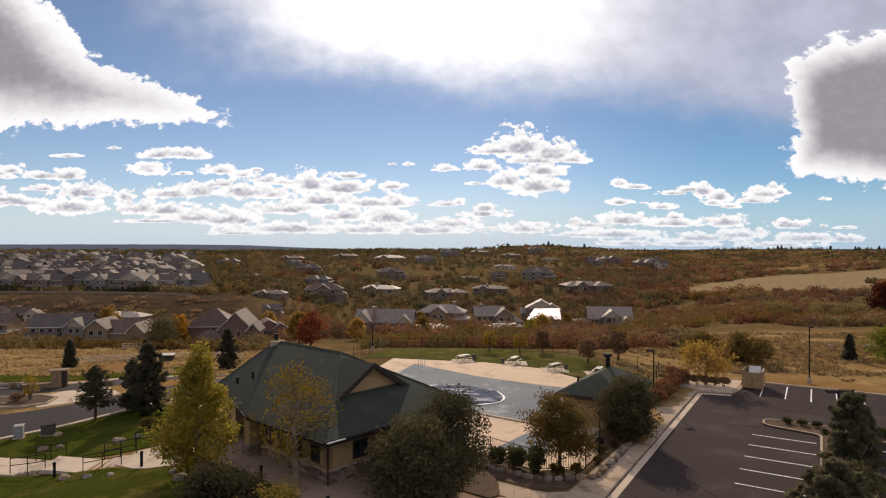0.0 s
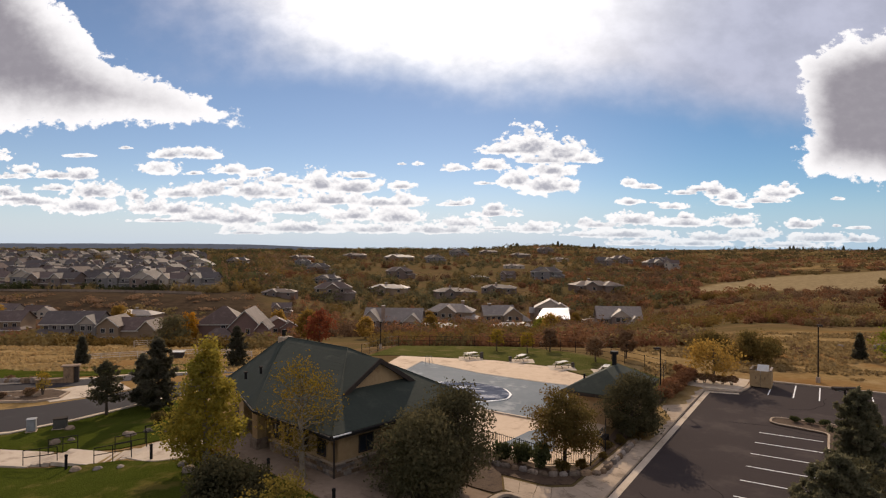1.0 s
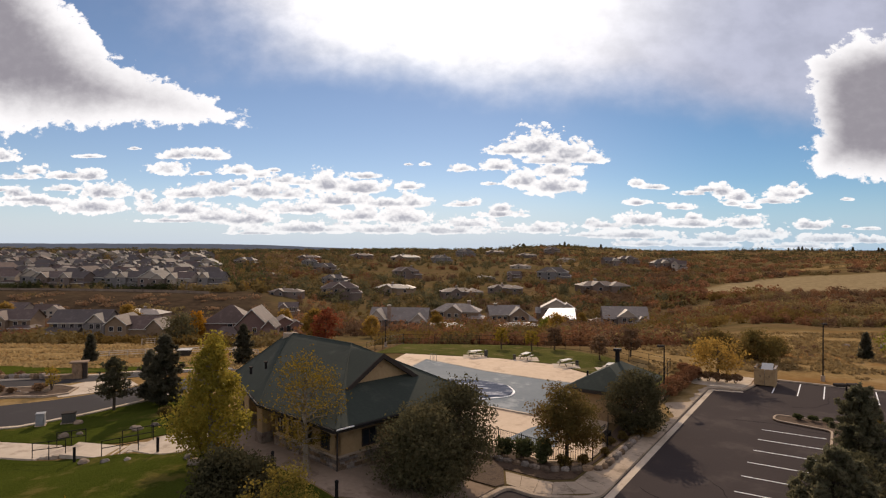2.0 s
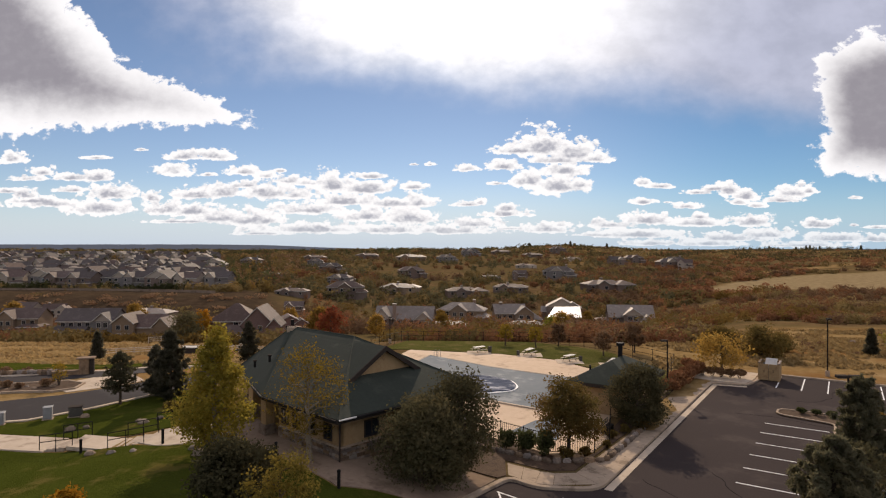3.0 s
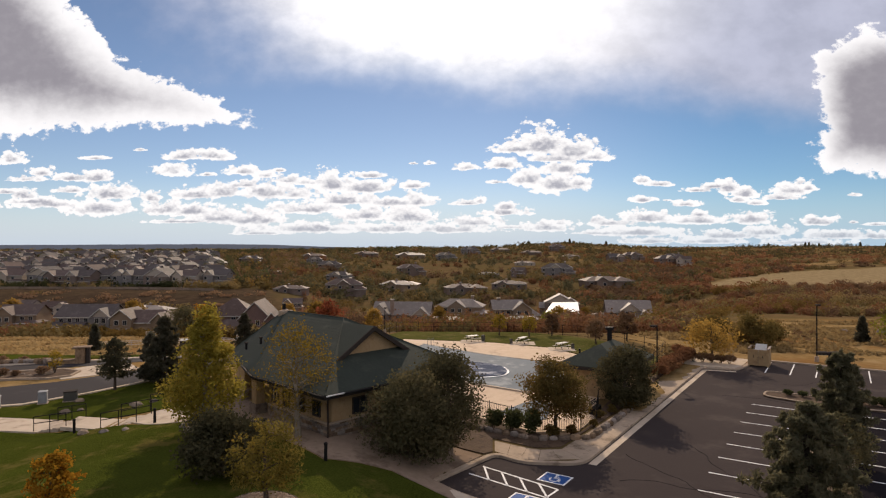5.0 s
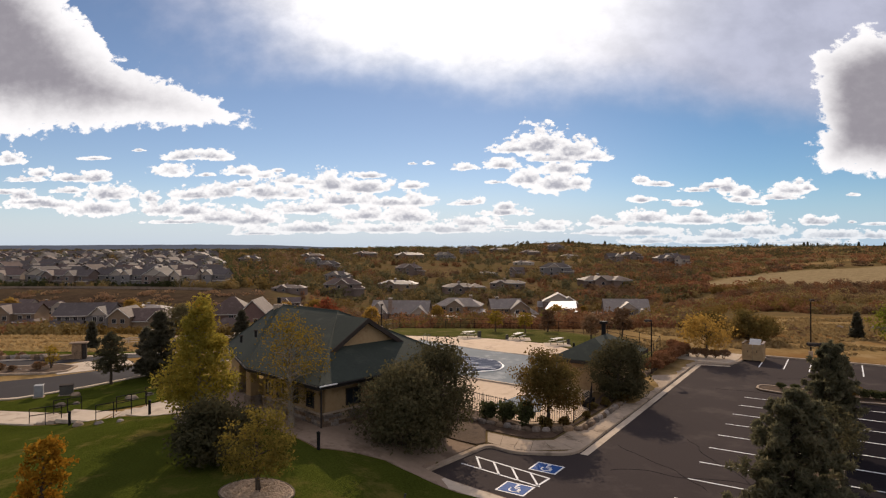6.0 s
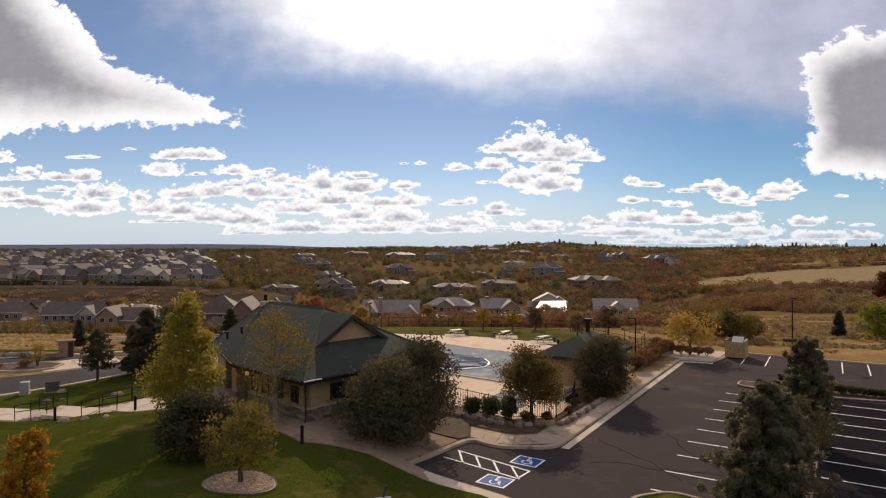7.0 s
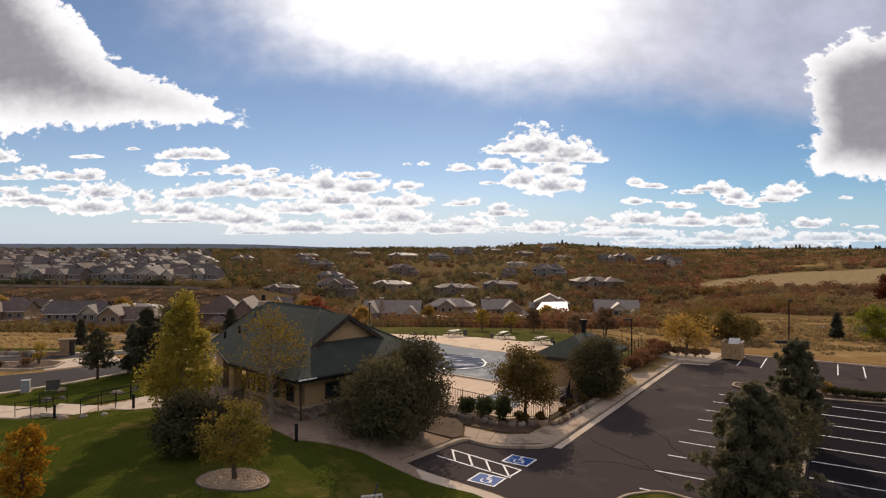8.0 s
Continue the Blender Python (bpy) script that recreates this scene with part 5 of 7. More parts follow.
dark_pine = stand(conifer("spruce", "dense dark spruce on the bank", "tree", 22, 6.3, 3.6, spruce_leaf, needles=12000, size=0.13, stem=0.03, plump=0.5), -28.2, 53.4)
again(dark_pine, -30.4, 55.0, 70, 0.74)

# planted strip between the rows of bays
strip_out = [lot(q, s) for q, s in rounded([(0.4, 3.2, 0.9), (0.4, 5.4, 0.9), (11.6, 5.4, 0.8), (11.6, 3.2, 0.8), (6.9, 2.2, 0.6), (6.9, -28, 0), (4.6, -28, 0), (4.6, 2.2, 0.6)])]
draped("planted_strip", strip_out, 0.1, mulch_mat, "mulched planting strip between the rows of bays", "planting strip", height=flat_at(0.0))
strip("strip_kerb", strip_out, 0.18, -0.05, 0.16, concrete, "concrete kerb of the planting strip", "kerb", closed=True, side=1)
near_island = [lot(q, s) for q, s in rounded([(-0.5, -25.6, 0.8), (1.0, -23.9, 0.8), (4.4, -24.6, 0.4), (4.4, -33, 0), (-0.5, -33, 0)])]
draped("near_island", near_island, 0.1, lawn_mat, "grassed island at the end of the bays", "island", height=flat_at(0.0))
strip("near_island_kerb", near_island, 0.18, -0.05, 0.16, concrete, "concrete kerb of the grassed island", "kerb", closed=True, side=1)
stand(conifer("pine", "broad dark pine in the planting strip of the car park", "tree", 23, 5.9, 5.4, pine_leaf, whorls=24, needles=34000, size=0.085, stem=0.03, plump=0.52), 14.6, 26.6, z=0.1)
stand(conifer("pine", "tall rounded pine in the planting strip", "tree", 24, 6.5, 3.6, pine_leaf, whorls=24, needles=28000, size=0.085, stem=0.04, plump=0.40), 21.8, 36.9, z=0.1)
stand(broadleaf("hawthorn", "bare-stemmed brownish shrub tree among the pines", "tree", 25, 4.0, 3.2, oak_leaf, bark_mat, 3600, 0.10, 0.15, 18, stems=3, gap=0.75), 18.6, 31.6, z=0.1)
low_hedge = shrub("hedge_shrub", "low dark clipped shrub in the planting strip", "shrub", 31, 1.3, 0.75, green_leaf, 1300, 0.10, "strip hedge")
stand(low_hedge, *lot(8.0, 4.3), z=0.1)
for k in range(5):
    again(low_hedge, *lot(8.8 + 0.75 * k, 4.3), 50 * k, 0.95, z=0.1)
for k in range(3):
    again(low_hedge, *lot(2.2 + 1.1 * k, 4.6), 70 * k, 0.7, z=0.1)
stand(shrub("grass_clump", "pale straw-coloured ornamental grass clump", "shrub", 32, 1.3, 1.2, amber_leaf, 900, 0.11), *lot(7.4, 4.2), z=0.1)

# beside the bin store and along the pool walk
stand(broadleaf("maple", "small spreading tree with golden autumn leaves", "tree", 33, 4.4, 6.0, amber_leaf, bark_mat, 3600, 0.17, 0.3, 22, gap=0.75), 25.6, 68.0)
box_hedge = shrub("hedge_shrub", "dark red-brown clipped shrub by the walk", "shrub", 34, 1.5, 0.95, brown_leaf, 1500, 0.11, "walk hedge")
stand(box_hedge, *lot(-7.6, 15.6))
for k in range(4):
    again(box_hedge, *lot(-6.7 + 0.85 * k, 15.9 + 0.25 * k), 60 * k, 1.0)
red_hedge = shrub("burning_bush", "rust-red shrub along the pool fence", "shrub", 35, 2.2, 1.7, rust_leaf, 1900, 0.13, "fence shrubs")
stand(red_hedge, 19.6, 62.6)
for k, (x, y) in enumerate(((20.6, 64.2), (21.6, 65.9), (22.5, 67.4), (18.6, 61.0), (22.8, 69.4), (20.1, 63.4), (21.1, 65.0), (22.0, 66.6), (19.1, 61.8), (17.9, 59.9), (17.4, 59.0))):
    again(red_hedge, x, y, 77 * k, 0.85 + 0.1 * (k % 3))
round_shrub = shrub("round_shrub", "rounded dark green shrub inside the pool fence", "shrub", 36, 1.45, 1.45, green_leaf, 2200, 0.10, "round shrubs")
stand(round_shrub, 1.4, 42.0)
for k, (x, y) in enumerate(((2.65, 41.6), (3.9, 40.8), (-1.2, 45.0))):
    again(round_shrub, x, y, 100 * k, 1.12 + 0.04 * k)

# ---- light poles ----


def light_pole(x, y, height, label, heads=1, z=None, turn=0.0):
    z = grade(x, y) if z is None else z
    p = thing("light_pole", label, "lamp post", "car park lights", at=pose(x, y, z, 0, 0, turn))
    part("pole", Shape().tube([(0, 0, -0.2), (0, 0, height)], [0.075, 0.06], 10), dark_metal, p)
    part("base", Shape().tube([(0, 0, -0.3), (0, 0, 0.6)], 0.22, 14), concrete, p, "round concrete footing")
    for k in range(heads):
        s = 1 if k == 0 else -1
        h = part("lamp_head", Shape().box(min(0.05 * s, 0.72 * s), -0.2, height - 0.14, max(0.05 * s, 0.72 * s), 0.2, height + 0.04), trim_dark, p, "flat dark lamp box", bevel=0.03)
        part("lens", Shape().box(min(0.2 * s, 0.65 * s), -0.15, height - 0.16, max(0.2 * s, 0.65 * s), 0.15, height - 0.138), board_white, h)
    return p


light_pole(17.8, 60.9, 4.8, "black light pole beside the pool walk", turn=200)
light_pole(37.2, 69.0, 6.3, "tall black light pole at the edge of the dry grass", turn=-100)
light_pole(22.2, 38.9, 6.0, "black twin-headed light pole among the pines", heads=2, z=0.1)
light_pole(-13.6, 88.5, 3.8, "black street light beyond the clubhouse", turn=90)

# ---- bin store ----


def build_bin_store():
    b = thing("bin_store", "tan walled bin enclosure open at the top", "bin store", at=pose(*lot(-1.5, 18.8), 0.0, 0, 0, LOT_TURN) @ Matrix.Diagonal((0.8, 0.8, 0.95, 1)))
    w, d, h, t = 1.25, 1.5, 1.95, 0.2
    for x0, y0, x1, y1 in ((-w, -d, -w + t, d), (w - t, -d, w, d), (-w + t, d - t, w - t, d)):
        part("wall", Shape().box(x0, y0, 0, x1, y1, h), wall_tan, b, "tan stucco wall", bevel=0.02)
    for x0, x1 in ((-w + t, -0.02), (0.02, w - t)):
        g = part("gate", Shape().box(x0, -d + 0.02, 0.12, x1, -d + 0.1, h - 0.05), wall_tan, b, "tan panelled gate", bevel=0.015)
        part("handle", Shape().box((x0 + x1) / 2 - 0.03, -d - 0.03, 1.0, (x0 + x1) / 2 + 0.03, -d + 0.02, 1.25), dark_metal, g)
    for x0, y0, x1, y1 in ((-w - 0.05, -d - 0.05, -w + t + 0.05, d + 0.05), (w - t - 0.05, -d - 0.05, w + 0.05, d + 0.05), (-w + t + 0.05, d - t - 0.05, w - t - 0.05, d + 0.05)):
        part("coping", Shape().box(x0, y0, h, x1, y1, h + 0.08), stone_mat, b, "brown coping", bevel=0.015)
    bin_ob = thing("dumpster", "steel waste container with a pale lid inside the enclosure", "dumpster", at=b.matrix_basis.copy())
    part("body", Shape().hull([(-0.75, -0.9, 0.1), (0.75, -0.9, 0.1), (0.75, 1.1, 0.1), (-0.75, 1.1, 0.1)], [(-0.85, -1.0, 1.4), (0.85, -1.0, 1.4), (0.85, 1.15, 1.75), (-0.85, 1.15, 1.75)]), utility_green, bin_ob, bevel=0.02)
    part("lid", Shape().slab([(-0.5, -0.7, 1.72), (0.88, -0.7, 1.72), (0.88, 0.5, 2.35), (-0.5, 0.5, 2.35)], 0.06), board_white, bin_ob, "pale plastic lid")


build_bin_store()

# ---- picnic tables, litter bins ----


def picnic_table():
    t = thing("picnic_table", "pale picnic table with benches on a concrete pad", "picnic table", "picnic tables")
    for k in range(4):
        part("board", Shape().box(-0.95, -0.38 + 0.19 * k, 0.74, 0.95, -0.38 + 0.19 * k + 0.18, 0.78), board_white, t)
    for y in (-0.78, 0.5):
        part("bench", Shape().box(-0.95, y, 0.43, 0.95, y + 0.28, 0.47), fence_wood, t, "weathered bench board", bevel=0.008)
    for x in (-0.65, 0.65):
        part("leg_frame", Shape().tube([(x, -0.62, 0.03), (x, -0.25, 0.74)], 0.035, 6).tube([(x, 0.62, 0.03), (x, 0.25, 0.74)], 0.035, 6).tube([(x, -0.72, 0.42), (x, 0.72, 0.42)], 0.03, 6), dark_metal, t, "dark tubular leg frame")
    return t


def litter_bin():
    b = thing("litter_bin", "dark round litter bin beside a picnic table", "bin", "litter bins")
    part("drum", Shape().tube([(0, 0, 0), (0, 0, 0.1), (0, 0, 0.85)], [0.26, 0.3, 0.3], 14), utility_green, b)
    part("lid", Shape().tube([(0, 0, 0.85), (0, 0, 0.95), (0, 0, 1.02)], [0.33, 0.3, 0.12], 14), dark_metal, b)
    return b


first_table = first_bin = None
for k, (x, y, turn) in enumerate(((-0.6, 77.0, 38), (5.6, 75.8, 62), (9.9, 71.8, 44), (14.6, 70.2, 66), (16.0, 68.2, 40))):
    z = grade(x, y) + 0.07
    draped("table_pad", [(x - 1.5, y - 1.3), (x + 1.5, y - 1.3), (x + 1.5, y + 1.3), (x - 1.5, y + 1.3)], 0.07, pale_concrete, "small concrete pad under a picnic table", "pavement")
    if first_table is None:
        first_table = picnic_table()
        first_table.matrix_basis = pose(x, y, z, 0, 0, turn) @ Matrix.Diagonal((0.88, 0.88, 0.95, 1))
    else:
        copy_thing(first_table, pose(x, y, z, 0, 0, turn))
    bx, by = (x + 1.35, y + 0.5) if k != 1 else (x - 1.4, y - 0.2)
    if first_bin is None:
        first_bin = litter_bin()
        first_bin.matrix_basis = pose(bx, by, z) @ Matrix.Diagonal((0.8, 0.8, 0.75, 1))
    else:
        copy_thing(first_bin, pose(bx, by, z) @ Matrix.Diagonal((0.8, 0.8, 0.75, 1)))
young = broadleaf("lawn_tree", "thin young tree on the pool lawn", "tree", 41, 3.2, 2.3, sparse_leaf, bark_mat, 900, 0.17, 0.3, 14, "lawn trees", gap=0.7)
stand(young, 3.0, 85.5)
again(young, 7.0, 83.0, 50, 0.95)
dark_young = broadleaf("lawn_tree", "small brown-leaved tree on the pool lawn", "tree", 42, 3.2, 2.4, brown_leaf, bark_mat, 2200, 0.17, 0.25, 16, "lawn trees", gap=0.6)
stand(dark_young, 10.2, 85.0)
again(dark_young, 14.6, 76.0, 90, 1.05)
again(dark_young, 19.0, 79.0, 20, 1.15)

# ---- fences ----


def fence(name, label, line, spacing, height, material, rails, radius=0.035, pickets=0.0, closed=False, group=""):
    f = thing(name, label, "fence")
    pts = [Vector(p) for p in line]
    post_mesh = Shape().tube([(0, 0, -0.2), (0, 0, height)], radius, 6).mesh("post", material)
    picket_mesh = Shape().tube([(0, 0, 0.1), (0, 0, height - 0.06)], 0.012, 4).mesh("picket", material)
    for a, b in zip(pts, pts[1:]):
        n = max(1, round((b - a).length / spacing))
        for i in range(n):
            p, q = a.lerp(b, i / n), a.lerp(b, (i + 1) / n)
            zp, zq = grade(p.x, p.y) + 0.05, grade(q.x, q.y) + 0.05
            part("post", post_mesh, material, f, at=pose(p.x, p.y, zp))
            for hgt in rails:
                part("rail", Shape().tube([(p.x, p.y, zp + hgt), (q.x, q.y, zq + hgt)], radius * 0.62, 5), material, f)
            if pickets:
                m = int((q - p).length / pickets)
                for k in range(1, m):
                    w = p.lerp(q, k / m)
                    part("picket", picket_mesh, material, f, at=pose(w.x, w.y, zp + (zq - zp) * k / m))
        if b is pts[-1] and not closed:
            part("post", post_mesh, material, f, at=pose(b.x, b.y, grade(b.x, b.y) + 0.05))
    return f


fence("pool_fence", "black metal picket fence round the pool", [(-2.6, 46.6), (-0.4, 45.1), (4.2, 41.0), (7.3, 41.4), (8.9, 44.3), (9.6, 47.5)], 2.4, 1.45, dark_metal, (0.15, 1.32), pickets=0.16)
fence("lawn_fence", "thin dark fence along the pool lawn", [(-15.0, 81.0), (-11.4, 92.2), (-2.2, 93.8), (6.6, 91.3), (13.6, 84.4), (18.0, 75.6), (21.5, 71.0), (19.4, 66.0), (17.0, 61.5)], 2.6, 1.5, dark_metal, (0.12, 0.8, 1.42))
fence("rail_fence", "pale wooden three-rail fence along the meadow", [(-47, 116), (-50, 128), (-56, 138), (-66, 138), (-72, 128)], 3.2, 1.35, fence_wood, (0.45, 0.85, 1.25), 0.1)
fence("rail_fence", "pale wooden rail fence beside the path", [(-38, 104), (-47, 110), (-56, 106), (-64, 98)], 3.2, 1.2, fence_wood, (0.45, 0.85, 1.12), 0.1)

# ---- houses in the valley ----


def roof_block(x0, x1, y0, y1, z, rise, kind, over=0.5):
    """Roof slabs over a block: kind gx or gy for a gable with its ridge along x or y, hip otherwise."""
    x0, x1, y0, y1 = x0 - over, x1 + over, y0 - over, y1 + over
    s = Shape()
    if kind == "gx":
        ym = (y0 + y1) / 2
        s.slab([(x0, y0, z), (x1, y0, z), (x1, ym, z + rise), (x0, ym, z + rise)], 0.2)
        s.slab([(x1, y1, z), (x0, y1, z), (x0, ym, z + rise), (x1, ym, z + rise)], 0.2)
    elif kind == "gy":
        xm = (x0 + x1) / 2
        s.slab([(x1, y0, z), (x1, y1, z), (xm, y1, z + rise), (xm, y0, z + rise)], 0.2)
        s.slab([(x0, y1, z), (x0, y0, z), (xm, y0, z + rise), (xm, y1, z + rise)], 0.2)
    else:
        k = min(x1 - x0, y1 - y0) / 2
        if x1 - x0 > y1 - y0:
            a, b = (x0 + k, (y0 + y1) / 2, z + rise), (x1 - k, (y0 + y1) / 2, z + rise)
            s.slab([(x0, y0, z), (x1, y0, z), b, a], 0.2).slab([(x1, y1, z), (x0, y1, z), a, b], 0.2)
            s.slab([(x1, y0, z), (x1, y1, z), b], 0.2).slab([(x0, y1, z), (x0, y0, z), a], 0.2)
        else:
            a, b = ((x0 + x1) / 2, y0 + k, z + rise), ((x0 + x1) / 2, y1 - k, z + rise)
            s.slab([(x1, y0, z), (x1, y1, z), b, a], 0.2).slab([(x0, y1, z), (x0, y0, z), a, b], 0.2)
            s.slab([(x0, y0, z), (x1, y0, z), a], 0.2).slab([(x1, y1, z), (x0, y1, z), b], 0.2)
    return s


def gable_fill(x0, x1, y0, y1, z, rise, kind):
    """The wall triangles under a gable roof."""
    if kind == "gx":
        ym = (y0 + y1) / 2
        return Shape().hull([(x0, y0, z), (x1, y0, z), (x1, y1, z), (x0, y1, z)], [(x0, ym - 0.05, z + rise), (x1, ym - 0.05, z + rise), (x1, ym + 0.05, z + rise), (x0, ym + 0.05, z + rise)])
    xm = (x0 + x1) / 2
    return Shape().hull([(x0, y0, z), (x1, y0, z), (x1, y1, z), (x0, y1, z)], [(xm - 0.05, y0, z + rise), (xm + 0.05, y0, z + rise), (xm + 0.05, y1, z + rise), (xm - 0.05, y1, z + rise)])


def house(label, blocks, windows, group="", chimney=None, plain=False, look_of=None):
    """blocks: (x0, x1, y0, y1, eave, rise, roof kind); windows: (x, y of the wall that faces the pool, z, width, height)."""
    wall, front, tiles = look_of
    h = thing("house", label, "house", group)
    for x0, x1, y0, y1, z, rise, kind in blocks:
        part("wall", Shape().box(x0, y0, -6.0, x1, y1, z), wall, h)
        if not plain:
            part("stone_base", Shape().box(x0 - 0.06, y0 - 0.06, -6.0, x1 + 0.06, y1 + 0.06, 0.9), house_stone, h, "brown stone base")
        if kind != "hip":
            part("gable", gable_fill(x0, x1, y0, y1, z, rise * 0.9, kind), front if kind == "gy" else wall, h)
        part("roof", roof_block(x0, x1, y0, y1, z, rise, kind), tiles, h)
        part("eave_trim", Shape().box(x0 - 0.42, y0 - 0.56, z - 0.30, x1 + 0.42, y0 - 0.5, z - 0.04), house_trim, h, "pale eave board") if kind != "gy" else None
        if kind == "gy":
            xm = (x0 + x1) / 2
            for side in (x0 - 0.5, x1 + 0.5):
                rake = Shape().hull([(side, y0 - 0.58, z - 0.32), (xm, y0 - 0.58, z + rise - 0.32), (xm, y0 - 0.51, z + rise - 0.32), (side, y0 - 0.51, z - 0.32)],
                                    [(side, y0 - 0.58, z - 0.02), (xm, y0 - 0.58, z + rise - 0.02), (xm, y0 - 0.51, z + rise - 0.02), (side, y0 - 0.51, z - 0.02)])
                part("rake_board", rake, house_trim, h, "pale rake board")
    for x, y, z, wide, tall in windows:
        f = part("window", Shape().box(x - wide / 2 - 0.12, y - 0.08, z - 0.12, x + wide / 2 + 0.12, y + 0.05, z + tall + 0.12), house_trim, h, "pale window frame")
        if plain:
            part("pane", Shape().box(x - wide / 2, y - 0.12, z, x + wide / 2, y - 0.085, z + tall), glass_mat, f)
            continue
        for k in (0, 1):
            part("pane", Shape().box(x - wide / 2 + k * (wide / 2 + 0.03), y - 0.12, z, x - 0.03 + k * (wide / 2 + 0.03), y - 0.085, z + tall), glass_mat, f)
    if chimney:
        x, y, z = chimney
        stack = part("chimney", Shape().box(x - 0.6, y - 0.5, 2, x + 0.6, y + 0.5, z), house_stone, h, "stone chimney")
        part("chimney_cap", Shape().box(x - 0.75, y - 0.65, z, x + 0.75, y + 0.65, z + 0.2), house_trim, stack)
    return h


def row(x0, x1, n, y, z, wide, tall):
    return [(x0 + (x1 - x0) * (k + 0.5) / n, y, z, wide, tall) for k in range(n)]


PLANS = [
    ([(-9, 4, -4, 6, 5.8, 3.6, "gx"), (-1, 7, -6.5, 3, 5.6, 3.4, "gy"), (5, 11, -3.5, 5, 3.2, 2.4, "hip")], row(-8.5, -1.5, 3, -4, 3.6, 1.3, 1.4) + row(-8.5, -1.5, 3, -4, 0.8, 1.4, 1.5) + row(0, 6, 2, -6.5, 3.6, 1.4, 1.5) + row(0, 6, 2, -6.5, 0.7, 1.6, 1.7), (-6, 1, 10.0)),
    ([(-10, 10, -5, 5.5, 5.6, 3.0, "hip"), (-4, 3, -7.5, 0, 5.6, 2.8, "gy"), (6, 12, -6.5, 2, 3.0, 1.8, "hip")], row(-9.5, -4.5, 2, -5, 3.5, 1.4, 1.4) + row(-9.5, -4.5, 2, -5, 0.8, 1.4, 1.5) + row(-3.5, 2.5, 2, -7.5, 3.4, 1.3, 1.5) + row(-3.5, 2.5, 2, -7.5, 0.7, 1.5, 1.7) + row(3.5, 6, 1, -5, 3.4, 1.4, 1.4), (5, 2, 9.6)),
    ([(-7.5, 7.5, -5, 6, 6.0, 4.2, "gy"), (-10, -6, -2, 5, 3.4, 2.4, "gx"), (1, 9.5, -6.5, 1, 5.6, 3.0, "gy")], row(-6.5, 0.5, 2, -5, 3.6, 1.6, 1.6) + row(-6.5, 0.5, 2, -5, 0.7, 2.0, 1.9) + row(2, 8.5, 2, -6.5, 3.5, 1.4, 1.4) + row(2, 8.5, 2, -6.5, 0.7, 1.8, 1.8), None),
    ([(-13, 8, -5, 6, 3.4, 2.1, "hip"), (2, 12, -8, 4, 3.4, 2.0, "hip"), (-8, -2, -7, 0, 3.5, 2.2, "gy")], row(-12, -8.5, 1, -5, 0.9, 1.8, 1.6) + row(-7.5, -2.5, 2, -7, 0.8, 1.5, 1.7) + row(3, 11, 3, -8, 0.9, 1.5, 1.6) + row(-7.5, -2.5, 2, -7, -2.2, 1.6, 1.7), (-3, 2, 6.4)),
    ([(-6.5, 6.5, -5, 5, 6.0, 3.2, "gx"), (-6, -0.5, -7, 0, 6.0, 2.9, "gy"), (0.5, 7.5, -6.6, 0, 3.2, 1.8, "hip")], row(-5.5, -1, 2, -7, 3.8, 1.2, 1.4) + row(-5.5, -1, 2, -7, 0.9, 1.4, 1.6) + row(0.5, 6, 2, -5, 4.0, 1.2, 1.2), None),
    ([(-8, 8, -5, 5, 5.4, 3.4, "gx"), (-8, 1, -7.4, -4, 2.8, 1.2, "gx"), (3, 8, -6, 0, 5.4, 2.6, "gy")], row(-7.5, 2, 4, -5, 3.7, 1.1, 1.2) + row(-7, 0.5, 3, -7.4, 0.6, 1.3, 1.5) + row(3.6, 7.4, 2, -6, 3.6, 1.1, 1.4), None),
    ([(-3.2, 3.2, -5, 6, 5.6, 2.9, "gy"), (1, 11, -3, 6, 4.2, 3.6, "gx"), (9, 14, -4.5, 5, 4.4, 3.0, "gy")], row(-2.6, 2.6, 2, -5, 3.7, 1.2, 1.3) + row(-2.6, 2.6, 2, -5, 0.8, 1.2, 1.6), None),
    ([(-10, 2, -3, 8, 6.2, 4.4, "hip"), (-1, 7.5, -5.5, 7, 5.4, 4.8, "gy"), (-7, 1, -8.5, -3, 2.9, 2.6, "hip"), (6.5, 9.5, -6.8, 0, 5.2, 2.2, "gy")], row(-4.5, -1.5, 1, -3, 4.4, 1.1, 1.4) + row(2, 6, 1, -5.5, 3.8, 0.9, 1.3), None),
    ([(-10, 10, -4, 6, 5.2, 4.0, "gx"), (-10, -4, -7.5, 0, 5.4, 3.8, "gy"), (4.5, 10, -6, 0, 5.0, 2.8, "gy")], row(-9.4, -4.6, 2, -7.5, 0.9, 1.4, 2.0) + row(-9.4, -4.6, 2, -7.5, 3.9, 1.3, 1.3) + row(-3, 4, 3, -4, 3.2, 1.3, 1.4) + row(-3, 4, 3, -4, 0.5, 1.6, 1.9) + row(5, 9.5, 2, -6, 3.2, 1.3, 1.4), (-3.2, -3.6, 10.2)),
    ([(-9, 9, -4, 6, 4.8, 4.6, "gx"), (-3.5, 4, -6.5, 0, 5.6, 3.0, "gy"), (2.5, 9, -8.5, -2, 2.6, 3.6, "gy")], row(-2.2, 2.4, 2, -6.5, 3.4, 1.5, 1.8) + row(-3, 2, 2, -6.5, 0.4, 1.5, 1.9) + row(3.5, 8, 2, -8.5, 0.3, 1.3, 1.8) + row(-8, -4.5, 2, -4, 2.8, 1.1, 1.4), None),
]
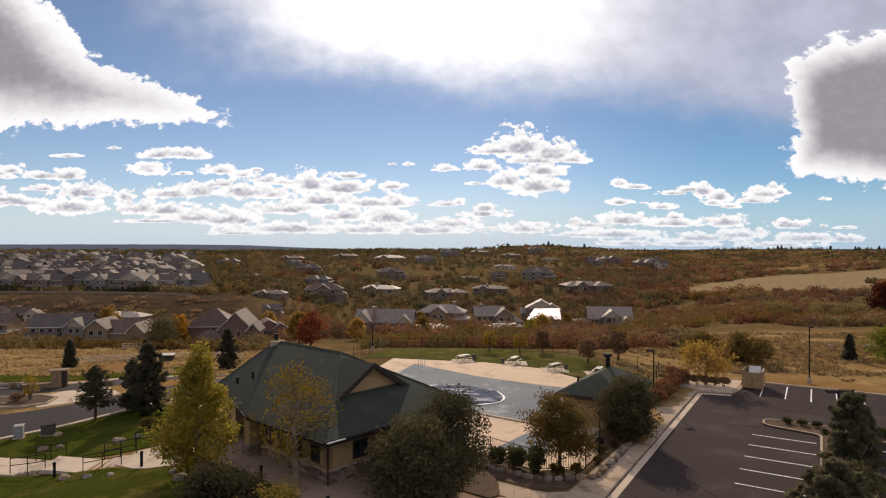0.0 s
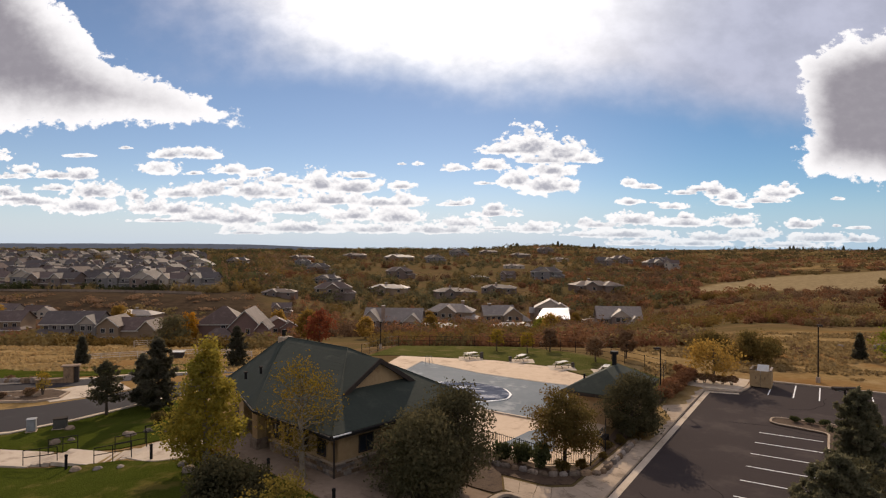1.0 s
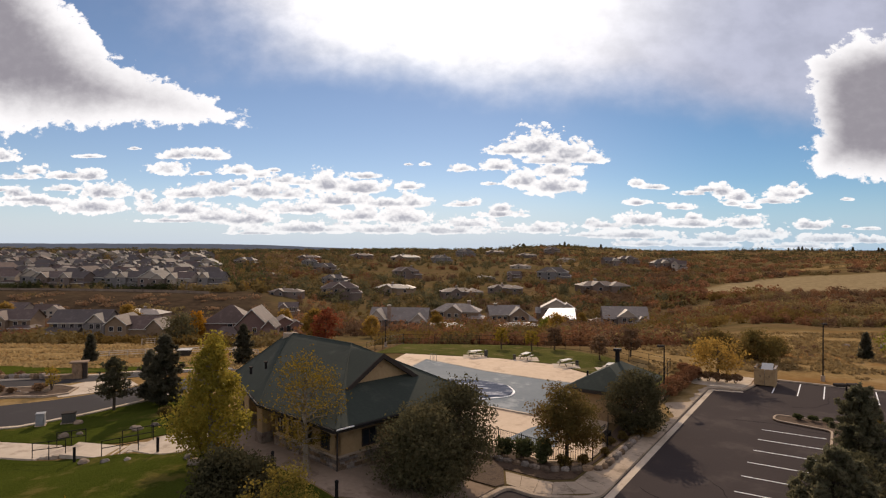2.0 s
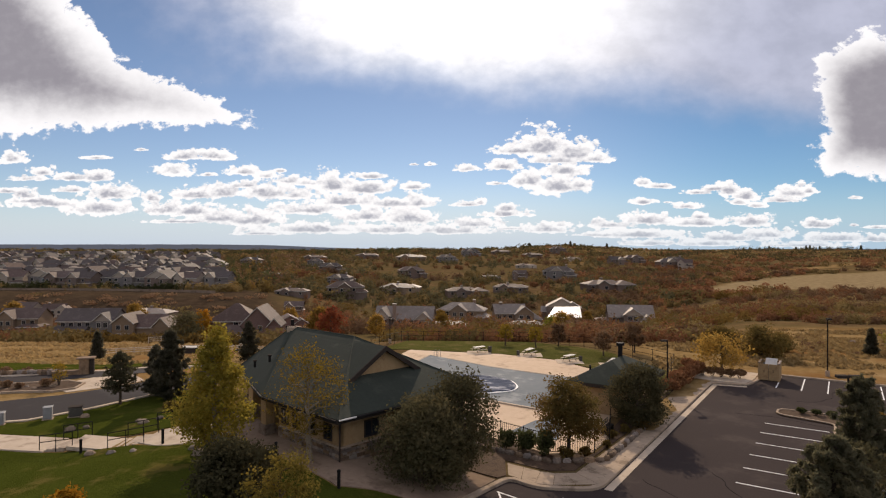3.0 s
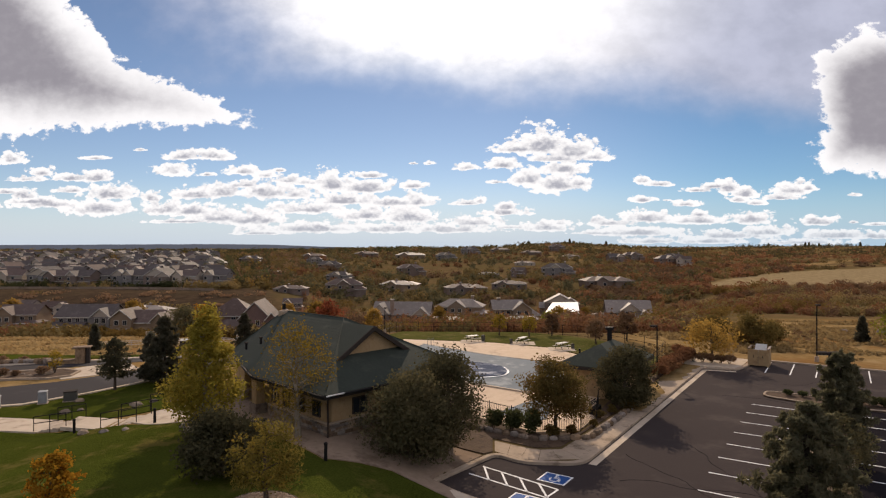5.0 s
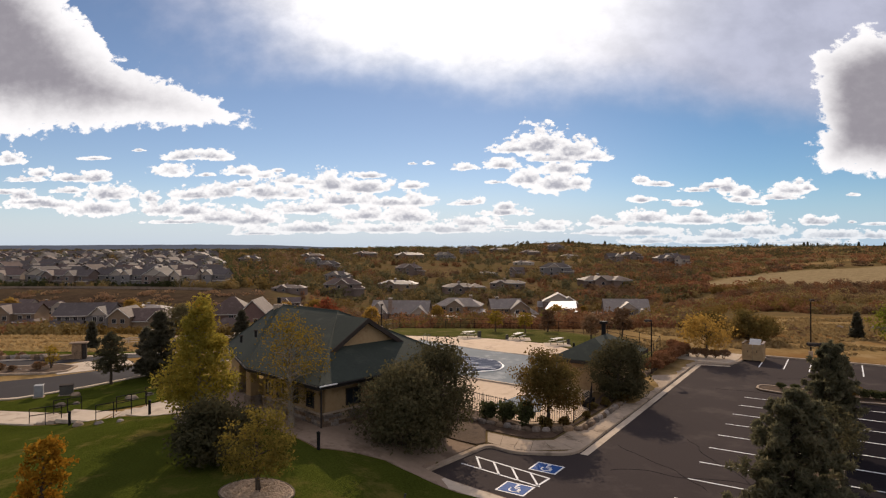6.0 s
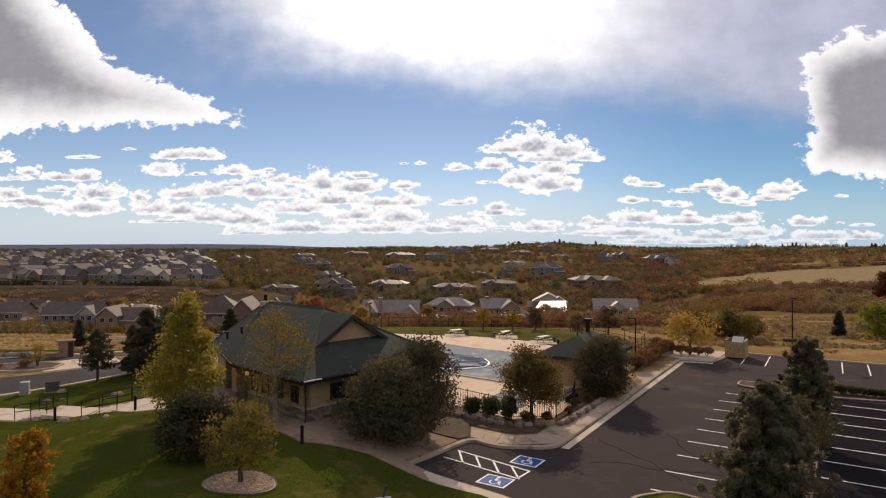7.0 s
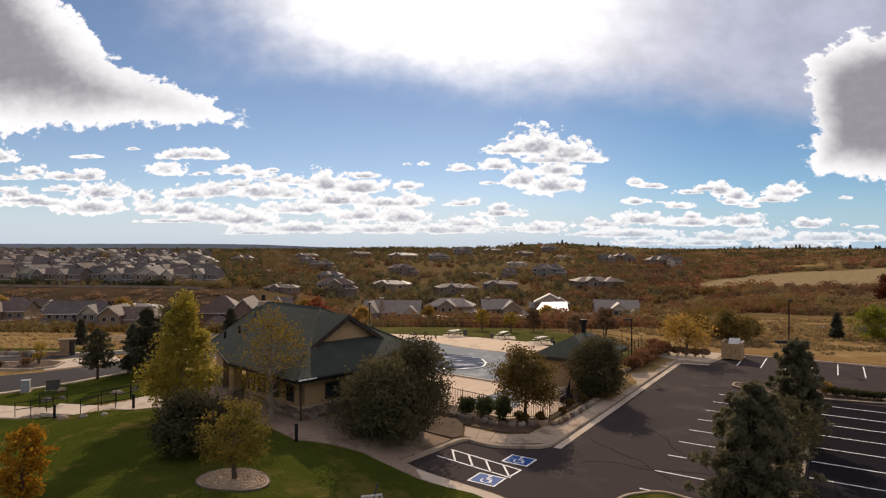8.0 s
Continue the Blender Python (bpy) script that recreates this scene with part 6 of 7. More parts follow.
PLAN_LABELS = ["two-storey {} house with a steep front gable", "wide two-storey {} house with a hip roof", "tall gabled {} house with large rear windows", "long low {} house with a broad shallow hip roof",
               "narrow two-storey {} suburban house with a double gable", "two-storey {} house with a long ridge and lean-to porch", "{} house with a narrow gabled tower and low wing",
               "large {} house with steep hipped and gabled tile roofs", "broad two-storey {} house with twin gables and chimney", "{} house with a tall roof and stepped front gables"]
PALETTES = {"tan": (wall_tan_siding, wall_tan_siding, roof_ash), "taupe": (wall_taupe, wall_cream, roof_slate), "cream": (wall_cream, wall_cream, roof_umber),
            "grey": (wall_grey, wall_cream, roof_slate), "mauve brick": (wall_brick, wall_brick, roof_umber), "brown": (wall_taupe, wall_taupe, roof_umber), "stone": (wall_taupe, wall_cream, roof_ash), "ochre": (wall_tan_siding, wall_tan_siding, roof_umber)}
built = {}


def place_house(x, y, plan, turn=0.0, k=1.0, tone="tan"):
    m = pose(x, y, grade(x, y) + (0.3 if y > 200 else -0.9), 0, 0, turn)
    key = (plan, tone, y > 300)
    if key not in built:
        blocks, wins, chim = PLANS[plan]
        if y > 300:
            wins = wins[::2]
        built[key] = house(PLAN_LABELS[plan].format(tone), blocks, wins, "houses of the valley", chimney=chim, plain=y > 300, look_of=PALETTES[tone])
        built[key].matrix_basis = m
        built[key].scale = (k, k, k)
        return built[key]
    c = copy_thing(built[key], m)
    c.scale = (k, k, k)
    return c


# the row next below the pool
for x, y, plan, turn, k, tone in ((-126, 162, 4, 10, 0.78, "ochre"), (-102, 155, 5, 6, 0.86, "grey"), (-89, 150, 6, 4, 0.80, "ochre"), (-151, 236, 3, 12, 0.60, "taupe"), (-136, 247, 3, -4, 0.72, "tan"), (-173, 241, 0, 20, 0.62, "cream"),
                                  (-186, 240, 4, 0, 0.7, "cream"), (-57, 147, 7, 8, 0.88, "mauve brick"), (-54, 168, 2, 24, 0.58, "mauve brick"), (-84, 270, 4, 10, 0.62, "brown"), (-27, 213, 8, -3, 0.98, "stone"),
                                  (-10, 300, 1, -8, 1.12, "tan"), (-13, 222, 3, 18, 0.64, "stone"), (14, 271, 0, 8, 1.02, "tan"), (16, 239, 3, 26, 0.58, "tan"), (40, 316, 2, -6, 1.0, "stone"), (60, 306, 3, 10, 0.4, "cream"), (62, 264, 9, -4, 1.0, "stone"),
                                  (-143, 162, 1, -10, 0.7, "taupe")):
    place_house(x, y, plan, turn, k, tone)
# on the slope beyond
for x, y, plan, turn, k, tone in ((-106, 339, 3, 4, 0.74, "brown"), (-100, 427, 1, -10, 0.80, "grey"), (-83, 368, 1, 12, 1.08, "brown"), (-53, 402, 3, -4, 1.02, "tan"), (-10, 390, 3, 14, 1.0, "brown"), (19, 408, 3, -8, 0.9, "brown"),
                                  (83, 415, 3, 12, 1.25, "brown"), (6, 494, 3, 8, 0.64, "taupe"), (61, 501, 1, -12, 1.2, "grey"), (45, 642, 3, 4, 0.82, "cream"), (193, 652, 1, 8, 1.2, "taupe"), (-92, 797, 3, 0, 1.5, "tan"),
                                  (-178, 646, 1, 10, 0.8, "grey"), (-155, 444, 3, -6, 0.72, "brown"), (-60, 513, 1, 16, 1.05, "brown"), (116, 802, 3, 0, 0.9, "cream"), (182, 759, 1, 10, 1.1, "brown"), (30, 497, 4, -20, 0.8, "brown"),
                                  (210, 690, 1, -10, 1.2, "grey"), (-165, 878, 3, 0, 1.3, "brown"), (-229, 598, 1, 0, 1.0, "taupe"), (128, 1066, 1, 0, 1.3, "brown"), (32, 1079, 3, 0, 1.3, "brown"), (-135, 540, 1, 12, 1.0, "taupe"),
                                  (-45, 760, 1, 20, 1.1, "grey"), (-210, 760, 3, 0, 1.2, "brown"), (150, 700, 0, 12, 1.0, "taupe"), (205, 640, 4, -15, 1.1, "cream"), (-20, 1000, 1, 6, 1.4, "grey"), (75, 930, 3, -6, 1.2, "brown")):
    place_house(x, y, plan, turn, k, tone)
# the close-built estate to the west
est = random.Random(5)
for i in range(11):
    x = -300 + 14.8 * i
    place_house(x + est.uniform(-1.5, 1.5), 340 + est.uniform(-3, 6), (4, 0, 4, 2, 4)[i % 5], est.uniform(-8, 14), 1.05, ("grey", "taupe", "cream", "grey", "brown", "taupe", "grey")[i % 7])
for j, y in enumerate((372, 408, 450, 500, 560, 640, 730, 830)):
    n = 13
    for i in range(n):
        x = -y * 0.82 + (y * 0.40) * i / n + est.uniform(-5, 5)
        place_house(x, y + est.uniform(-9, 9), est.choice((4, 4, 0, 2, 1)), est.choice((0, 8, -12, 85, 20, -6, 30)) + est.uniform(-6, 6), est.uniform(0.95, 1.12), est.choice(("grey", "taupe", "brown", "grey", "cream", "taupe")))

# the long retaining fence above the brown bank
bank_line = [(-300, 317), (-276, 319.5), (-252, 321), (-228, 321.5), (-203, 321), (-184, 319.5), (-165, 317), (-150, 314), (-138, 310)]
strip("bank_wall", bank_line, 0.5, -1.0, 1.5, terrace_mat, "long low pale fence wall above the bank", "wall", height=grade, side=1)

# ---- brush and woods ----


def thicket(name, label, leaf, seeds, size, per, spread, tall, category="brush", lumps=5):
    """Many shrubs in one mesh: seeds are (x, y, scale); each is a huddle of domes clad in leaves that face outward."""
    rng = np.random.default_rng(len(seeds) + int(size * 100))
    rows = []
    for x, y, k in seeds:
        z = grade(x, y)
        n = max(3, int(per * rng.uniform(0.8, 1.2)) // lumps)
        for i in range(lumps):
            a, r = rng.uniform(0, 6.28), math.sqrt(rng.uniform(0, 1)) * spread * 0.62 * k
            q = k * rng.uniform(0.6, 1.15) * (1.0 if i else 1.2)
            size3 = np.array((spread * 0.46, spread * 0.46, tall * 0.52)) * q
            c = np.array((x + r * math.cos(a), y + r * math.sin(a), z + tall * 0.36 * q))
            pts = blob(rng, n, c, size3, 0.74)
            out = (pts - c) / size3
            pts[:, 2] = np.maximum(pts[:, 2], z + 0.05)
            rows.append(leaf_quads(rng, pts, size * k ** 0.5, long=1.3, facing=out))
    return tagged(new(name, quads(name, np.concatenate(rows), leaf)), label, category, kind="stuff")


def clear_of_houses():
    spots = [(o.matrix_basis.translation.x, o.matrix_basis.translation.y) for o in scene.objects if o.name.split(".")[0] == "house"]
    return np.array(spots)


HOMES = clear_of_houses()
bush_rng = random.Random(8)


def scatter(count, u0, u1, y0, y1, keep, gap=9.0, power=1.0):
    out = []
    tries = 0
    while len(out) < count and tries < count * 30:
        tries += 1
        y = y0 * (y1 / y0) ** (bush_rng.random() ** power)
        x = bush_rng.uniform(u0, u1) * y
        if keep and not keep(x, y):
            continue
        if np.min((HOMES[:, 0] - x) ** 2 + (HOMES[:, 1] - y) ** 2) < gap * gap:
            continue
        mass = noise.noise(Vector((x * 0.045, y * 0.045, 51)))
        out.append((x, y, max(0.35, bush_rng.uniform(0.6, 1.2) * (1.0 + 0.75 * mass))))
    return out


def split(seeds, mats):
    return [(m, g) for m, g in regroup(seeds, mats).items()]


def regroup(seeds, mats):
    """Joins the shares that fall to the same material."""
    out = {}
    for m, g in deal(seeds, mats):
        out.setdefault(m, []).extend(g)
    return out


def deal(seeds, mats):
    """Deals seeds out among materials in patches."""
    groups = {k: [] for k in range(len(mats))}
    for s in seeds:
        v = noise.noise(Vector((s[0] * 0.018, s[1] * 0.018, 31))) + bush_rng.uniform(-0.14, 0.14)
        groups[min(len(mats) - 1, max(0, int((v + 0.5) * len(mats))))].append(s)
    return [(m, g) for m, g in zip(mats, groups.values()) if g]


BRUSH = [(brown_leaf, "brown"), (rust_leaf, "rust-red"), (olive_leaf, "olive"), (amber_brush, "yellowing")]
# east: scrub oak below the dry meadow
def east_scrub(x, y):
    u = x / y
    return noise.noise(Vector((x * 0.028, y * 0.028, 5))) > -0.12 and not (u > 0.36 and y < 118 + 260 * (min(u, 0.5) - 0.36)) and not (u > 0.30 and y > 370)


def far_scrub(x, y):
    u = x / y
    top = 434 + (u - 0.375) * 900 + 25 * noise.noise(Vector((x * 0.02, y * 0.02, 2)))
    if u > 0.29 and 372 < y < top:
        return noise.noise(Vector((x * 0.012, y * 0.012, 7))) > 0.42
    if u > 0.29 and top <= y < top + 40:
        return True
    if u > 0.40 and abs(y - 618 - (u - 0.46) * 1573 - 30 * noise.noise(Vector((x * 0.006, y * 0.006, 3)))) < 24:
        return False
    return noise.noise(Vector((x * 0.006, y * 0.016, 5))) > (-0.1 if y < 900 else 0.0)


for (m, tone), g in split(scatter(900, 0.13, 0.82, 101, 376, east_scrub), [BRUSH[0], BRUSH[1], BRUSH[0], BRUSH[2], BRUSH[1], BRUSH[3]]):
    thicket("scrub_" + tone.split("-")[0], tone + " scrub oak thicket on the slope", m, g, 0.50, 220, 3.7, 3.6)
for (m, tone), g in split(scatter(1500, 0.10, 0.82, 350, 2000, far_scrub), [BRUSH[0], BRUSH[1], BRUSH[2], BRUSH[1]]):
    thicket("far_scrub_" + tone.split("-")[0], tone + " scrub on the far slope", m, g, 1.25, 84, 6.5, 4.6)
# middle: below the pool lawn and among the houses
for (m, tone), g in split(scatter(460, -0.16, 0.30, 95, 165, lambda x, y: y > 96 - 0.5 * max(0, x - 4) and lot_axes(x, y)[1] > 26), BRUSH[::-1]):
    thicket("valley_scrub_" + tone.split("-")[0], tone + " scrub below the pool lawn", m, g, 0.36, 130, 2.3, 2.4)
for (m, tone), g in split(scatter(700, -0.30, 0.32, 165, 340, None, 10), BRUSH):
    thicket("valley_wood_" + tone.split("-")[0], tone + " scrub and low trees between the houses", m, g, 0.55, 112, 3.0, 4.4)
for (m, tone), g in split(scatter(2100, -0.38, 0.36, 340, 1500, lambda x, y: noise.noise(Vector((x * 0.01, y * 0.006, 15))) > -0.4, 10), [BRUSH[0], BRUSH[2], (oak_leaf, "dull-green"), BRUSH[2], BRUSH[1]]):
    thicket("slope_wood_" + tone.split("-")[0], tone + " woodland on the far slope", m, g, 1.2, 78, 5.0, 5.6)
# west: among and behind the estate
for (m, tone), g in split(scatter(1500, -0.85, -0.30, 338, 1000, None, 8), [BRUSH[2], BRUSH[0], BRUSH[2], BRUSH[3]]):
    thicket("estate_trees_" + tone.split("-")[0], tone + " trees among the estate houses", m, g, 1.1, 50, 3.6, 6.4)
for (m, tone), g in split(scatter(1100, -0.9, 0.9, 1000, 3000, None, 20), [(far_leaf, "dull olive"), (far_leaf, "dull olive"), BRUSH[2]]):
    thicket("horizon_wood_" + tone.split("-")[0], tone + " woodland towards the horizon", m, g, 3.2, 46, 24.0, 6.5)
for (m, tone), g in split(scatter(300, -0.86, -0.28, 122, 190, lambda x, y: y > 128 or x / y > -0.45, 8), BRUSH):
    thicket("meadow_scrub_" + tone.split("-")[0], tone + " scrub behind the meadow", m, g, 0.55, 85, 3.0, 2.4)
for (m, tone), g in split(scatter(200, -0.86, -0.34, 190, 300, None, 8), [BRUSH[0], BRUSH[0], BRUSH[2]]):
    thicket("bank_scrub_" + tone.split("-")[0], tone + " low scrub on the bank below the estate", m, g, 0.8, 60, 4.5, 1.8)

for (m, tone), g in split(scatter(330, -0.90, -0.40, 322, 334, None, 5), [(green_leaf, "dark green"), (olive_leaf, "olive")]):
    thicket("estate_hedge_" + tone.split(" ")[0], tone + " garden trees before the estate", m, g, 0.75, 60, 1.9, 4.6)
for (m, tone), g in split(scatter(760, -0.9, -0.34, 345, 800, None, 6), [(green_leaf, "dark green"), (oak_leaf, "dull green")]):
    thicket("estate_wood_" + tone.split(" ")[0], tone + " trees between the estate houses", m, g, 1.0, 60, 3.0, 8.0)

# woods that stand up from the skyline
rim = random.Random(19)
east_rim = [(u * y, y, rim.uniform(0.5, 1.3)) for u, y in ((rim.uniform(0.40, 0.72), rim.uniform(1980, 2180)) for _ in range(190)) if noise.noise(Vector((u * 22, 0, 4))) > -0.12]
thicket("skyline_wood_east", "dark conifer woods along the eastern skyline", spruce_leaf, east_rim, 1.6, 60, 6.0, 13.0)
knoll_rim = [(u * y, y, rim.uniform(0.5, 1.2)) for u, y in ((rim.uniform(-0.06, 0.30), rim.uniform(1330, 1450)) for _ in range(130)) if noise.noise(Vector((u * 30, 0, 14))) > -0.05]
thicket("skyline_wood_mid", "dark clumps of trees along the ridge", green_leaf, knoll_rim, 1.3, 60, 5.5, 7.0)
west_rim = [(u * y, y, rim.uniform(0.5, 1.2)) for u, y in ((rim.uniform(-0.62, -0.06), rim.uniform(1100, 1500)) for _ in range(260))]
thicket("skyline_wood_west", "dull green treetops towards the horizon", green_leaf, west_rim, 1.5, 60, 7.5, 8.0)

# ---- beds, stones and small fittings near the clubhouse ----


def boulder(seed, size, label, group="", name="boulder"):
    rng = np.random.default_rng(seed)
    bm = bmesh.new()
    bmesh.ops.create_icosphere(bm, subdivisions=2, radius=0.5)
    for v in bm.verts:
        k = 1 + 0.28 * noise.noise(Vector(v.co) * 2.1 + Vector((seed * 3.7, 0, 0))) + 0.1 * noise.noise(Vector(v.co) * 6 + Vector((0, seed, 0)))
        v.co = Vector((v.co.x * k, v.co.y * k * 0.85, max(-0.22, v.co.z * k * 0.62)))
    me = bpy.data.meshes.new(name)
    bm.to_mesh(me)
    bm.free()
    me.materials.append(rock_mat)
    ob = tagged(new(name, me), label, "rock", group)
    ob.scale = (size, size, size)
    return ob


def set_rock(ob, x, y, turn, size, z=None):
    zz = (grade(x, y) if z is None else z) + 0.14 * size
    c = copy_thing(ob, pose(x, y, zz, 0, 0, turn))
    c.scale = (size, size, size * 0.9)
    return c


rock_a = boulder(1, 0.9, "weathered tan boulder beside the stair")
rock_a.matrix_basis = pose(-25.6, 44.4, grade(-25.6, 44.4) + 0.12) @ Matrix.Diagonal((0.9, 0.9, 0.8, 1))
for k, (x, y, sz) in enumerate(((-24.6, 45.0, 0.7), (-26.4, 45.2, 0.6), (-24.9, 37.0, 0.8), (-23.2, 36.5, 0.6), (-31.0, 43.9, 0.9), (-30.2, 44.6, 0.6), (-32.2, 47.4, 0.8), (-21.6, 36.2, 0.5), (-22.8, 44.0, 0.5), (-16.6, 34.4, 0.9), (-17.4, 35.4, 0.7))):
    set_rock(rock_a, x, y, 67 * k, sz)

# dry stone edging between the pool fence and the walk, with its planting bed
draped("planting_bed", [lot(q, s) for q, s in ((-8.65, 8.0), (-8.5, 0.0), (-8.2, -10.0), (-8.5, -18.9), (-9.8, -19.9), (-12.7, -19.7))] + [(-3.2, 40.0), (-4.0, 44.0), (-2.6, 46.4), (-0.4, 45.0), (4.2, 40.9), (7.3, 41.3), (8.9, 44.2), (9.8, 47.4), (14.6, 57.6)], 0.05, mulch_mat, "mulched bed along the pool fence", "planting bed", step=1.0)
edging = thing("stone_edging", "low dry-stone edging of tan boulders along the bed", "stone edging", kind="structure")
stone_meshes = []
for k in range(4):
    b = Shape()
    rr = random.Random(60 + k)
    ring0 = [(0.34 * math.cos(a) * rr.uniform(0.85, 1.15), 0.22 * math.sin(a) * rr.uniform(0.85, 1.15), -0.15) for a in (2 * math.pi * j / 7 for j in range(7))]
    ring1 = [(x * 1.05, y * 1.05, 0.1) for x, y, z in ring0]
    ring2 = [(x * 0.75, y * 0.75, 0.22 + rr.uniform(-0.03, 0.04)) for x, y, z in ring0]
    b.hull(ring0, ring1).hull(ring1, ring2)
    stone_meshes.append(b.mesh("edging_stone", stone_mat))
line = [Vector(p) for p in ((-1.8, 43.4), (-0.4, 42.0), (4.2, 39.3), (7.7, 39.9), (9.8, 43.4), (12.4, 48.0))]
kk = 0
for a, b in zip(line, line[1:]):
    n = int((b - a).length / 0.62)
    for i in range(n):
        p = a.lerp(b, (i + 0.5) / n)
        turn = math.degrees(math.atan2(b.y - a.y, b.x - a.x)) + (kk * 37 % 23) - 11
        part("edging_stone", stone_meshes[kk % 4], stone_mat, edging, at=pose(p.x, p.y, grade(p.x, p.y) + 0.07 + 0.03 * (kk % 3), 0, 0, turn) @ Matrix.Diagonal((1.0 + 0.2 * (kk * 3 % 4 - 1.5) / 1.5, 0.9, 0.9, 1)))
        kk += 1
bed_shrub = shrub("bed_shrub", "low brown autumn shrub in the bed", "shrub", 71, 1.0, 0.7, maple_leaf, 700, 0.09, "bed shrubs")
stand(bed_shrub, 6.6, 40.6)
for k, (x, y) in enumerate(((8.4, 42.6), (9.2, 44.8), (10.4, 46.2), (11.8, 47.0), (13.2, 50.8), (14.4, 53.4), (15.4, 55.4), (5.2, 40.2), (13.9, 52.0))):
    again(bed_shrub, x, y, 83 * k, 0.8 + 0.12 * (k % 4))

# gravel ring round the crab apple
ring_pts = [(-8.5 + 1.55 * math.cos(a), 24.5 + 1.25 * math.sin(a)) for a in (2 * math.pi * k / 26 for k in range(26))]
draped("gravel_ring", ring_pts, 0.10, gravel_mat, "round bed of river gravel under the small tree", "gravel bed", step=0.6)
strip("ring_edging", ring_pts, 0.06, -0.1, 0.115, dirt_edge, "low steel edging round the gravel", "edging", closed=True, height=grade, side=1)
gr = np.random.default_rng(77)
pebbles = Shape()
for k in range(1500):
    a, r = gr.uniform(0, 6.28), math.sqrt(gr.uniform(0, 1)) * 0.97
    x, y = -8.5 + 1.48 * r * math.cos(a), 24.5 + 1.18 * r * math.sin(a)
    z, q, tw = grade(x, y) + 0.10, gr.uniform(0.035, 0.085), gr.uniform(0, 6.28)
    ring0 = [(x + q * math.cos(tw + w) * gr.uniform(0.8, 1.3), y + q * math.sin(tw + w), z - 0.01) for w in (0, 1.57, 3.14, 4.71)]
    pebbles.hull(ring0, [(x + (px - x) * 0.55, y + (py - y) * 0.55, z + q * 0.8) for px, py, pz in ring0])
solid("pebbles", pebbles, gravel_mat, "loose tan and grey river pebbles", "gravel", kind="stuff")


def bollard(x, y):
    b = thing("bollard_light", "short dark bollard light beside the walk", "bollard", "bollard lights", at=pose(x, y, grade(x, y) + 0.05))
    part("post", Shape().tube([(0, 0, -0.1), (0, 0, 0.82)], 0.085, 12), dark_metal, b)
    part("cap", Shape().tube([(0, 0, 0.82), (0, 0, 0.9), (0, 0, 0.94)], [0.1, 0.1, 0.05], 12), dark_metal, b)


for x, y in ((-20.2, 37.1), (-25.9, 37.6), (-7.4, 30.3), (-11.9, 34.0)):
    bollard(x, y)


def handrail(x0, y0, x1, y1, z0, z1):
    """A pair of posts with a sloped top rail and a mid rail along a flight of steps."""
    r = thing("handrail", "dark tubular steel handrail beside the steps", "handrail", "stair handrails")
    a, b = Vector((x0, y0, z0)), Vector((x1, y1, z1))
    for k in (0, 0.5, 1):
        p = a.lerp(b, k)
        part("post", Shape().tube([p - Vector((0, 0, 0.3)), p + Vector((0, 0, 0.95))], 0.028, 7), dark_metal, r)
    for h in (0.5, 0.95):
        part("rail", Shape().tube([a + Vector((0, 0, h)), b + Vector((0, 0, h))], 0.028, 7), dark_metal, r)


handrail(-22.0, 38.1, -24.3, 37.9, 1.35, 0.95)
handrail(-22.2, 40.3, -24.3, 40.2, 1.35, 0.95)
handrail(-27.3, 38.8, -29.8, 39.1, 0.72, 0.30)
handrail(-27.5, 41.2, -29.8, 41.5, 0.72, 0.30)
handrail(-21.0, 41.9, -23.0, 41.6, 1.5, 1.3)

for x, y, w, h, mat, label in ((-34.8, 46.7, 0.6, 0.95, utility_grey, "pale grey utility cabinet beside the street"), (-33.1, 47.6, 0.95, 0.8, utility_green, "dark squat utility box beside the street"), (-37.4, 45.0, 0.55, 0.9, utility_grey, "pale grey utility pedestal by the kerb")):
    c = thing("utility_cabinet", label, "utility box", "utility cabinets", at=pose(x, y, grade(x, y) + 0.02, 0, 0, 28))
    part("plinth", Shape().box(-w / 2 - 0.08, -0.43, -0.1, w / 2 + 0.08, 0.43, 0.08), concrete, c, "concrete plinth")
    part("body", Shape().box(-w / 2, -0.35, 0.08, w / 2, 0.35, h), mat, c, bevel=0.03)
    part("lid", Shape().box(-w / 2 - 0.03, -0.38, h, w / 2 + 0.03, 0.38, h + 0.07), trim_dark if mat is utility_green else utility_grey, c, "sloping lid", bevel=0.02)
    part("door", Shape().box(-w / 2 + 0.06, -0.372, 0.16, w / 2 - 0.06, -0.352, h - 0.1), mat, c, "cabinet door")

# entrance monument beyond the island
mon = thing("entrance_monument", "stone entrance pier with a flat weathered cap", "monument", at=pose(-44.0, 64.9, grade(-44.0, 64.9), 0, 0, 24))
part("pier", Shape().box(-0.45, -0.45, -0.3, 0.5, 0.45, 1.75), stone_mat, mon, "brown ledgestone pier", bevel=0.03)
part("post", Shape().box(0.55, -0.3, -0.3, 0.95, 0.3, 1.75), trim_dark, mon, "dark square post")
part("cap", Shape().box(-0.7, -0.6, 1.75, 1.1, 0.6, 1.9), terrace_mat, mon, "weathered cast cap", bevel=0.03)
part("wing_wall", Shape().box(-3.0, -0.3, -0.4, -0.45, 0.3, 0.45), stone_mat, mon, "low stone wing wall", bevel=0.03)
part("wing_cap", Shape().box(-3.1, -0.4, 0.45, -0.45, 0.4, 0.55), terrace_mat, mon)
low_wall = thing("stone_edging", "long low rubble edging of the street bed", "stone edging", kind="structure")
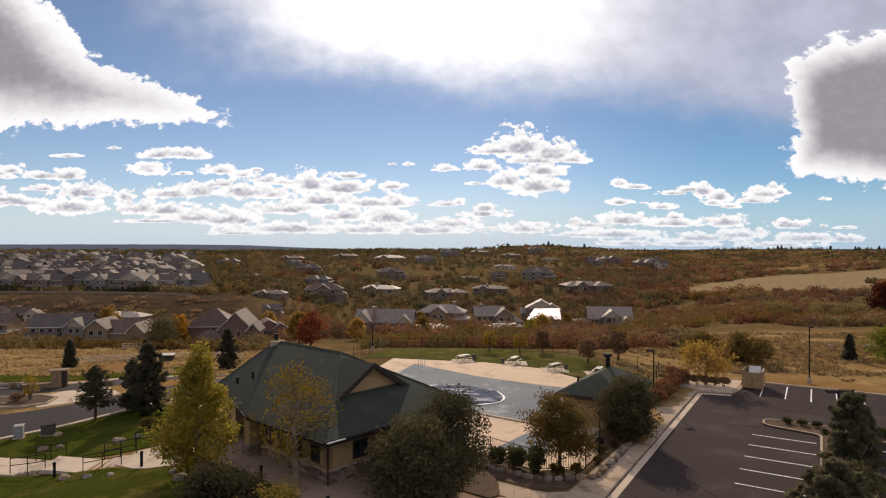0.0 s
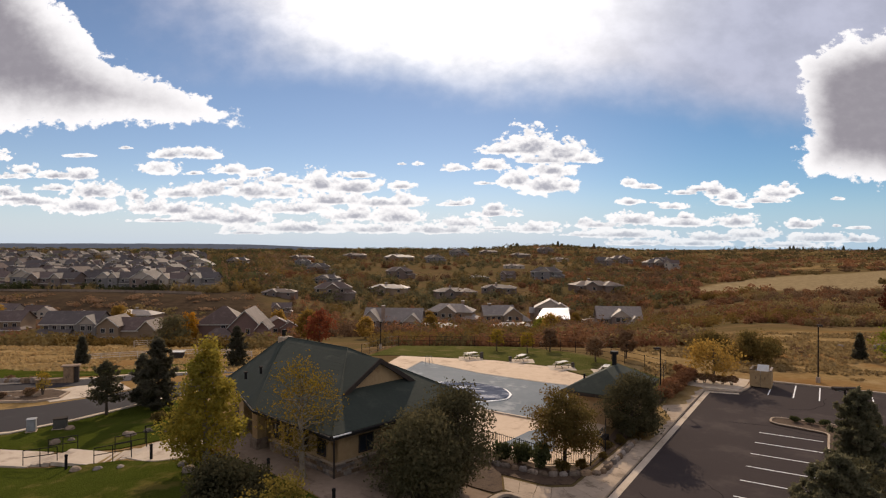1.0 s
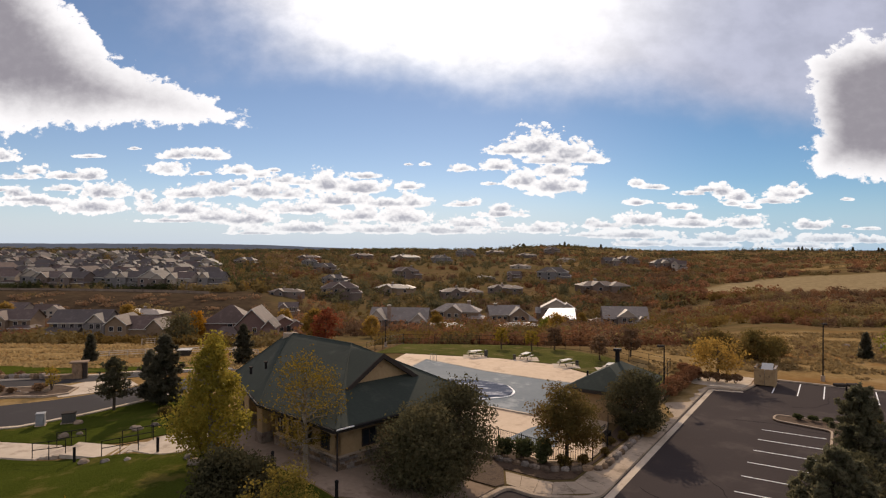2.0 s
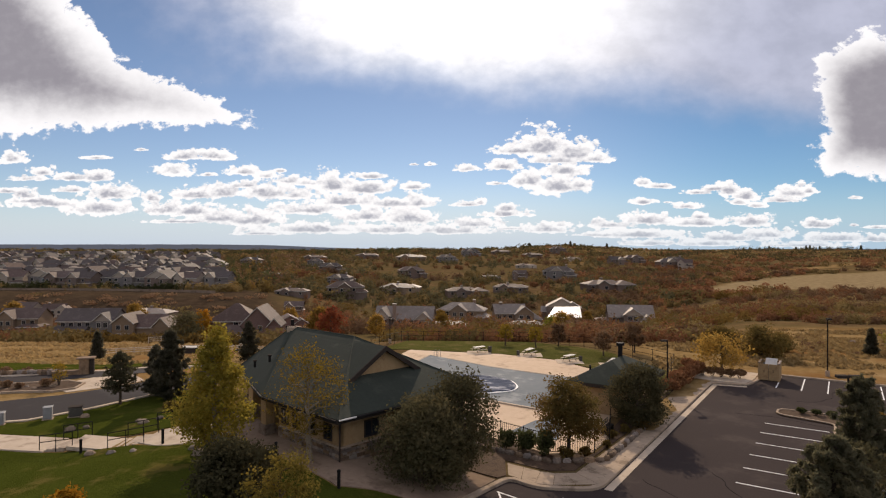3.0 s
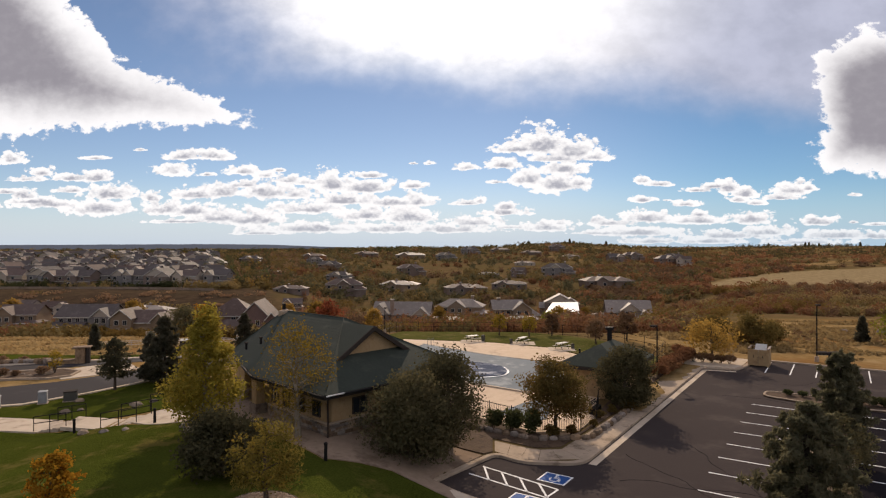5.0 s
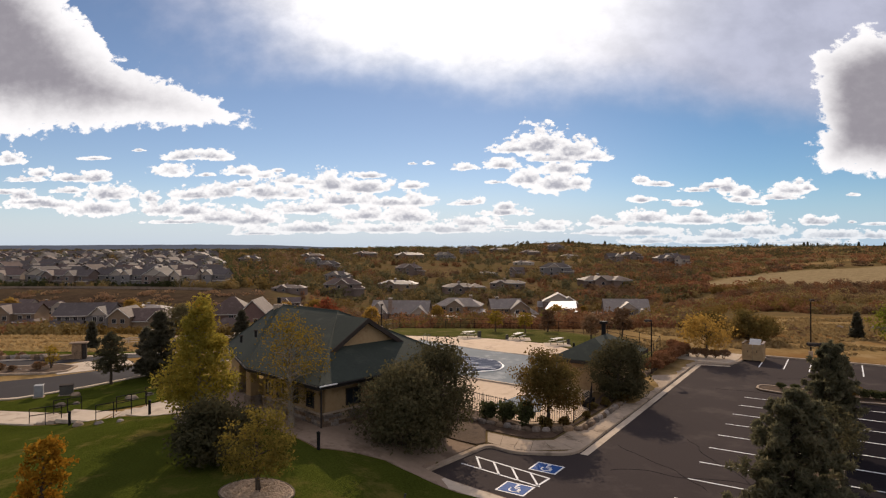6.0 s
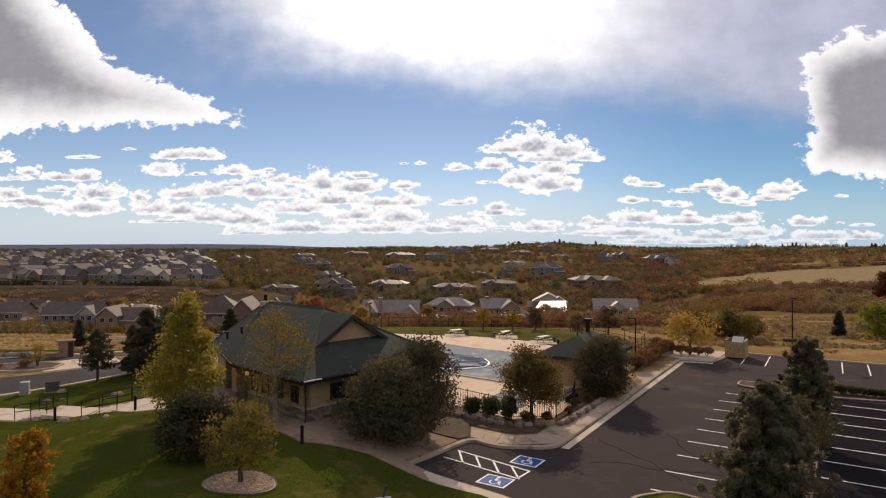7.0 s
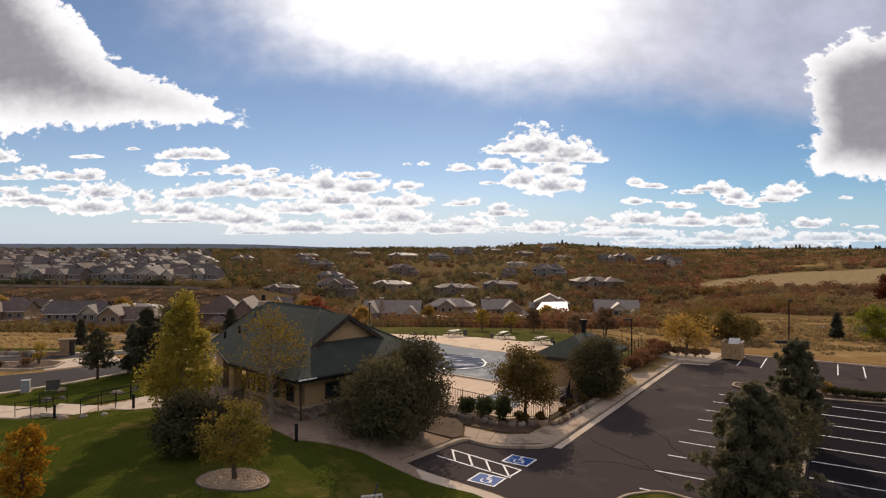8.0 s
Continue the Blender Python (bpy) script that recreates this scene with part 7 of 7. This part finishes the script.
for k in range(56):
    f = k / 56
    x, y = -72 + 26 * f, 56.5 + 8.2 * f
    part("edging_stone", stone_meshes[k % 4], rock_mat, low_wall, at=pose(x, y, grade(x, y) + 0.22 + 0.06 * (k % 2), 0, 0, 20 + 31 * k % 29) @ Matrix.Diagonal((1.3, 1.3, 1.5, 1)))
for k in range(20):
    x, y = -66 + 25 * (k / 20), 50.6 + 7.0 * (k / 20) + ((k * 7) % 5) * 0.35 - 0.7
    set_rock(rock_a, x, y, 41 * k, 0.45 + 0.13 * (k % 4))
island_shrub = shrub("island_shrub", "small brown shrub on the entrance island", "shrub", 72, 1.3, 0.9, brown_leaf, 700, 0.12, "island shrubs")
stand(island_shrub, -43.0, 57.6)
for k in range(15):
    x, y = -45.0 - 1.5 * k, 57.4 - 0.55 * k + (k % 3 - 1) * 0.8
    again(island_shrub, x, y, 59 * k, 0.7 + 0.18 * (k % 4))
for k in range(12):
    x, y = -48.0 - 2.0 * k, 63.6 - 0.66 * k
    again(island_shrub, x, y + 1.2, 71 * k, 0.7 + 0.2 * (k % 3))
stand(broadleaf("crab_apple", "half-bare twiggy shrub on the entrance island", "tree", 73, 2.4, 1.6, sparse_leaf, bark_mat, 500, 0.1, 0.2, 16, stems=3, gap=0.9), -42.0, 58.0)
for k, (x, y) in enumerate(((-16.9, 36.3), (-23.8, 47.2), (-25.3, 48.0), (-22.6, 46.2))):
    again(bed_shrub, x, y, 47 * k, 1.3)
stand(shrub("bed_shrub", "yellow-leaved shrub at the end of the landing", "shrub", 74, 1.7, 1.1, amber_leaf, 900, 0.1), -15.6, 35.6)

# pale valve stand on the lawn
valve = thing("valve_stand", "pale pipe stand with a dark lever on the lawn", "valve", at=pose(-2.5, 25.5, grade(-2.5, 25.5) + 0.06, 0, 0, 10))
part("pipe_frame", Shape().tube([(-0.5, 0, 0), (-0.5, 0, 0.35), (0.4, 0, 0.4), (0.45, 0, 0)], 0.06, 8), board_white, valve)
part("box", Shape().box(-0.35, -0.2, 0.0, 0.25, 0.2, 0.28), board_white, valve, bevel=0.03)
part("lever", Shape().tube([(0.05, 0, 0.3), (0.22, 0, 0.95)], 0.045, 7), utility_green, valve, "dark green lever")

# pool fittings
for k, (x, y) in enumerate(((4.7, 51.9), (-5.6, 73.4))):
    lad = thing("pool_ladder", "bent steel ladder rail at the pool edge", "pool ladder", "pool ladders", at=pose(x, y, deck_height(x, y), 0, 0, 40 + 120 * k))
    for dx in (-0.25, 0.25):
        part("rail", Shape().tube([(dx, 0.35, 0), (dx, 0.35, 0.75), (dx, 0.15, 0.95), (dx, -0.2, 0.9), (dx, -0.4, 0.55), (dx, -0.4, 0.0)], 0.025, 7), utility_grey, lad)
bench = thing("bench", "dark slatted bench by the pool fence", "bench", at=pose(9.2, 46.3, grade(9.2, 46.3) + 0.05, 0, 0, 62))
for k in range(4):
    part("seat_slat", Shape().box(-0.8, -0.2 + 0.11 * k, 0.42, 0.8, -0.11 + 0.11 * k, 0.45), dark_metal, bench)
for k in range(3):
    part("back_slat", Shape().box(-0.8, 0.26, 0.55 + 0.13 * k, 0.8, 0.29, 0.64 + 0.13 * k), dark_metal, bench)
for dx in (-0.7, 0.7):
    part("leg", Shape().box(dx - 0.03, -0.2, 0, dx + 0.03, 0.3, 0.42), dark_metal, bench)

# ---- single trees further off ----
spruce = stand(conifer("spruce", "slim dark spruce by the meadow", "tree", 81, 4.4, 2.4, spruce_leaf, needles=2600, size=0.22, stem=0.02, plump=0.8), -61.0, 93.5)
again(spruce, -56.8, 108.0, 40, 0.8)
again(spruce, 51.8, 85.6, 90, 0.78)
again(dark_pine, -36.2, 92.5, 10, 1.0)
stand(broadleaf("round_tree", "rounded dark green tree by the houses", "tree", 82, 6.6, 7.4, oak_leaf, bark_mat, 5000, 0.28, 0.05, 24, gap=0.8), -66.5, 134)
stand(broadleaf("round_tree", "golden autumn tree by the houses", "tree", 83, 7.0, 4.6, yellow_leaf, bark_mat, 3000, 0.28, 0.15, 20, gap=0.8), -66.0, 141)
scarlet = stand(broadleaf("maple", "scarlet autumn maple beyond the clubhouse", "tree", 84, 7.2, 6.4, red_leaf, bark_mat, 3200, 0.34, 0.12, 24, gap=0.85), -34.0, 135)
amber_tree = stand(broadleaf("maple", "amber autumn tree between the houses", "tree", 85, 7.4, 6.2, amber_leaf, bark_mat, 3000, 0.36, 0.12, 22, gap=0.85), -40.5, 150)
for k, (x, y) in enumerate(((-28, 160), (-58, 182), (-14, 205), (26, 205), (35, 250), (-95, 165), (-120, 205), (-160, 200), (-75, 185), (50, 300), (-20, 290))):
    again(amber_tree, x, y, 53 * k, 0.75 + 0.1 * (k % 4))
lime = stand(broadleaf("lime_shrub_tree", "bright yellow-green tree at the edge of the meadow", "tree", 86, 4.6, 4.8, lime_leaf, bark_mat, 4200, 0.2, 0.06, 24, stems=3, gap=0.8), 55.6, 84.0)
again(lime, 60.5, 86.0, 60, 1.05)
again(lime, 24.0, 215, 60, 1.3)
oak_bush = stand(broadleaf("scrub_oak", "large olive scrub oak on the dry grass", "tree", 87, 3.7, 6.4, maple_leaf, bark_mat, 6000, 0.2, 0.03, 28, stems=4, gap=0.8), 36.4, 83.0)
again(oak_bush, 32.2, 86.5, 80, 0.9)
again(oak_bush, 41.0, 88.0, 160, 0.7)
stand(broadleaf("maple", "tall dark maroon tree at the far side of the meadow", "tree", 88, 11.0, 11.0, maroon_leaf, bark_mat, 5200, 0.5, 0.06, 26, gap=0.8), 136, 203)
tall_pine = stand(conifer("pine", "tall dark pine at the far side of the meadow", "tree", 89, 12.0, 7.0, pine_leaf, needles=3600, size=0.5, stem=0.1, plump=0.5), 147, 208)
again(tall_pine, 153, 214, 70, 0.9)
for k, (x, y, sz) in enumerate(((60.5, 95, 2.2), (63.0, 97, 1.5), (56.5, 98, 1.2), (66, 99, 2.4))):
    set_rock(rock_a, x, y, 77 * k, sz)
draped("neighbour_lawn", [(58.0, 88.5), (80, 84), (84, 96), (66, 101), (59, 95)], 0.08, lawn_mat, "patch of bright green lawn beyond the meadow", "lawn")
# conifers along the skyline
for k in range(12):
    x, y = 840 + 46 * k + 30 * (k * 7 % 5), 2040 + 12 * (k * 5 % 7)
    again(tall_pine, x, y, 40 * k, 1.0 + 0.2 * (k % 3), z=grade(x, y) - 0.5)
for k in range(8):
    x, y = 20 + 34 * k + 19 * (k * 3 % 5), 1395 + 9 * (k * 5 % 7)
    again(tall_pine, x, y, 50 * k, 0.6 + 0.14 * (k % 4), z=grade(x, y) - 0.5)

# a bright roof among the houses: sun glare put into its white colour
flat = thing("outbuilding", "low building with a bright white membrane roof", "house", at=pose(35.5, 273, grade(35.5, 273) + 2.0, 0, 0, -6) @ Matrix.Diagonal((1.12, 1.12, 1.0, 1)))
part("wall", Shape().box(-5.6, -5.6, -5, 5.8, -5.3, 2.5).hull([(-4, -5.3, -5), (5.8, -5.3, -5), (5.8, 5.8, -5), (-3, 5.8, -5)], [(-4, -5.3, 2.5), (5.8, -5.3, 2.6), (5.8, 5.8, 5.6), (-3, 5.8, 5.4)]), wall_tan_siding, flat)
part("roof", Shape().slab([(-6.6, -6.6, 2.6), (6.6, -6.6, 3.0), (6.6, 6.6, 6.4), (-3.6, 6.6, 6.0)], 0.25), glare_white, flat, "bright white membrane roof")
shed_m = thing("meadow_shelter", "dark timber box with a pale lid by the rail fence", "shelter", at=pose(-52.0, 106.0, grade(-52.0, 106.0), 0, 0, 10))
part("body", Shape().box(-1.1, -0.7, -0.3, 1.1, 0.7, 0.95), trim_dark, shed_m, bevel=0.02)
part("lid", Shape().box(-1.25, -0.85, 0.95, 1.25, 0.85, 1.1), board_white, shed_m, "pale lid", bevel=0.02)

# ---- dry grass tufts ----


def tufts(name, label, leaf, count, u0, u1, y0, y1, size, seed, skip):
    rng = np.random.default_rng(seed)
    rows = []
    while len(rows) < count:
        y = rng.uniform(y0, y1)
        x = rng.uniform(u0, u1) * y
        if skip(x, y) or noise.noise(Vector((x * 0.12, y * 0.12, 4))) < -0.1:
            continue
        c = np.array((x, y, grade(x, y) + size * 0.25))
        rows.append(leaf_quads(rng, c + rng.normal(size=(5, 3)) * np.array((0.35, 0.35, 0.06)), size, long=1.6))
    return tagged(new(name, quads(name, np.concatenate(rows), leaf)), label, "grass", kind="stuff")


straw_leaf = leafage("straw", [(0.24, 0.16, 0.07), (0.34, 0.24, 0.11), (0.20, 0.12, 0.05)], 0.4)
tufts("dry_tufts", "clumps of dry straw-coloured grass", straw_leaf, 2600, 0.26, 0.82, 70, 128, 0.42, 3, lambda x, y: lot_axes(x, y)[1] < 23.0 and lot_axes(x, y)[0] > -9)
tufts("meadow_tufts", "clumps of dry grass on the meadow", straw_leaf, 3000, -0.85, -0.26, 76, 126, 0.42, 4, lambda x, y: y < 84 and x > -50)
bush_low = leafage("sage", [(0.10, 0.08, 0.035), (0.15, 0.10, 0.04), (0.18, 0.13, 0.06)], 0.4)
for (m, tone), g in split([s for s in scatter(30, 0.30, 0.80, 74, 122, None, 4) if lot_axes(s[0], s[1])[1] > 26], [(bush_low, "grey-brown"), BRUSH[0]]):
    thicket("meadow_bush_" + tone.split("-")[0], tone + " low bushes in the dry grass", m, [(x, y, k * 0.8) for x, y, k in g], 0.24, 60, 1.1, 1.1)
